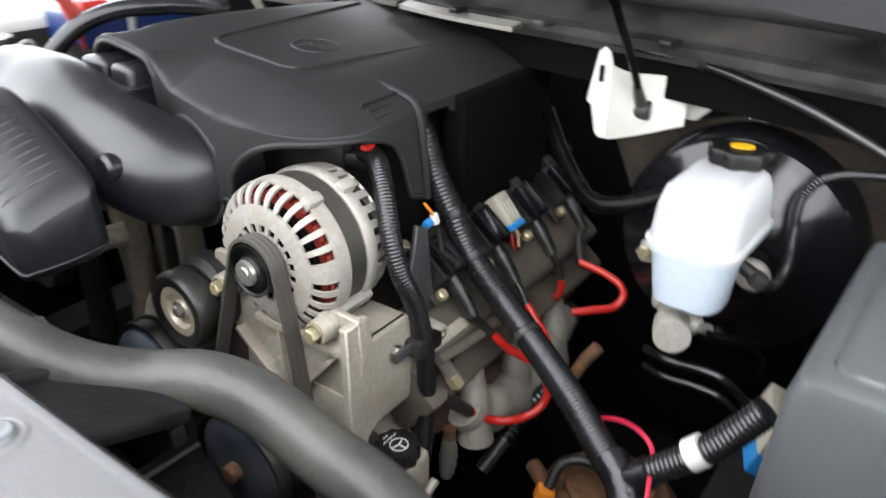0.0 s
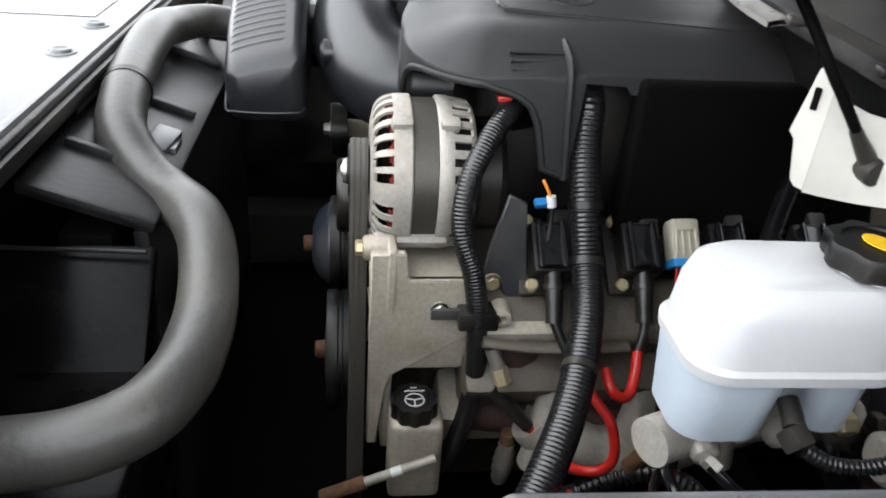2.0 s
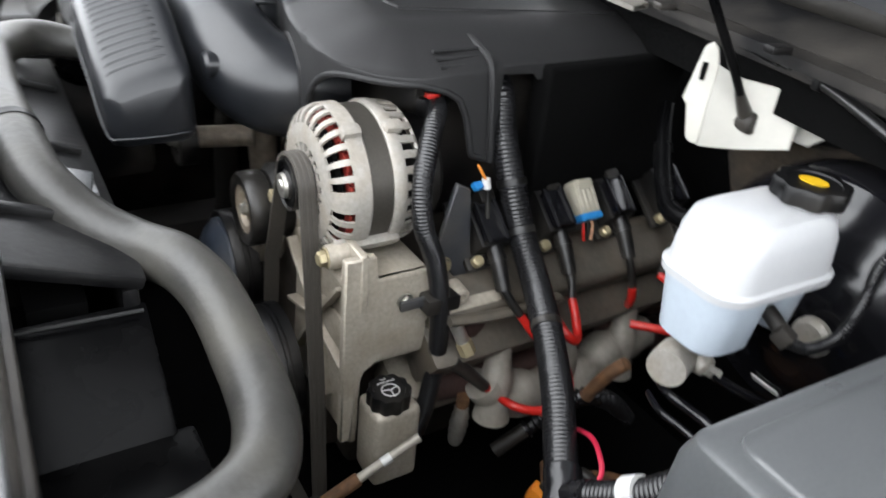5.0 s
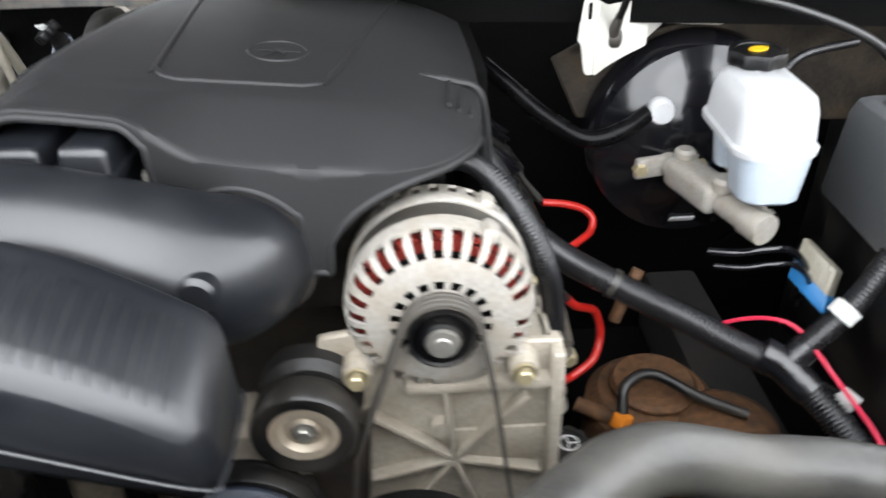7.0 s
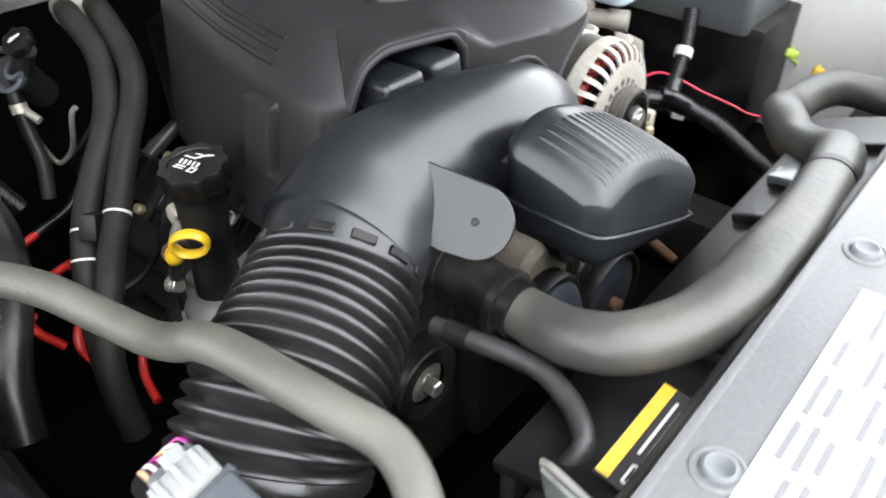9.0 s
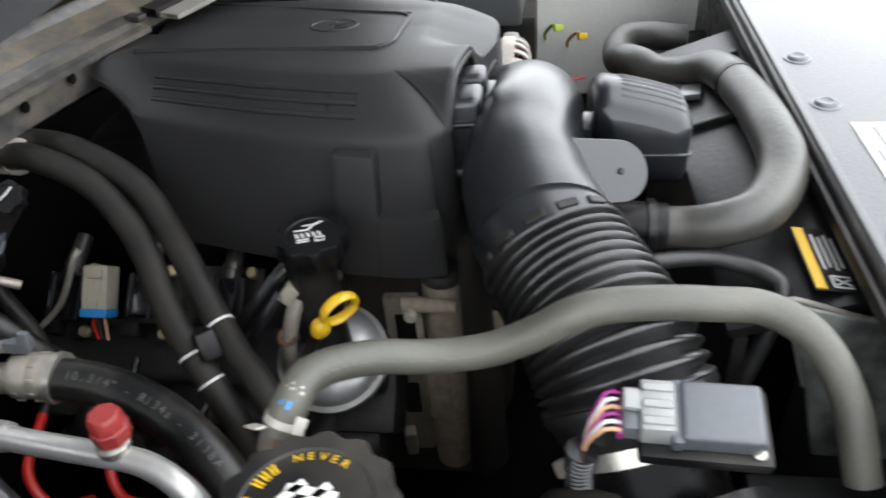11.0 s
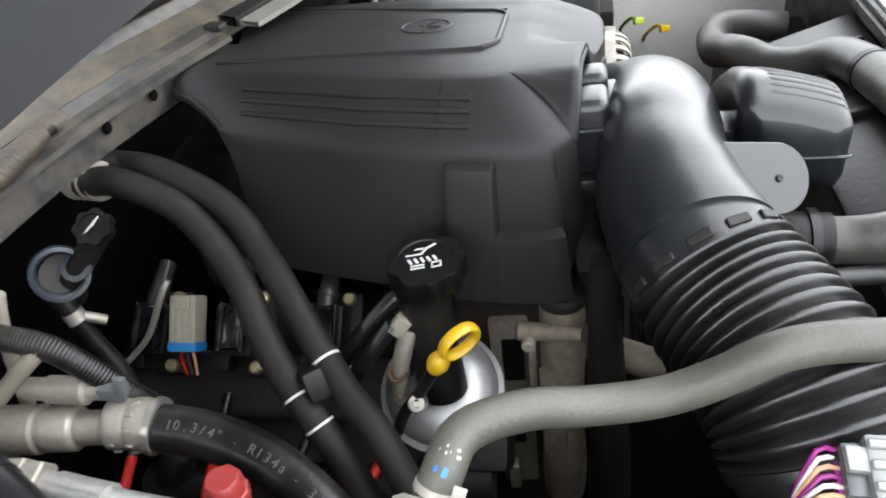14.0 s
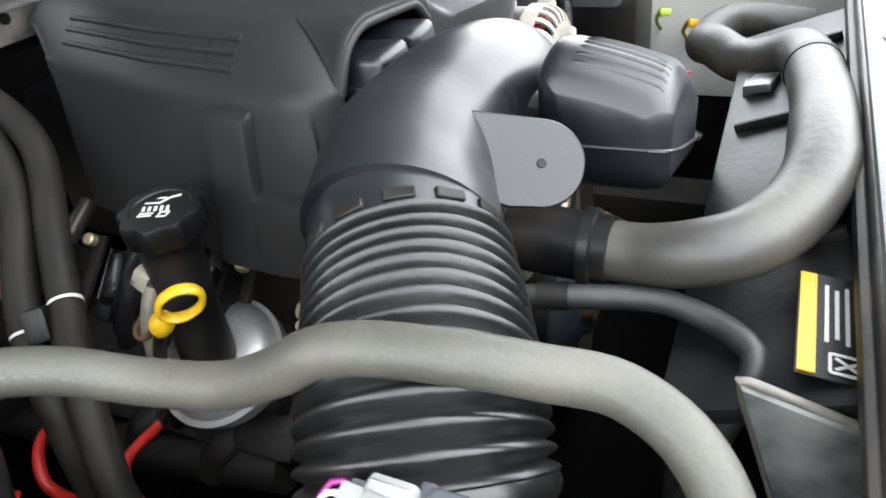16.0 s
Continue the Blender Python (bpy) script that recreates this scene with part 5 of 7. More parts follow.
# ---- hood hinge bracket and strut ----
PRIMER = material("cream_white_primer", (0.40, 0.392, 0.355), 0.35, grain=90, stain=20, vary=0.06, dust=0.2, dust_col=(0.30, 0.27, 0.21))
hinge = thing("hood_hinge_bracket", (0.38, 0.43, 1.03), "white painted hood hinge bracket with slot", "bracket")
HM = pose(0.366, 0.405, 1.110, 90, 0, 33)
part("face", plate([(-0.004, -0.078), (0.006, -0.079), (0.006, 0.016), (0.002, 0.030), (-0.005, 0.036), (-0.012, 0.030), (-0.0215, -0.024), (-0.0225, -0.030), (-0.0165, -0.036), (-0.009, -0.072)], 0.004, HM, 0.001), PRIMER, hinge)
bm = box((0.006, 0.020, 0.002), (-0.0075, 0.004, 0.0012), bevel=0.0008, segs=1)
bmesh.ops.transform(bm, matrix=HM, verts=bm.verts)
part("slot", bm, DARK, hinge, "dark slot")
bm = bmesh.new()
grid_faces(bm, [[(x, y, zb), (x, y, (zb + zt) / 2), (x, y, zt)] for x, y, zb, zt in ((0.3708, 0.4082, 1.031, 1.124), (0.380, 0.420, 1.031, 1.117), (0.390, 0.432, 1.032, 1.112), (0.402, 0.443, 1.034, 1.111), (0.422, 0.453, 1.040, 1.110), (0.450, 0.460, 1.050, 1.106))])
thicken(bm, 0.003)
part("side_face", bm, PRIMER, hinge, "folded side of the bracket")
part("gusset", plate([(0.366, 1.128), (0.366, 1.060), (0.402, 1.053), (0.458, 1.053), (0.496, 1.090), (0.430, 1.119)], 0.004, pose(0, 0.478, 0, 90, 0, 0), 0.001), PRIMER, hinge, "white painted gusset behind the bracket")
for x, z in ((0.440, 1.080), (0.405, 1.098)):
    part("gusset_hole", lathe(disc_profile(0.0065, 0, 0.003, 0.0008), (x, 0.4795, z), "-y", 18), GRIMESHADE, hinge, "dark hole in the gusset")
BROWNFELT = material("brown_grey_felt", (0.020, 0.017, 0.014), 0.9, spec=0.1, grain=160, stain=20, bump=0.6, vary=0.3, dust=0.4, dust_col=(0.05, 0.036, 0.022))
part("sound_pad", plate([(0.335, 1.020), (0.389, 1.048), (0.446, 1.048), (0.70, 1.10), (0.86, 1.09), (0.86, 0.90), (0.375, 0.93)], 0.012, pose(0, 0.505, 0, 90, 0, 0), 0.003), BROWNFELT, truck, "brown-grey felt pad under the cowl")
part("cowl_side", box((0.16, 0.10, 0.05), (0.49, 0.52, 1.095), (0, 0, -15), bevel=0.012), PRIMER, hinge, "white painted cowl corner")
strut = thing("hood_strut", (0.389, 0.469, 1.05), "slim black hood support strut", "strut")
part("rod", tube([(0.400, 0.446, 1.064), (0.402, 0.388, 1.136), (0.398, 0.30, 1.245), (0.41, 0.02, 1.56)], lambda s: 0.0048 if s < 0.30 else 0.0085, 12, 0.02), INKY, strut)
part("rubber_boot", tube([(0.400, 0.440, 1.072), (0.4005, 0.428, 1.086), (0.401, 0.416, 1.101)], lambda s: 0.0085 - 0.003 * s, 14, 0.005), RUBBER, strut, "black rubber boot")
part("end_socket", lathe(disc_profile(0.013, -0.012, 0.012, 0.003), (0.400, 0.444, 1.066), "x", 16), BLACK, strut)

# ---- fuse box ----
fuse = thing("fuse_box", (0.75, 0.19, 0.70), "large dark grey under-hood fuse box with a raised lid", "fuse box")
part("lid", stack([(0.868, 0.205, 0.36, 0.015, 0, 0), (0.874, 0.208, 0.364, 0.015, 0, 0), (0.985, 0.196, 0.352, 0.015, 0, 0), (1.002, 0.186, 0.342, 0.016, 0, 0), (1.006, 0.172, 0.328, 0.016, 0, 0)], pose(0.782, 0.212, 0, 0, 0, -2) @ Matrix.Diagonal((1, 0.86, 1, 1))), BOX, fuse, "smooth grey lid")
part("base", box((0.18, 0.32, 0.22), (0.782, 0.19, 0.77), bevel=0.01), BLACK, fuse, "black base")
part("lid_panel", stack([(1.005, 0.150, 0.302, 0.020, 0, 0), (1.0085, 0.149, 0.301, 0.020, 0, 0), (1.0100, 0.145, 0.297, 0.020, 0, 0)], pose(0.782, 0.212, 0, 0, 0, -2) @ Matrix.Diagonal((1, 0.86, 1, 1))), BOX, fuse, "raised grey panel of the lid")

# ---- ignition coils, plug wires and connectors ----
def ignition_coil(y, side):
    """A coil bolted to the valve cover; the driver's bank leans to +x."""
    x = 0.238 if side > 0 else -0.284
    turn = (0, side * 40, 0)
    coil = thing("ignition_coil", (x, y, 0.86), "black ignition coil with brass-coloured bolts on the valve cover", "ignition coil", "coils along the valve covers")
    m = pose(x, y, 0.890, *turn)

    def put(bm):
        bmesh.ops.transform(bm, matrix=m, verts=bm.verts)
        return bm
    part("body", put(box((0.060, 0.046, 0.034), (0, 0, 0.004), bevel=0.006)), BLACK, coil)
    part("core", put(box((0.050, 0.030, 0.016), (0.002, -0.004, 0.024), bevel=0.004, segs=3)), GLOSS, coil, "glossy black core")
    for e in (-0.016, 0.010):
        part("core_rail", put(box((0.054, 0.006, 0.006), (0.002, e - 0.001, 0.032), bevel=0.002)), GLOSS, coil, "glossy moulded rail")
    part("mount_plate", put(box((0.094, 0.034, 0.008), (0, -0.018, -0.012), bevel=0.003)), BLACK, coil)
    for e in (-0.039, 0.039):
        bm = lathe(disc_profile(0.0075, -0.008, 0.004, 0.002), (e, -0.022, 0), "z", 14)
        part("bolt", put(bm), YELLOWZINC, coil, "brass-coloured bolt")
    part("plug", put(box((0.018, 0.022, 0.020), (-0.036, 0.012, 0.010), bevel=0.003)), BLACK, coil)
    tower = part("tower", put(tube([(0.026, 0.002, 0.008), (0.050, 0.001, 0.004), (0.082, 0.000, -0.004)], lambda s: 0.0112 - 0.0018 * s, 16, 0.006)), RUBBER, coil, "black wire boot")
    part("boot_ring", put(tube([(0.040, 0.0013, 0.0057), (0.043, 0.0012, 0.0052), (0.046, 0.0011, 0.0047)], 0.0124, 16, 0.002)), RUBBER, tower)
    return coil


for k in range(4):
    ignition_coil(0.222 + 0.104 * k, 1)
for k in range(4):
    ignition_coil(0.262 + 0.104 * k, -1)


def plug_wire(points, name="plug_wire"):
    w = thing(name, points[-1], "spark plug wire in a bright red sleeve with black boots", "plug wire", "plug wires beside the engine")
    n = len(points)
    part("lead", tube(points[:2] + [points[1]] if n < 3 else points[:3], 0.0055, 10, 0.008), RUBBER, w, "black lead end")
    part("sleeve", tube(points[2:], 0.0058, 12, 0.006), RED, w, "bright red sleeve")
    return w


front_wire = plug_wire([(0.298, 0.222, 0.836), (0.308, 0.229, 0.822), (0.3186, 0.238, 0.806), (0.334, 0.254, 0.781), (0.352, 0.269, 0.765), (0.368, 0.282, 0.748), (0.379, 0.287, 0.715), (0.377, 0.278, 0.693), (0.366, 0.261, 0.681), (0.346, 0.252, 0.669), (0.324, 0.238, 0.668), (0.3054, 0.210, 0.692)])
part("boot", tube([(0.296, 0.160, 0.744), (0.300, 0.182, 0.722), (0.3056, 0.2095, 0.6925)], lambda s: 0.0105 - 0.0025 * s, 14, 0.006), RUBBER, front_wire, "black plug boot")
plug_wire([(0.298, 0.326, 0.836), (0.310, 0.322, 0.828), (0.326, 0.312, 0.815), (0.348, 0.304, 0.799), (0.366, 0.293, 0.790), (0.375, 0.280, 0.794), (0.372, 0.268, 0.805), (0.352, 0.268, 0.812)])
plug_wire([(0.298, 0.430, 0.836), (0.308, 0.432, 0.815), (0.314, 0.434, 0.795), (0.312, 0.440, 0.772), (0.298, 0.452, 0.750), (0.280, 0.464, 0.738)])
plug_wire([(0.298, 0.534, 0.836), (0.300, 0.510, 0.832), (0.325, 0.470, 0.812), (0.360, 0.472, 0.806), (0.390, 0.472, 0.795), (0.402, 0.461, 0.783), (0.395, 0.446, 0.770), (0.375, 0.425, 0.769), (0.350, 0.404, 0.766)])
for pts in (
    [(-0.335, 0.272, 0.845), (-0.350, 0.285, 0.81), (-0.37, 0.30, 0.79), (-0.41, 0.32, 0.77), (-0.43, 0.30, 0.75), (-0.44, 0.26, 0.74)],
    [(-0.335, 0.375, 0.845), (-0.36, 0.38, 0.82), (-0.39, 0.385, 0.81), (-0.44, 0.375, 0.82), (-0.47, 0.35, 0.80), (-0.46, 0.33, 0.76)],
    [(-0.335, 0.478, 0.845), (-0.36, 0.48, 0.83), (-0.40, 0.475, 0.82), (-0.46, 0.46, 0.82), (-0.49, 0.44, 0.79), (-0.47, 0.42, 0.75)],
    [(-0.335, 0.580, 0.845), (-0.36, 0.575, 0.83), (-0.41, 0.57, 0.82), (-0.48, 0.55, 0.81), (-0.50, 0.52, 0.78), (-0.47, 0.50, 0.75)],
):
    plug_wire(pts)


def connector(at, turn, size=(0.036, 0.030, 0.058), lock=0.18):
    c = thing("wiring_connector", at, "cream wiring connector with a blue lock", "connector")
    across, up = Vector(turn[0]).normalized(), Vector(turn[1]).normalized()
    m = Matrix.Translation(at) @ Matrix((across, up.cross(across), up)).transposed().to_4x4()
    w, d, h = size

    def put(bm):
        bmesh.ops.transform(bm, matrix=m, verts=bm.verts)
        return bm
    part("housing", put(box((w, d, h * 0.86), (0, 0, 0), bevel=0.003)), CREAM, c)
    part("latch", put(box((w * 0.62, d * 1.1, h * 0.25), (0, -0.001, h * 0.30), bevel=0.002)), CREAM, c)
    for k in range(4):
        part("rib", put(box((w * 0.08, d * 1.06, h * 0.6), (w * (-0.36 + 0.24 * k), -0.001, -h * 0.06), bevel=0.001, segs=1)), CREAM, c)
    part("lock", put(box((w * 1.08, d * 1.08, h * lock), (0, 0, -h * (0.39 + lock / 2)), bevel=0.003)), BLUE, c, "blue plastic lock")
    for k, mat in enumerate((RED, BLACK, PEACH)):
        part("wire", put(tube([((k - 1) * 0.006, 0, -h * 0.5), ((k - 1) * 0.008, 0.002, -h * 0.7), ((k - 1) * 0.006, 0.012, -h)], 0.0018, 6, 0.01)), mat, c, "thin wire")
    return c


connector((0.243, 0.374, 0.908), ((0, 1, 0), (-0.65, 0, 0.76)), (0.032, 0.026, 0.055))
connector((-0.298, 0.518, 0.922), ((0, -1, 0), (0.65, 0, 0.76)), (0.032, 0.026, 0.062))
connector((0.655, 0.275, 0.805), ((0.35, -0.8, -0.3), (0.3, 0.35, 0.8)), (0.060, 0.030, 0.042), 0.55)

# ---- looms and cables on the driver's side ----
loom = thing("wiring_loom", (0.42, 0.2, 0.60), "thick black corrugated wiring loom", "wiring loom")
TRUNK = [(0.152, 0.263, 1.062), (0.192, 0.257, 1.044), (0.212, 0.254, 1.003), (0.242, 0.254, 0.950), (0.272, 0.256, 0.897), (0.318, 0.250, 0.857), (0.373, 0.231, 0.830), (0.420, 0.209, 0.812), (0.460, 0.186, 0.800), (0.500, 0.160, 0.786), (0.541, 0.132, 0.776)]
part("trunk", tube(TRUNK, 0.0172, 18, ribs=(0.0052, 0.0016)), LOOM, loom, sharp=80)
part("branch", tube([(0.55, 0.125, 0.777), (0.585, 0.085, 0.748), (0.615, 0.04, 0.715), (0.64, -0.03, 0.66), (0.65, -0.10, 0.62)], 0.016, 16, ribs=(0.0052, 0.0016)), LOOM, loom, sharp=80)
part("riser", tube([(0.55, 0.128, 0.778), (0.590, 0.136, 0.815), (0.625, 0.145, 0.85), (0.66, 0.16, 0.90)], 0.014, 16, ribs=(0.0052, 0.0016)), LOOM, loom, "corrugated branch", sharp=80)
TAPE = material("glossy_wrapped_tape", (0.006, 0.006, 0.007), 0.24, grain=55, stain=25, vary=0.3, bump=0.9)
bm = tube([(0.528, 0.140, 0.787), (0.55, 0.125, 0.777), (0.572, 0.100, 0.760)], 0.0195, 16, 0.008)
tube([(0.55, 0.125, 0.777), (0.575, 0.132, 0.800)], 0.017, 14, 0.008, bm=bm)
part("tee_wrap", bm, TAPE, loom, "taped tee joint")
for q, d in (((0.242, 0.254, 0.950), (0.0, 0, 0)), ((0.272, 0.256, 0.897), (0, 0, 0)), ((0.373, 0.231, 0.830), (0, 0, 0))):
    i = TRUNK.index(q)
    a, b = Vector(TRUNK[i - 1]), Vector(TRUNK[i + 1])
    t = (b - a).normalized() * 0.004
    part("tape", tube([Vector(q) - t, Vector(q), Vector(q) + t], 0.0190, 16, 0.003), RUBBER, loom, "black tape wrap")
part("white_band", tube([(0.606, 0.140, 0.832), (0.612, 0.1415, 0.838), (0.618, 0.143, 0.844)], 0.0165, 14, 0.004), WHITE, loom, "white tape band")
cable = thing("alternator_cable", (0.27, 0.13, 0.58), "black sleeved alternator cable", "cable")
part("cable", tube([(0.140, 0.192, 1.026), (0.193, 0.169, 1.037), (0.228, 0.141, 1.013), (0.254, 0.120, 0.974), (0.270, 0.117, 0.929), (0.279, 0.132, 0.882), (0.285, 0.141, 0.814), (0.283, 0.142, 0.717), (0.286, 0.118, 0.624), (0.277, 0.075, 0.568)], 0.0118, 14, ribs=(0.004, 0.0008)), LOOM, cable, sharp=80)
part("clip_arm", box((0.005, 0.056, 0.013), (0.2815, 0.116, 0.836), bevel=0.0015), SLATEPAINT, cable, "dark steel clip arm")
part("clip_block", box((0.03, 0.045, 0.022), (0.280, 0.140, 0.832), bevel=0.004), BLACK, cable, "black plastic clip")
part("terminal_boot", box((0.03, 0.04, 0.03), (0.150, 0.188, 1.020), (0, 0, 30), bevel=0.008), BLACK, cable, "black terminal boot")
part("red_tag", box((0.010, 0.016, 0.006), (0.186, 0.164, 1.050), bevel=0.002), RED, cable, "small red tag")

rod = thing("steering_rod", (0.33, 0.05, 0.62), "pale tan rod with a rusty end", "rod")
part("rod", tube([(0.33, 0.018, 0.636), (0.33, 0.060, 0.654), (0.33, 0.100, 0.671)], 0.0058, 12, 0.02), SHIELD, rod)
part("paint_band", tube([(0.33, 0.050, 0.6496), (0.33, 0.056, 0.6522), (0.33, 0.062, 0.6548)], 0.0061, 12, 0.003), WHITE, rod, "white paint band")
part("rusty_end", tube([(0.33, -0.030, 0.615), (0.33, -0.004, 0.6265), (0.33, 0.020, 0.6368)], 0.0085, 12, 0.006), RUST, rod, "rusty threaded end")
plug_shield = thing("spark_plug_shield", (0.28, 0.190, 0.58), "bright dented steel spark plug shield with red ring", "plug shield")
part("shield", tube([(0.284, 0.1935, 0.648), (0.284, 0.193, 0.628), (0.283, 0.192, 0.604), (0.282, 0.190, 0.580)], lambda s: 0.0085 + 0.004 * math.sin(3.1 * s) + 0.001 * math.sin(30 * s), 18, 0.004), STEEL, plug_shield)
part("ring", tube([(0.284, 0.194, 0.664), (0.284, 0.194, 0.656), (0.284, 0.1935, 0.648)], 0.0092, 16, 0.004), RUST, plug_shield, "rusty red ring")
lower_hose = thing("corrugated_hose", (0.33, 0.32, 0.58), "black corrugated hose below the master cylinder", "hose")
part("hose", tube([(0.318, 0.285, 0.598), (0.328, 0.315, 0.625), (0.334, 0.345, 0.640), (0.340, 0.375, 0.642), (0.350, 0.41, 0.625), (0.36, 0.44, 0.59)], 0.0125, 16, ribs=(0.0085, 0.003)), LOOM, lower_hose, sharp=80)
part("boot", tube([(0.306, 0.245, 0.562), (0.312, 0.265, 0.580), (0.319, 0.288, 0.600)], 0.0105, 14, 0.008), RUBBER, lower_hose, "smooth black end")
wire_clip = thing("wire_clip", (0.24, 0.212, 0.94), "small blue wire clip with a white collar", "wire clip")
part("body", box((0.010, 0.014, 0.008), (0.242, 0.204, 0.953), (0, 30, 10), bevel=0.002), BLUE, wire_clip, "blue plastic clip")
part("collar", tube([(0.243, 0.214, 0.962), (0.244, 0.215, 0.956), (0.245, 0.216, 0.950)], 0.0052, 12, 0.003), WHITE, wire_clip, "white collar")
part("lead", tube([(0.246, 0.216, 0.952), (0.250, 0.216, 0.935), (0.256, 0.214, 0.915)], 0.0028, 10, 0.006), BLACK, wire_clip, "thin black lead")
part("wire", tube([(0.243, 0.213, 0.962), (0.240, 0.209, 0.970), (0.236, 0.205, 0.978)], 0.0019, 8, 0.006), ORANGE, wire_clip, "thin orange wire")
thin_wire = thing("red_wire", (0.58, 0.08, 0.70), "loose thin crimson wire", "wire")
part("wire", tube([(0.48, 0.20, 0.775), (0.515, 0.185, 0.800), (0.545, 0.165, 0.815), (0.568, 0.148, 0.812), (0.580, 0.112, 0.800), (0.590, 0.08, 0.787), (0.600, 0.03, 0.775), (0.606, -0.01, 0.765), (0.64, -0.08, 0.76)], 0.0026, 8, 0.01), PINK, thin_wire)
plug = thing("orange_plug", (0.41, 0.24, 0.57), "orange plastic cable plug", "plug")
part("body", box((0.024, 0.020, 0.022), (0.410, 0.239, 0.582), (0, 20, 30), bevel=0.003), ORANGE, plug)
part("lead", tube([(0.412, 0.245, 0.590), (0.42, 0.27, 0.62), (0.46, 0.28, 0.63), (0.52, 0.25, 0.61), (0.58, 0.22, 0.60)], 0.008, 10, 0.01), RUBBER, plug, "black lead")
white_plug = thing("white_plug", (0.66, 0.15, 0.66), "small white wiring plug", "plug")
part("body", box((0.022, 0.026, 0.016), (0.660, 0.150, 0.690), (10, 0, 30), bevel=0.003), WHITE, white_plug)
part("lead", tube([(0.655, 0.155, 0.695), (0.63, 0.16, 0.71), (0.60, 0.14, 0.74)], 0.003, 8, 0.01), BLACK, white_plug)

FRAME = material("dirty_frame_paint", (0.0045, 0.0036, 0.0028), 0.8, grain=60, stain=12, vary=0.3, bump=0.4, dust=0.4, dust_col=(0.018, 0.012, 0.008))
gear = thing("steering_gear", (0.52, 0.32, 0.40), "rusty brown steering gear and frame rail", "steering gear")
part("housing", lathe([(0, 0.0), (0, 0.085), (0.01, 0.098), (0.10, 0.098), (0.12, 0.08), (0.13, 0.0)], (0.475, 0.31, 0.45), "z", 28), RUST, gear)
part("gear_lid", lathe(disc_profile(0.064, 0.0, 0.016, 0.006), (0.475, 0.31, 0.575), "z", 24), RUST, gear)
for k in range(4):
    part("lid_bolt", lathe(disc_profile(0.008, 0.0, 0.012, 0.002), (0.475 + 0.078 * math.cos(0.6 + k * math.pi / 2), 0.31 + 0.078 * math.sin(0.6 + k * math.pi / 2), 0.555), "z", 6), RUST, gear)
part("steering_shaft", tube([(0.432, 0.314, 0.790), (0.417, 0.304, 0.764), (0.40, 0.295, 0.72)], 0.0085, 14, 0.02), RUST, gear, "rusty brown shaft")
part("gear_cap", lathe([(0, 0.088), (0.07, 0.086), (0.10, 0.074), (0.118, 0.050), (0.124, 0.022), (0.124, 0.0)], (0.560, 0.235, 0.465), "z", 32), RUST, gear, "rusty domed cap")
part("frame_rail", box((0.10, 1.2, 0.13), (0.62, 0.08, 0.46), bevel=0.012), FRAME, gear, "dirty dark frame rail")
part("lower_link", tube([(0.36, 0.30, 0.56), (0.42, 0.26, 0.555), (0.52, 0.20, 0.55)], 0.012, 12, 0.02), RUST, gear, "rusty link")
rail = thing("frame_rail", (-0.62, 0.05, 0.39), "dirty dark frame rail below the engine bay", "frame rail")
part("rail", box((0.10, 1.2, 0.13), (-0.62, 0.08, 0.46), bevel=0.012), FRAME, rail)

# brake lines and the sensor plug below the reservoir
lines = thing("brake_line", (0.56, 0.33, 0.80), "thin steel brake lines from the master cylinder", "brake line", "brake lines")
part("line", tube([(0.568, 0.266, 0.895), (0.585, 0.285, 0.882), (0.606, 0.339, 0.850), (0.612, 0.40, 0.80), (0.60, 0.45, 0.74)], 0.0048, 10, 0.01), GLOSS, lines, "glossy black coated line")
part("nut", lathe(disc_profile(0.0068, 0, 0.014, 0.001), (0.562, 0.264, 0.897), "x", 6, turn=(0, 20, 40)), STEEL, lines, "flare nut")
lines = thing("brake_line", (0.56, 0.26, 0.80), "thin coated brake line below the master cylinder", "brake line", "brake lines")
part("line", tube([(0.505, 0.275, 0.840), (0.5355, 0.2585, 0.846), (0.570, 0.257, 0.850), (0.6025, 0.2583, 0.845), (0.64, 0.275, 0.80), (0.65, 0.30, 0.74)], 0.0052, 10, 0.01), GLOSS, lines, "glossy black coated line")
part("line", tube([(0.510, 0.262, 0.826), (0.540, 0.246, 0.832), (0.573, 0.244, 0.836), (0.606, 0.245, 0.831), (0.64, 0.262, 0.79), (0.65, 0.29, 0.73)], 0.0040, 10, 0.01), GLOSS, lines, "glossy black coated line")
sensor = thing("fluid_level_sensor", (0.60, 0.34, 0.93), "black fluid level sensor plug under the reservoir", "sensor")
part("barrel", tube([(0.578, 0.300, 0.966), (0.588, 0.299, 0.962), (0.598, 0.297, 0.958)], 0.0075, 14, 0.006), BLACK, sensor)
part("plug", box((0.016, 0.015, 0.017), (0.604, 0.295, 0.955), (0, 30, 20), bevel=0.003), BLACK, sensor)
part("lead", tube([(0.608, 0.298, 0.950), (0.616, 0.325, 0.940), (0.618, 0.365, 0.945), (0.612, 0.395, 0.975), (0.612, 0.40, 1.015), (0.64, 0.405, 1.045), (0.72, 0.43, 1.05)], 0.0055, 10, ribs=(0.004, 0.0008)), LOOM, sensor, "corrugated lead")
cover_hose = thing("washer_hose", (0.62, 0.40, 1.05), "black hose along the driver's cowl", "hose")
part("hose", tube([(0.30, 0.462, 1.146), (0.40, 0.450, 1.137), (0.47, 0.442, 1.132), (0.545, 0.420, 1.120), (0.62, 0.395, 1.104), (0.72, 0.385, 1.06), (0.80, 0.41, 0.98)], 0.0058, 12, 0.015), BELLOWS, cover_hose)
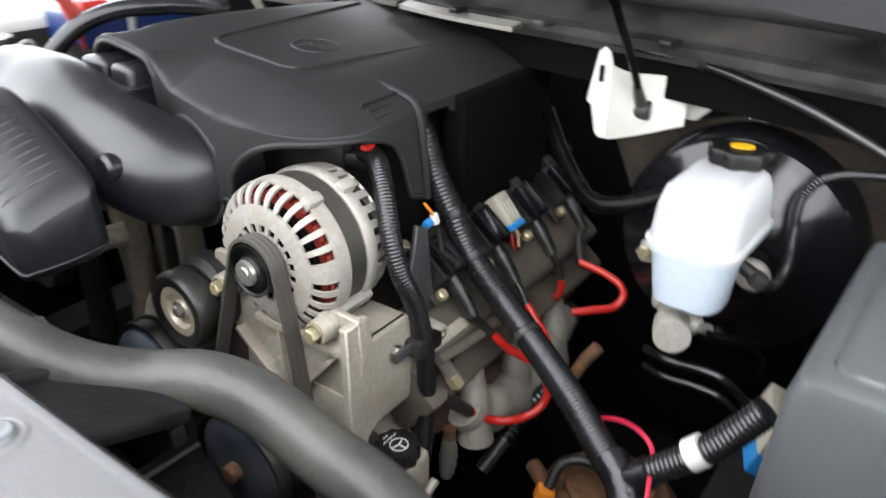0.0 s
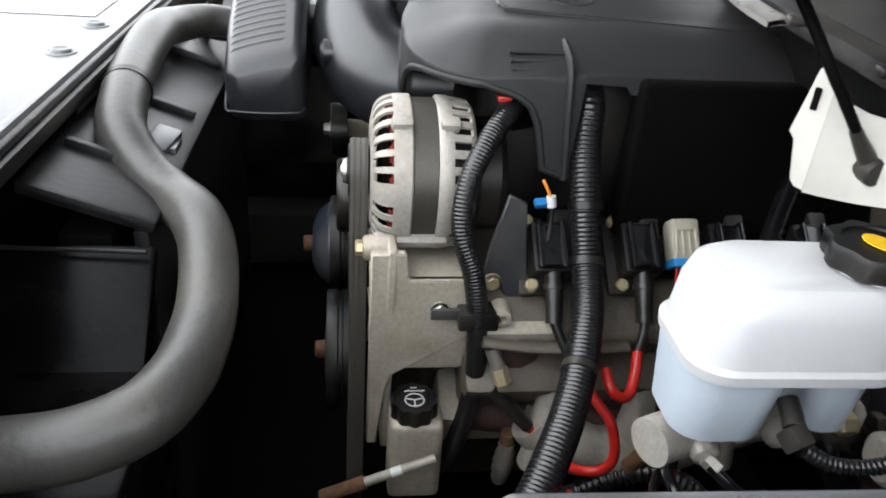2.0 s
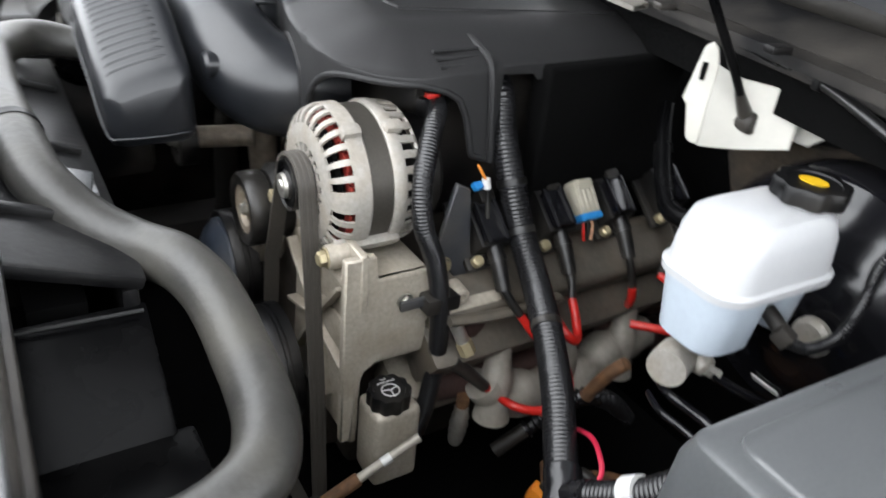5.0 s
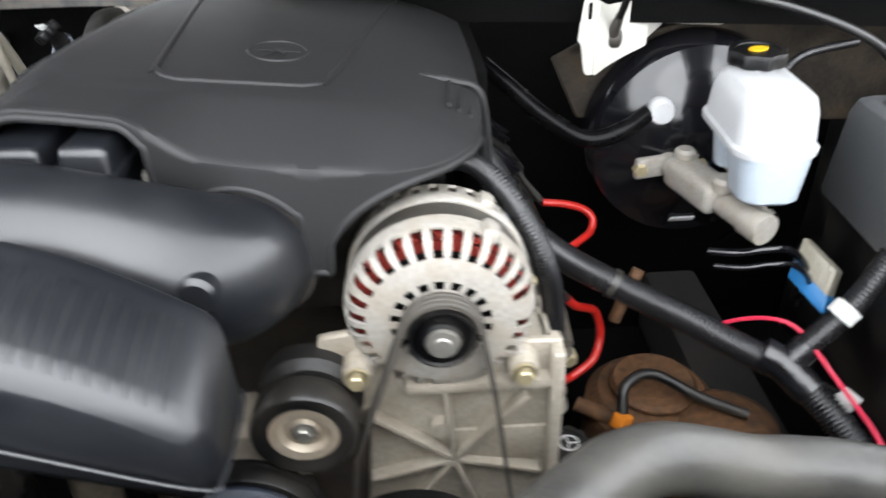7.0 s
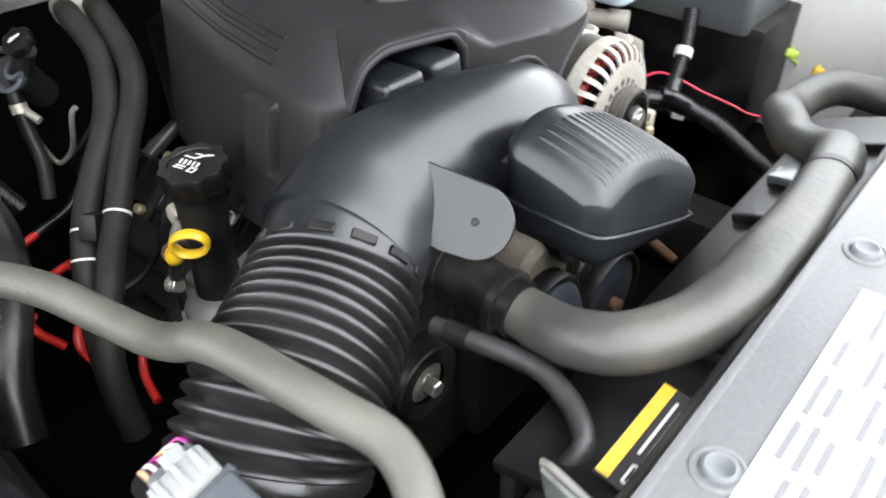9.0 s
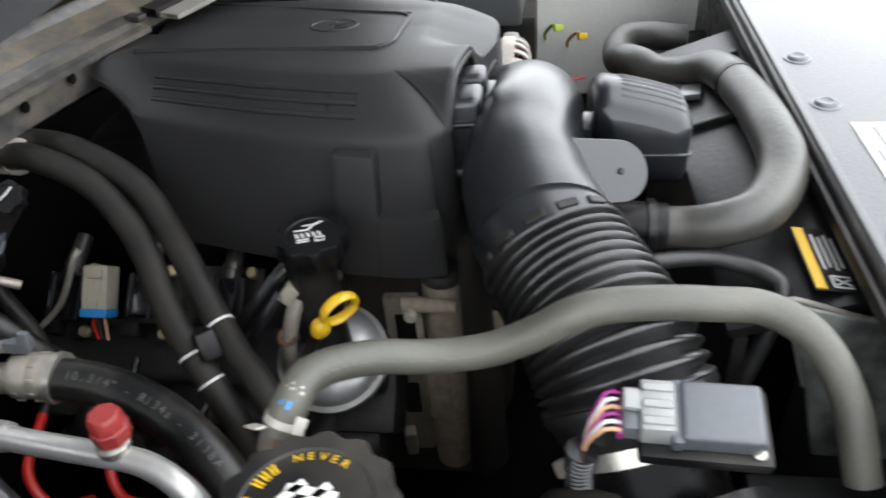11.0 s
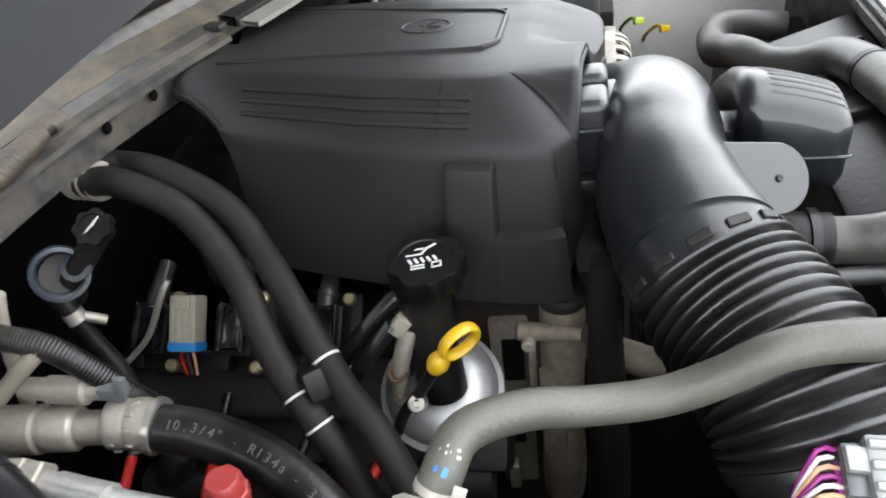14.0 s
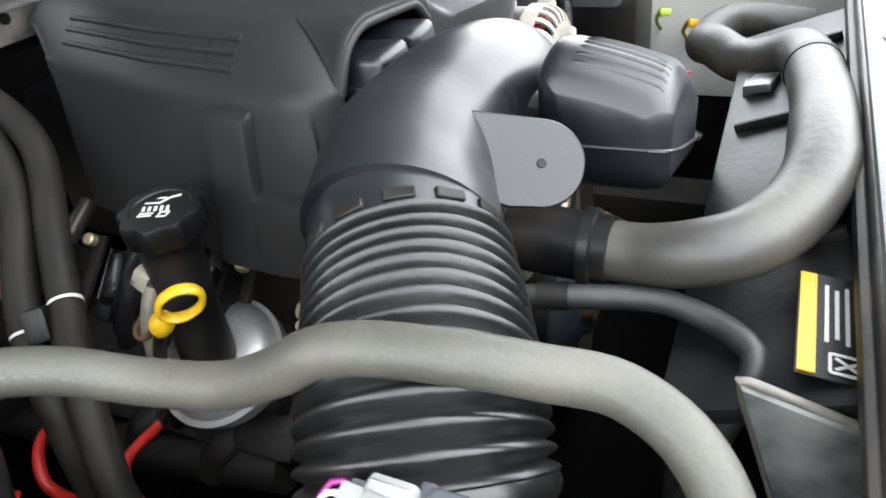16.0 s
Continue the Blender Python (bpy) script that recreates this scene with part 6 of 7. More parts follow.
part("hose_clip", box((0.012, 0.016, 0.018), (0.47, 0.442, 1.133), (0, 0, -12), bevel=0.004), BLACK, cover_hose, "black push-in clip")

# ---- passenger side: filler cap, dipstick, hoses, air-conditioning lines ----
oil = thing("oil_filler", (-0.338, 0.229, 0.86), "black oil filler neck with a ribbed cap", "oil filler")
part("neck", lathe([(0, 0.0), (0, 0.026), (0.06, 0.024), (0.11, 0.026), (0.15, 0.028)], (-0.340, 0.230, 0.870), "z", 24, turn=(-2, 4, 0)), BLACK, oil)
oil_cap = part("cap", ribbed_cap(0.033, 0.024, (-0.331, 0.227, 1.010), 9, 0.0045, (0, -4, 0)), BLACK, oil, "black ribbed filler cap")
SYM = pose(-0.331, 0.227, 1.0336, 0, -4, -78)


def symbol(parent, m, strokes, mat=None, width=0.0022):
    for (x0, y0), (x1, y1) in strokes:
        L = math.hypot(x1 - x0, y1 - y0)
        bm = box((L + width, width, 0.0008), ((x0 + x1) / 2, (y0 + y1) / 2, 0), (0, 0, math.degrees(math.atan2(y1 - y0, x1 - x0))), bevel=0)
        bmesh.ops.transform(bm, matrix=m, verts=bm.verts)
        part("print_stroke", bm, mat or WHITE, parent, "white printed symbol", smooth=False)


SYM = SYM @ Matrix.Diagonal((0.96, 0.96, 1, 1))
symbol(oil_cap, SYM, [((-0.016, 0.014), (-0.002, 0.014)), ((-0.018, 0.006), (-0.016, 0.014)), ((-0.018, 0.006), (-0.004, 0.006)), ((-0.004, 0.006), (0.002, 0.014)), ((0.002, 0.014), (0.010, 0.018)), ((-0.022, 0.012), (-0.018, 0.008))])
for k in range(5):
    symbol(oil_cap, SYM, [((-0.016 + 0.006 * k, -0.001), (-0.014 + 0.006 * k, -0.006))], width=0.0026)
symbol(oil_cap, SYM, [((-0.014, -0.011), (-0.002, -0.011)), ((-0.014, -0.015), (-0.002, -0.015)), ((0.006, -0.010), (0.014, -0.010)), ((0.006, -0.017), (0.014, -0.017)), ((0.006, -0.010), (0.006, -0.017)), ((0.014, -0.010), (0.014, -0.017))], width=0.0016)
PSM = pose(0.292, 0.075, 0.7275, 0, 0, 90)
ps_cap = [o for o in ps.children if o.name.startswith("cap")][0]
ring = [(0.011 * math.cos(radians(30 * k)), -0.003 + 0.011 * math.sin(radians(30 * k))) for k in range(13)]
symbol(ps_cap, PSM, list(zip(ring, ring[1:])) + [((0, -0.003), (-0.010, 0.000)), ((0, -0.003), (0.010, 0.000)), ((0, -0.003), (0, -0.013))], width=0.0014)
for k in range(4):
    symbol(ps_cap, PSM, [((-0.010 + 0.006 * k, 0.012), (-0.006 + 0.006 * k, 0.013))], width=0.0014)
symbol(ps_cap, PSM, [((-0.003, 0.018), (0.003, 0.018)), ((-0.003, 0.022), (0.003, 0.022)), ((-0.003, 0.018), (-0.003, 0.022)), ((0.003, 0.018), (0.003, 0.022))], width=0.001)

dip = thing("oil_dipstick", (-0.36, 0.24, 0.80), "yellow ring-handled oil dipstick", "dipstick")
bm = bmesh.new()
ring_y, ring_z = Vector((0.55, -0.75, 0.36)).normalized(), Vector((-0.75, -0.61, -0.20))
ring_z = (ring_z - ring_y * ring_z.dot(ring_y)).normalized()
RM = Matrix.Translation((-0.374, 0.197, 0.970)) @ Matrix((ring_y.cross(ring_z), ring_y, ring_z)).transposed().to_4x4()
rows = []
for k in range(32):
    a = 2 * math.pi * k / 32
    c = Vector((0.0150 * math.cos(a), 0.0190 * math.sin(a), 0))
    o = Vector((math.cos(a), math.sin(a), 0))
    rows.append([RM @ (c + o * (0.0030 * math.cos(t)) + Vector((0, 0, 0.0062 * math.sin(t)))) for t in (2 * math.pi * j / 10 for j in range(10))])
grid_faces(bm, rows, closed_u=True, closed_v=True)
part("ring_handle", bm, YELLOW, dip, "yellow plastic ring")
part("stem", tube([(-0.3825, 0.2105, 0.9610), (-0.3828, 0.2165, 0.9525), (-0.3830, 0.2220, 0.9430)], lambda s: 0.0060 + 0.0035 * math.sin(3.1 * s) + 0.002 * s, 16, 0.002), YELLOW, dip, "yellow plug")
part("guide_tube", tube([(-0.3822, 0.223, 0.941), (-0.380, 0.240, 0.91), (-0.368, 0.272, 0.85), (-0.36, 0.29, 0.78)], 0.0062, 12, 0.01), BLACK, dip, "black guide tube")
timing = thing("front_cover_plate", (-0.35, 0.21, 0.76), "bright alloy cover plate below the oil filler", "cover plate")
part("plate", lathe([(-0.010, 0.0), (-0.009, 0.030), (-0.004, 0.050), (0.006, 0.060), (0.03, 0.064)], (-0.330, 0.236, 0.862), "z", 44, turn=(0, 152, 0)), SILVER, timing)
part("rim", lathe([(0.006, 0.0), (0.010, 0.0665), (0.015, 0.0665), (0.018, 0.065)], (-0.330, 0.236, 0.860), "z", 44, turn=(0, 152, 0)), PIPE, timing, "raised rim")
bolt(timing, (-0.345, 0.272, 0.862), "z", 0.009, 0.010, STEEL, turn=(0, -28, 0))
part("socket_bolt", lathe([(-0.012, 0.0), (-0.012, 0.0088), (0.003, 0.0088), (0.004, 0.0078), (0.004, 0.0044), (0.000, 0.0040), (0.000, 0.0)], (-0.385, 0.245, 0.897), "z", 20, turn=(0, -50, 0)), STEEL, timing, "bright socket-head bolt")
part("bolt_hole", lathe([(-0.010, 0.0105), (0.003, 0.0100), (0.004, 0.0090), (0.003, 0.0060), (-0.004, 0.0055), (-0.004, 0.0)], (-0.368, 0.264, 0.921), "z", 24, turn=(0, -50, 0)), RUST, timing, "rusty bolt seat")
part("plate_ear", tube([(-0.350, 0.250, 0.962), (-0.358, 0.256, 0.944), (-0.364, 0.263, 0.918), (-0.366, 0.268, 0.890)], 0.0100, 16, 0.006, flat=0.7), DIRTYPIPE, timing, "bright machined ear")

heat = thing("heater_hose", (-0.40, 0.40, 0.80), "dark grey rubber heater hose with white stripes", "hose", "heater hoses")
part("hose", tube([(-0.260, 0.600, 1.078), (-0.278, 0.545, 1.089), (-0.283, 0.489, 1.063), (-0.305, 0.446, 1.028), (-0.339, 0.411, 0.997), (-0.368, 0.391, 0.975), (-0.404, 0.360, 0.948), (-0.434, 0.325, 0.918), (-0.453, 0.299, 0.883), (-0.469, 0.277, 0.830), (-0.479, 0.259, 0.761)], 0.0152, 18, 0.008), GREYRUB, heat)
for a, b in (((-0.4165, 0.346, 0.9382), (-0.4180, 0.3445, 0.9367)), ((-0.4335, 0.3255, 0.9187), (-0.4347, 0.3240, 0.9170))):
    part("stripe", tube([a, (Vector(a) + Vector(b)) / 2, b], 0.0153, 18, 0.002), WHITE, heat, "white painted stripe")
part("clamp", tube([(-0.2500, 0.614, 1.0765), (-0.2560, 0.596, 1.079), (-0.2625, 0.576, 1.0815)], 0.0198, 20, ribs=(0.013, 0.0026)), SHIELD, heat, "steel clamp")
part("nipple", tube([(-0.235, 0.66, 1.07), (-0.245, 0.63, 1.075), (-0.255, 0.60, 1.078)], 0.012, 14, 0.01), PIPE, heat, "pale pipe end")
heat2 = thing("heater_hose", (-0.36, 0.40, 0.80), "dark grey rubber heater hose with one white stripe", "hose", "heater hoses")
part("hose", tube([(-0.226, 0.593, 1.082), (-0.248, 0.522, 1.085), (-0.261, 0.464, 1.063), (-0.275, 0.430, 1.041), (-0.299, 0.404, 1.018), (-0.328, 0.377, 1.001), (-0.357, 0.351, 0.978), (-0.385, 0.325, 0.953), (-0.413, 0.298, 0.934), (-0.434, 0.273, 0.921), (-0.455, 0.252, 0.900), (-0.482, 0.223, 0.850), (-0.490, 0.200, 0.780)], 0.0150, 18, 0.008), GREYRUB, heat2)
part("stripe", tube([(-0.3838, 0.3262, 0.9541), (-0.385, 0.325, 0.953), (-0.3862, 0.3238, 0.9521)], 0.0153, 18, 0.002), WHITE, heat2, "white painted stripe")
part("spacer_clip", box((0.05, 0.02, 0.03), (-0.405, 0.335, 0.945), (0, 30, 40), bevel=0.004), BLACK, heat2, "black hose clip")

def letters(parent, text, m, size, mat, label="printed letters"):
    """Flat raised letters in the built-in font, centred on the pose m."""
    data = bpy.data.curves.new("letters", "FONT")
    data.body, data.size, data.align_x, data.align_y, data.extrude = text, size, "CENTER", "CENTER", 0.0002
    carrier = bpy.data.objects.new("letters", data)
    me = bpy.data.meshes.new_from_object(carrier)
    bm = bmesh.new()
    bm.from_mesh(me)
    bpy.data.objects.remove(carrier)
    bpy.data.meshes.remove(me)
    bmesh.ops.transform(bm, matrix=m, verts=bm.verts)
    return part("print", bm, mat, parent, label, smooth=False)


def print_along(parent, points, radius, text, first, pitch, size, facing, mat):
    """Letters one after another along a hose, on the side that faces the given way."""
    way = spline(points, 0.001)
    for k, c in enumerate(text):
        i = int((first + pitch * k) / 0.001)
        if c == " " or i + 2 >= len(way):
            continue
        q = way[i][1]
        ahead = (way[i + 2][1] - way[i - 2][1]).normalized()
        out = (facing - ahead * facing.dot(ahead)).normalized()
        up = out.cross(ahead)
        m = Matrix((ahead, up, out)).transposed().to_4x4()
        letters(parent, c, Matrix.Translation(q + out * (radius + 0.0003)) @ m, size, mat)


ac = thing("air_conditioning_hose", (-0.50, 0.40, 0.85), "thick black air-conditioning hose with crimped silver fitting", "hose")
part("hose", tube([(-0.482, 0.452, 0.968), (-0.484, 0.40, 0.962), (-0.500, 0.34, 0.95), (-0.530, 0.285, 0.93), (-0.56, 0.245, 0.90), (-0.58, 0.21, 0.85)], 0.0205, 22, 0.008), RUBBER, ac)
PRINT = material("worn_grey_print", (0.065, 0.065, 0.063), 0.6, grain=300, vary=0.3)
print_along(ac, [(-0.482, 0.452, 0.968), (-0.484, 0.40, 0.962), (-0.500, 0.34, 0.95), (-0.530, 0.285, 0.93), (-0.56, 0.245, 0.90)], 0.0205, '10.3/4" - R134a - 3118A', 0.026, 0.0078, 0.0115, Vector((-0.45, -0.35, 0.80)), PRINT)
part("crimp", tube([(-0.484, 0.486, 0.972), (-0.482, 0.468, 0.971), (-0.481, 0.449, 0.968)], lambda s: 0.0213 + 0.0018 * abs(math.sin(s * 6.28)) ** 0.5, 24, 0.0012), DIRTYPIPE, ac, "two-bulge crimp sleeve")
part("crimp_ring", tube([(-0.481, 0.449, 0.968), (-0.481, 0.446, 0.9675), (-0.481, 0.443, 0.967)], 0.0250, 22, 0.002), STEEL, ac, "bright crimp ring")
for k in range(10):
    a = radians(36 * k)
    for y in (0.477, 0.459):
        part("crimp_dimple", box((0.0035, 0.007, 0.0020), (-0.483 + 0.0228 * math.cos(a), y, 0.970 + 0.0228 * math.sin(a)), (0, 90 - math.degrees(a), 0), bevel=0.0006, segs=1), DIRTYPIPE, ac)
part("fitting", lathe([(0.0, 0.0), (0.0, 0.0150), (0.030, 0.0150), (0.032, 0.0185), (0.034, 0.0200), (0.058, 0.0200), (0.060, 0.0180), (0.065, 0.0180), (0.067, 0.0218), (0.106, 0.0218), (0.110, 0.0195), (0.116, 0.0)], (-0.486, 0.484, 0.970), "y", 28, turn=(0, 0, 5)), DIRTYPIPE, ac, "dull silver stepped fitting")
part("manifold_block", box((0.050, 0.060, 0.075), (-0.500, 0.622, 0.965), (0, 0, 8), bevel=0.010, segs=3), DIRTYPIPE, ac, "dull silver manifold block")
port = part("service_port", lathe([(0.0, 0.0), (0.0, 0.008), (0.012, 0.008), (0.014, 0.0125), (0.050, 0.0125), (0.052, 0.010), (0.075, 0.010)], (-0.476, 0.486, 1.004), "y", 20), DIRTYPIPE, ac, "small upper fitting")
part("port_plug", box((0.014, 0.024, 0.014), (-0.475, 0.476, 1.004), (10, 0, 8), bevel=0.003), GREYPL, port, "grey sensor plug")
part("plug_tab", box((0.007, 0.010, 0.020), (-0.477, 0.466, 1.010), (10, 10, 8), bevel=0.002), GREYPL, port, "grey plug tab")
line = thing("air_conditioning_line", (-0.57, 0.38, 0.90), "bright silver air-conditioning line with red service cap", "pipe")
part("pipe", tube([(-0.545, 0.60, 0.985), (-0.558, 0.50, 0.99), (-0.572, 0.42, 0.992), (-0.580, 0.35, 0.992), (-0.586, 0.30, 0.990), (-0.600, 0.262, 0.975), (-0.612, 0.245, 0.94), (-0.62, 0.24, 0.86)], 0.0105, 18, 0.008), PIPE, line)
part("collar", tube([(-0.5615, 0.480, 0.9905), (-0.566, 0.455, 0.991), (-0.570, 0.43, 0.992)], 0.0128, 18, 0.006), PIPE, line)
for y0, r in ((0.512, 0.0165), (0.492, 0.0190)):
    part("hex_nut", lathe(disc_profile(r, 0, 0.018, 0.002), (-0.557 - 0.25 * (0.5 - y0), y0, 0.990), "y", 6, turn=(0, 0, 8)), DIRTYPIPE, line, "dull hexagon nut")
part("port_base", lathe([(0, 0.0), (0, 0.010), (0.006, 0.013), (0.012, 0.013), (0.014, 0.010), (0.03, 0.010)], (-0.5805, 0.325, 0.995), "z", 18), STEEL, line, "service port")
part("service_cap", lathe([(0, 0.0), (0, 0.0146), (0.0115, 0.0150), (0.0125, 0.0138), (0.0235, 0.0132), (0.0262, 0.0112), (0.0262, 0.0)], (-0.5780, 0.323, 1.013), "z", 8), REDCAP, line, "dark red service cap")
trans = thing("transmission_dipstick", (-0.34, 0.56, 0.95), "black dipstick cap beside a grey filler ring", "dipstick")
part("ring", lathe([(0.0, 0.0205), (-0.004, 0.023), (-0.003, 0.027), (0.004, 0.028), (0.010, 0.027), (0.010, 0.0205), (0.0, 0.0205)], (-0.364, 0.580, 1.040), "z", 32, turn=(0, 112, 40)), NAVY, trans, "blue-grey filler ring")
part("tube", tube([(-0.352, 0.590, 1.030), (-0.335, 0.610, 1.010), (-0.31, 0.640, 0.97)], 0.021, 18, 0.01), BLACK, trans, "black filler tube")
tcap = part("cap", ribbed_cap(0.0165, 0.012, (-0.346, 0.533, 1.078), 7, 0.003, (10, -35, 0)), BLACK, trans, "black ribbed pull cap")
symbol(tcap, pose(-0.3535, 0.5315, 1.0888, 10, -35, -90), [((-0.009, -0.004), (-0.009, 0.004)), ((-0.004, -0.004), (-0.004, 0.004)), ((-0.009, 0.004), (-0.004, 0.004)), ((-0.009, -0.004), (-0.004, -0.004)), ((-0.001, -0.006), (0.003, 0.006)), ((0.006, -0.005), (0.006, 0.005)), ((0.010, -0.005), (0.010, 0.005)), ((0.006, 0.0), (0.010, 0.0))], width=0.002)
part("stem", tube([(-0.342, 0.540, 1.070), (-0.345, 0.562, 1.045), (-0.350, 0.585, 1.02)], 0.012, 14, 0.008), BLACK, trans)
part("loop", lathe([(0.0, 0.010), (-0.003, 0.013), (0.0, 0.0155), (0.004, 0.0155), (0.004, 0.010)], (-0.352, 0.568, 1.040), "z", 24, turn=(0, -40, 10)), NAVY, trans, "grey pull loop")
CREAMPIPE = material("cream_coated_pipe", (0.26, 0.24, 0.195), 0.4, 0.1, grain=120, stain=16, vary=0.12, dust=0.25, dust_col=(0.2, 0.15, 0.09))
for pts, r in (([(-0.440, 0.535, 1.165), (-0.448, 0.545, 1.135), (-0.450, 0.590, 1.064), (-0.450, 0.625, 0.995), (-0.452, 0.650, 0.93)], 0.0078), ([(-0.470, 0.520, 1.052), (-0.478, 0.535, 1.042), (-0.482, 0.570, 1.012), (-0.484, 0.600, 0.985), (-0.49, 0.630, 0.955)], 0.0078), ([(-0.446, 0.566, 1.085), (-0.449, 0.576, 1.055), (-0.451, 0.592, 0.993), (-0.453, 0.605, 0.93)], 0.0065)):
    p = thing("coolant_pipe", pts[-1], "pale rigid pipe near the firewall", "pipe", "pipes near the firewall")
    part("pipe", tube(pts, r, 14, 0.01), CREAMPIPE, p)
rear_loom = thing("wiring_loom", (-0.42, 0.56, 0.90), "black corrugated wiring loom beside the heater hoses", "wiring loom")
part("sleeve", tube([(-0.50, 0.690, 1.030), (-0.482, 0.630, 1.056), (-0.472, 0.575, 1.060), (-0.470, 0.525, 1.050), (-0.468, 0.495, 1.022), (-0.462, 0.475, 0.985), (-0.44, 0.46, 0.93)], 0.0112, 14, ribs=(0.0030, 0.0004)), RUBBER, rear_loom, sharp=80)
big = thing("wiring_loom", (-0.66, 0.40, 1.0), "thick glossy black taped harness", "wiring loom")
part("sleeve", tube([(-0.56, 0.58, 1.075), (-0.602, 0.49, 1.09), (-0.632, 0.43, 1.092), (-0.662, 0.375, 1.085), (-0.69, 0.32, 1.06), (-0.72, 0.26, 1.0)], 0.017, 18, 0.008), LOOM, big)
DUSTYLOOM = material("brown_dusty_loom", (0.040, 0.032, 0.022), 0.6, grain=140, stain=24, vary=0.4, dust=0.5, dust_col=(0.06, 0.045, 0.028))
cowl_loom = thing("wiring_loom", (-0.3, 0.58, 1.08), "black corrugated loom along the cowl", "wiring loom")
part("sleeve", tube([(-0.62, 0.582, 1.140), (-0.45, 0.583, 1.150), (-0.36, 0.580, 1.156), (-0.30, 0.580, 1.160), (-0.265, 0.586, 1.154)], 0.0105, 14, ribs=(0.0052, 0.0016)), DUSTYLOOM, cowl_loom, sharp=80)
for pts in ([(-0.325, 0.235, 1.010), (-0.335, 0.257, 0.993), (-0.335, 0.294, 0.952), (-0.335, 0.328, 0.908), (-0.33, 0.35, 0.87)], [(-0.350, 0.262, 0.970), (-0.350, 0.285, 0.940), (-0.350, 0.306, 0.910), (-0.345, 0.33, 0.87)]):
    w = thing("short_loom", pts[-1], "short black corrugated loom", "wiring loom", "short looms by the oil filler")
    part("sleeve", tube(pts, 0.0085, 14, ribs=(0.0036, 0.0010)), LOOM, w, sharp=80)
part("tape_wrap", tube([(-0.612, 0.470, 1.0905), (-0.622, 0.450, 1.0915), (-0.632, 0.430, 1.092)], 0.0178, 18, 0.006), TAPE, big, "wound tape")
part("tape_wrap", tube([(-0.472, 0.580, 1.0602), (-0.4715, 0.570, 1.0600), (-0.4712, 0.560, 1.0585)], 0.0122, 14, 0.006), TAPE, rear_loom, "wound tape")
part("clip", box((0.014, 0.026, 0.010), (-0.42, 0.582, 1.164), (0, 0, -4), bevel=0.003), BLACK, cowl_loom, "black loom clip")
tag = thing("white_tag", (-0.352, 0.262, 0.93), "small cream plastic tag on a loom", "tag")
part("tag", box((0.013, 0.016, 0.024), (-0.352, 0.257, 0.969), (38, 0, 0), bevel=0.003), CREAM, tag)
grey_loop = thing("grey_wire", (-0.33, 0.55, 0.90), "looped grey wire by the coils", "wire")
part("wire", tube([(-0.325, 0.500, 1.000), (-0.330, 0.509, 0.988), (-0.330, 0.545, 0.931), (-0.335, 0.572, 0.903), (-0.342, 0.590, 0.893), (-0.350, 0.596, 0.918), (-0.356, 0.597, 0.955), (-0.358, 0.596, 0.978)], 0.0034, 10, 0.006), DIRTYPIPE, grey_loop)
strap = thing("grey_tube", (-0.35, 0.61, 0.90), "black tube with a grey strap", "tube")
part("tube", tube([(-0.352, 0.606, 1.020), (-0.358, 0.598, 0.992), (-0.362, 0.584, 0.950), (-0.366, 0.568, 0.912), (-0.38, 0.555, 0.87)], 0.0092, 12, 0.008), BLACK, strap)
part("strap", tube([(-0.3585, 0.5965, 0.987), (-0.3592, 0.5945, 0.981), (-0.360, 0.592, 0.975)], 0.0108, 14, 0.003), DIRTYPIPE, strap, "grey strap")
part("strap_end", tube([(-0.357, 0.590, 0.980), (-0.353, 0.580, 0.974), (-0.349, 0.570, 0.967)], 0.0055, 12, 0.004), DIRTYPIPE, strap, "grey strap end")

# ---- coolant tank, air sensor, air box, battery ----
tank2 = thing("coolant_tank", (-0.68, 0.12, 0.80), "translucent grey coolant tank with a big black cap", "coolant tank")
part("body", stack([(0.80, 0.17, 0.22, 0.03, 0, 0), (0.98, 0.18, 0.23, 0.04, 0, 0), (1.01, 0.15, 0.20, 0.05, 0, 0)], pose(-0.70, 0.11, 0)), DUCT, tank2)
part("neck", lathe(disc_profile(0.036, 0, 0.05, 0.002), (-0.667, 0.130, 0.998), "z", 28), BLACK, tank2)
ccap = part("cap", ribbed_cap(0.054, 0.034, (-0.667, 0.130, 1.041), 14, 0.005), BLACK, tank2, "large black ribbed cap")
CM = pose(-0.667, 0.130, 1.0742, 0, 0, -80)
for k, c in enumerate("NEVER"):
    a = radians(22 - 13 * k)
    letters(ccap, c, pose(-0.667 + 0.036 * math.cos(a), 0.130 + 0.036 * math.sin(a), 1.0752, 0, 0, math.degrees(a) - 90), 0.0082, YELLOW, "yellow printed letters")
for a0 in (125, 200, 275):
    pts = [(0.037 * math.cos(radians(a0 + 10 * k)), 0.037 * math.sin(radians(a0 + 10 * k))) for k in range(7)]
    for k in range(6):
        if k != 3:
            p0, p1 = Vector((*pts[k], 0)), Vector((*pts[k + 1], 0))
            for j in range(2):
                q0 = p0.lerp(p1, 0.15 + 0.42 * j)
                symbol(ccap, CM, [((q0.x * 0.90, q0.y * 0.90), (q0.x * 1.08, q0.y * 1.08))], YELLOW, 0.0013)
symbol(ccap, CM, [((-0.016, -0.012), (0.012, 0.012)), ((-0.010, 0.014), (0.016, 0.006)), ((-0.018, 0.004), (-0.004, 0.016)), ((0.0, -0.016), (0.016, -0.010))], WHITE, 0.006)
SLATE = material("slate_grey_plastic", (0.060, 0.066, 0.074), 0.32, grain=160, stain=20, vary=0.12)
PALEGREY = material("pale_grey_plastic", (0.20, 0.205, 0.20), 0.35, grain=160, vary=0.08)
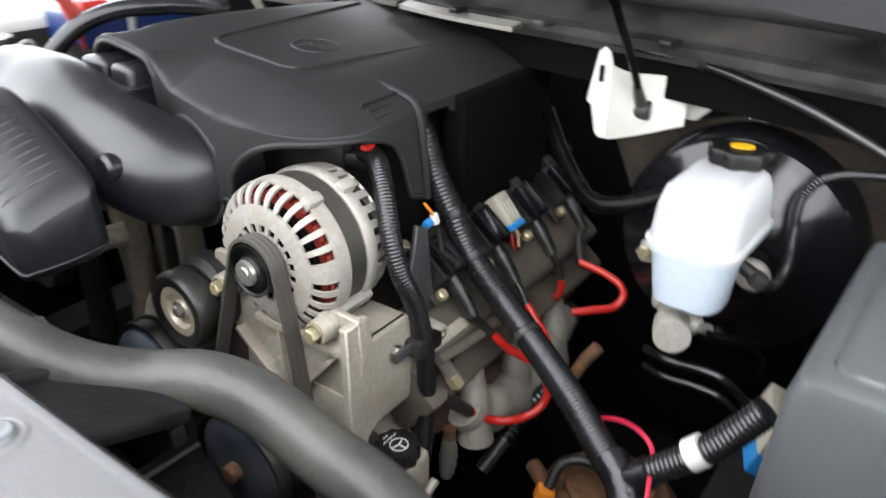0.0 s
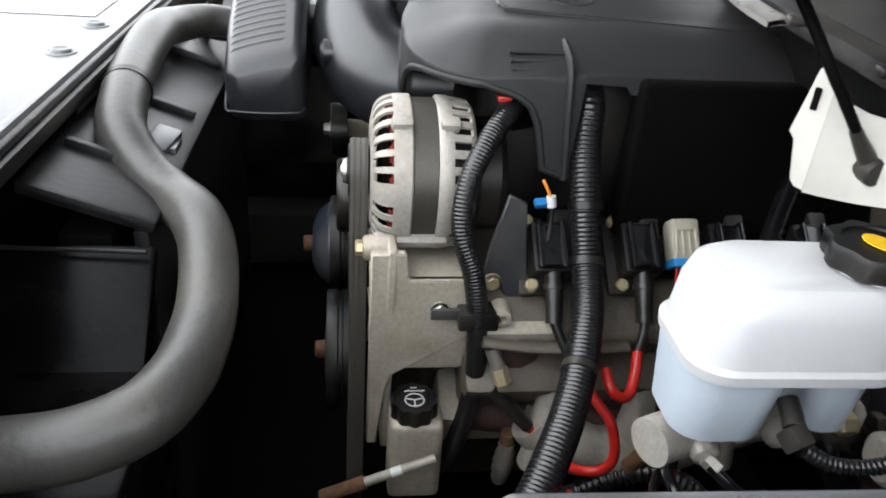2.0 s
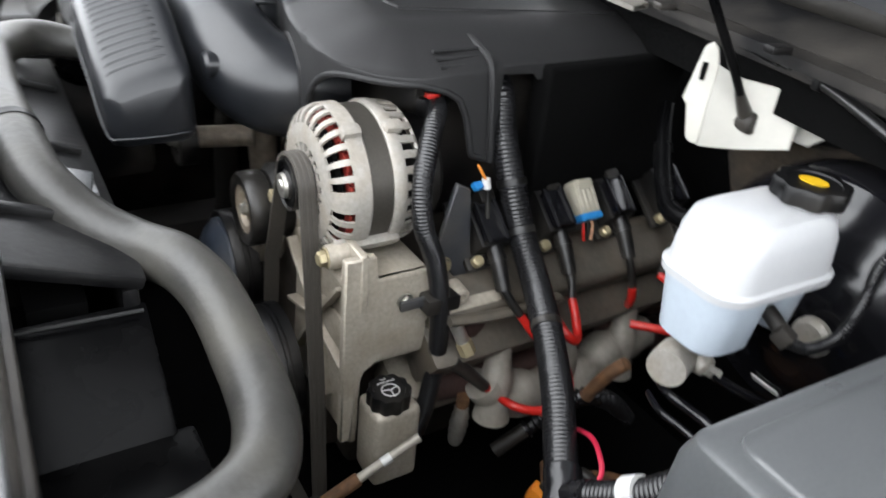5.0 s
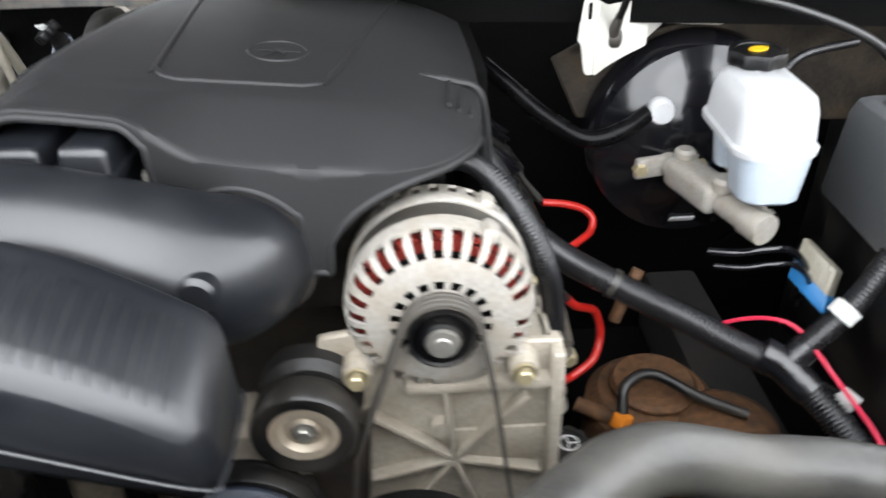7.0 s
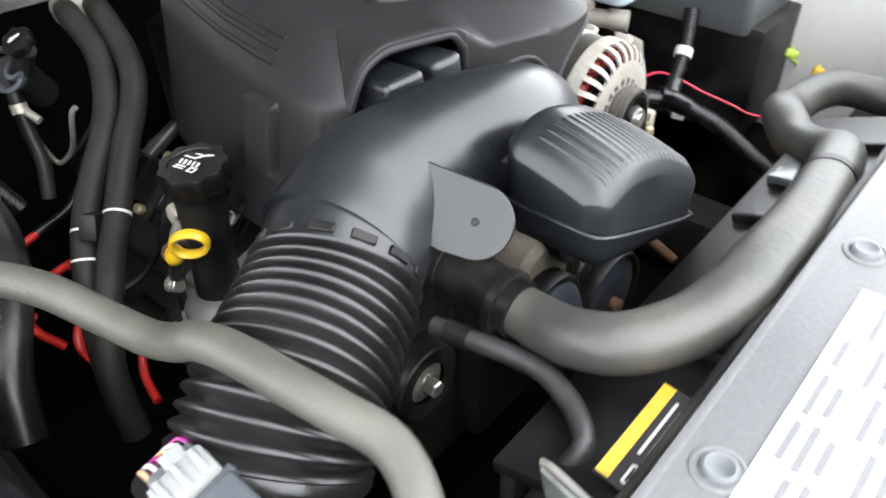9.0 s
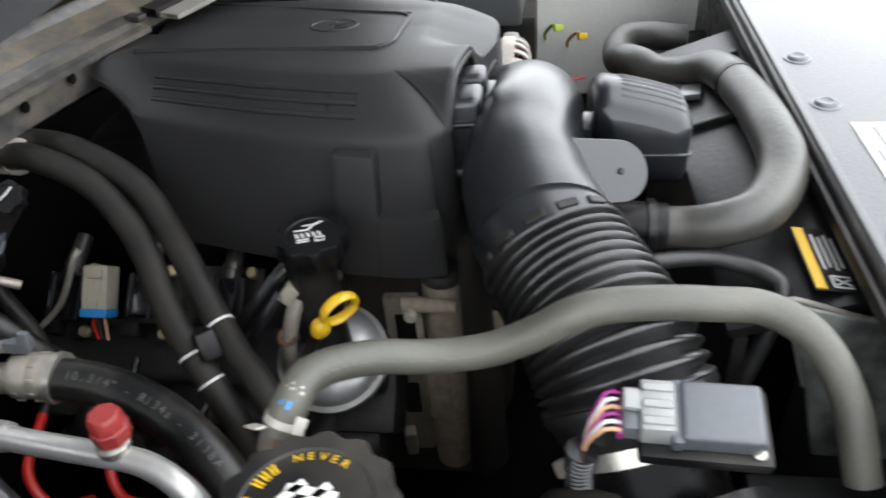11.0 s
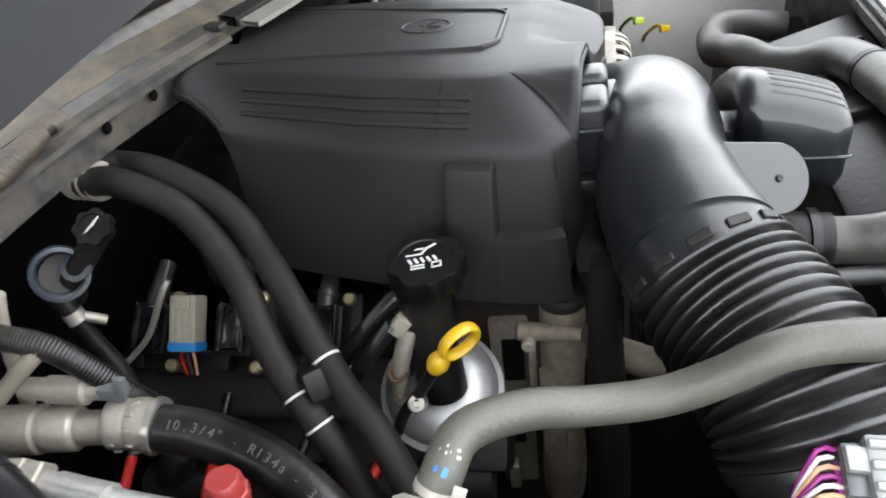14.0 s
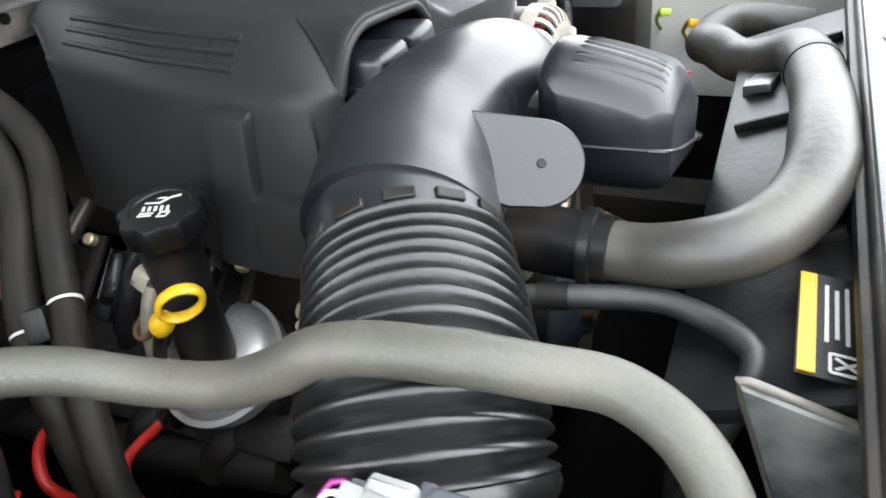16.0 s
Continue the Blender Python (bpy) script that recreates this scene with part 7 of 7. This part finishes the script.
maf = thing("air_flow_sensor", (-0.47, -0.12, 0.92), "grey air flow sensor with wiring plug", "sensor")
MM = pose(-0.546, -0.113, 1.028, 0, -14, -2)
def mput(bm):
    bmesh.ops.transform(bm, matrix=MM, verts=bm.verts)
    return bm
part("base", mput(box((0.060, 0.092, 0.014), (0, -0.012, -0.008), bevel=0.004)), BLACK, maf, "black sensor base")
for x, y in ((0.022, -0.048), (-0.022, -0.048), (0.024, 0.020)):
    part("base_screw", mput(lathe(disc_profile(0.0045, 0, 0.004, 0.001), (x, y, -0.001), "z", 12)), STEEL, maf, "small bright screw")
part("block", mput(box((0.046, 0.056, 0.020), (0.0, -0.022, 0.009), bevel=0.004, segs=3)), SLATE, maf, "slate grey sensor block")
part("block_lip", mput(box((0.050, 0.008, 0.014), (0.0, 0.008, 0.008), bevel=0.002)), SLATE, maf)
socket = part("socket", mput(box((0.040, 0.024, 0.024), (0.0, 0.022, 0.010), bevel=0.003)), PALEGREY, maf, "pale grey socket")
for x in (-0.013, 0.0, 0.013):
    part("socket_rib", mput(box((0.006, 0.022, 0.003), (x, 0.022, 0.0228), bevel=0.001, segs=1)), PALEGREY, socket)
part("latch", mput(box((0.016, 0.020, 0.006), (0.004, 0.036, 0.018), (8, 0, 0), bevel=0.002)), PALEGREY, maf, "pale grey latch")
part("plug_shell", mput(box((0.034, 0.014, 0.018), (0.0, 0.039, 0.006), bevel=0.003)), GREYPL, maf, "grey plug shell")
part("lock", mput(box((0.036, 0.005, 0.010), (0.0, 0.047, 0.002), bevel=0.002)), MAGENTA, maf, "purple lock")
for k, mat in enumerate((PEACH, WHITE, MAGENTA, PEACH, WHITE, MAGENTA)):
    x = (k - 2.5) * 0.0058
    part("wire", mput(tube([(x, 0.046, 0.006), (x * 1.02, 0.056, 0.008), (x * 0.75 - 0.006, 0.063, 0.002), (x * 0.4 - 0.012, 0.069, -0.010), (-0.018, 0.072, -0.030)], 0.0017, 8, 0.006)), mat, maf, "coloured wire")
part("sleeve", mput(tube([(-0.018, 0.072, -0.024), (-0.024, 0.074, -0.052), (-0.038, 0.068, -0.10)], 0.012, 14, ribs=(0.005, 0.0014))), LOOM, maf, "corrugated sleeve")
airbox = thing("air_filter_box", (-0.66, -0.17, 0.60), "black plastic air filter box", "air filter box")
part("lower", box((0.26, 0.28, 0.22), (-0.69, -0.15, 0.76), bevel=0.02), BLACK, airbox)
part("lid", box((0.27, 0.29, 0.10), (-0.69, -0.15, 0.92), bevel=0.03, segs=3), BLACK, airbox)
part("outlet", tube([(-0.57, -0.128, 0.934), (-0.62, -0.15, 0.92), (-0.68, -0.16, 0.91)], 0.064, 28, 0.02), BLACK, airbox)
NAVYBLUE = material("dark_blue_battery_case", (0.006, 0.020, 0.095), 0.4, grain=100, vary=0.15)
STRAPRED = material("faded_red_sleeve", (0.30, 0.030, 0.022), 0.45, grain=120, vary=0.15)
battery = thing("battery", (-0.72, 0.45, 0.72), "blue-topped battery with red cable strap", "battery")
part("case", box((0.155, 0.26, 0.30), (-0.790, 0.480, 0.865), bevel=0.01), BLACK, battery)
part("top", box((0.150, 0.255, 0.060), (-0.790, 0.480, 1.045), bevel=0.008), NAVYBLUE, battery, "dark blue top")
part("terminal_cover", box((0.05, 0.06, 0.03), (-0.755, 0.395, 1.085), bevel=0.008), RED, battery, "red terminal cover")
for dy in (0.0, 0.016):
    part("strap", tube([(-0.770, 0.300 + dy, 1.150), (-0.738, 0.318 + dy, 1.118), (-0.728, 0.336 + dy, 1.075), (-0.728, 0.352 + dy, 1.030), (-0.740, 0.372 + dy, 0.985)], 0.011, 14, 0.008, flat=0.6), STRAPRED, battery, "wide faded red cable strap")
part("hold_down_rod", tube([(-0.708, 0.462, 1.180), (-0.706, 0.456, 1.10), (-0.705, 0.448, 1.02), (-0.705, 0.445, 0.90)], 0.0075, 12, 0.03), PIPE, battery, "silver hold-down rod")
part("rod_nut", lathe(disc_profile(0.014, 0, 0.014, 0.003), (-0.705, 0.446, 1.010), "z", 12), REDCAP, battery, "red rod collar")

# ---- labels and small plastic on the front end ----
sticker = thing("warning_label", (-0.30, -0.262, 0.985), "black warning label with yellow stripe and white print", "label")
LM = pose(-0.306, -0.279, 0.9935, 6, 0, 0)
def lput(bm):
    bmesh.ops.transform(bm, matrix=LM, verts=bm.verts)
    return bm
part("backing", lput(box((0.100, 0.046, 0.0012), (0, 0, 0), bevel=0)), BLACK, sticker)
part("stripe", lput(box((0.096, 0.010, 0.0012), (0, 0.017, 0.0012), bevel=0)), YELLOW, sticker, "yellow stripe")
for k in range(4):
    part("print_line", lput(box((0.056 - 0.008 * (k % 2), 0.0024, 0.0008), (0.010, 0.006 - 0.006 * k, 0.0012), bevel=0)), WHITE, sticker, "line of small white print")
for a, b in (((-0.044, -0.016), (-0.044, 0.004)), ((-0.028, -0.016), (-0.028, 0.004)), ((-0.044, 0.004), (-0.028, 0.004)), ((-0.044, -0.016), (-0.028, -0.016)), ((-0.041, -0.013), (-0.031, 0.001)), ((-0.041, 0.001), (-0.031, -0.013))):
    bm = box((math.hypot(b[0] - a[0], b[1] - a[1]), 0.002, 0.0008), ((a[0] + b[0]) / 2, (a[1] + b[1]) / 2, 0.0012), (0, 0, math.degrees(math.atan2(b[1] - a[1], b[0] - a[0]))), bevel=0)
    part("pictogram_stroke", lput(bm), WHITE, sticker, "white pictogram")
white_label = thing("service_label", (-0.245, -0.405, 1.045), "white service label with rows of dark print", "label")
part("backing", box((0.24, 0.13, 0.0012), (-0.245, -0.405, 1.0462), bevel=0), WHITE, white_label)
for k in range(11):
    for j in range(5):
        if (k * 7 + j * 3) % 4:
            part("print_block", box((0.030 + 0.006 * ((k + j) % 3), 0.0042, 0.0006), (-0.340 + 0.046 * j, -0.350 - 0.0108 * k, 1.0471), bevel=0), PANEL, white_label, "grey print")

# small bright plugs beside the driver's fender
for at, mat, label in (((0.70, -0.020, 0.851), LIME, "small lime plastic wiring plug"), ((0.70, -0.073, 0.831), YELLOW, "small yellow plastic wiring plug")):
    plug = thing("wiring_plug", at, label, "wiring plug", "bright plugs beside the fender")
    x, y, z = at
    body = part("body", box((0.013, 0.022, 0.014), at, (10, 20, 30), bevel=0.004), mat, plug)
    part("rib", box((0.015, 0.004, 0.016), (x, y + 0.005, z), (10, 20, 30), bevel=0.001), mat, body)
    part("lead", tube([(x, y, z), (x + 0.04, y + 0.012, z - 0.008), (x + 0.10, y + 0.03, z - 0.05), (x + 0.166, y + 0.03, z - 0.09)], 0.004, 10, 0.012), mat, plug, "thin lead to the fender")
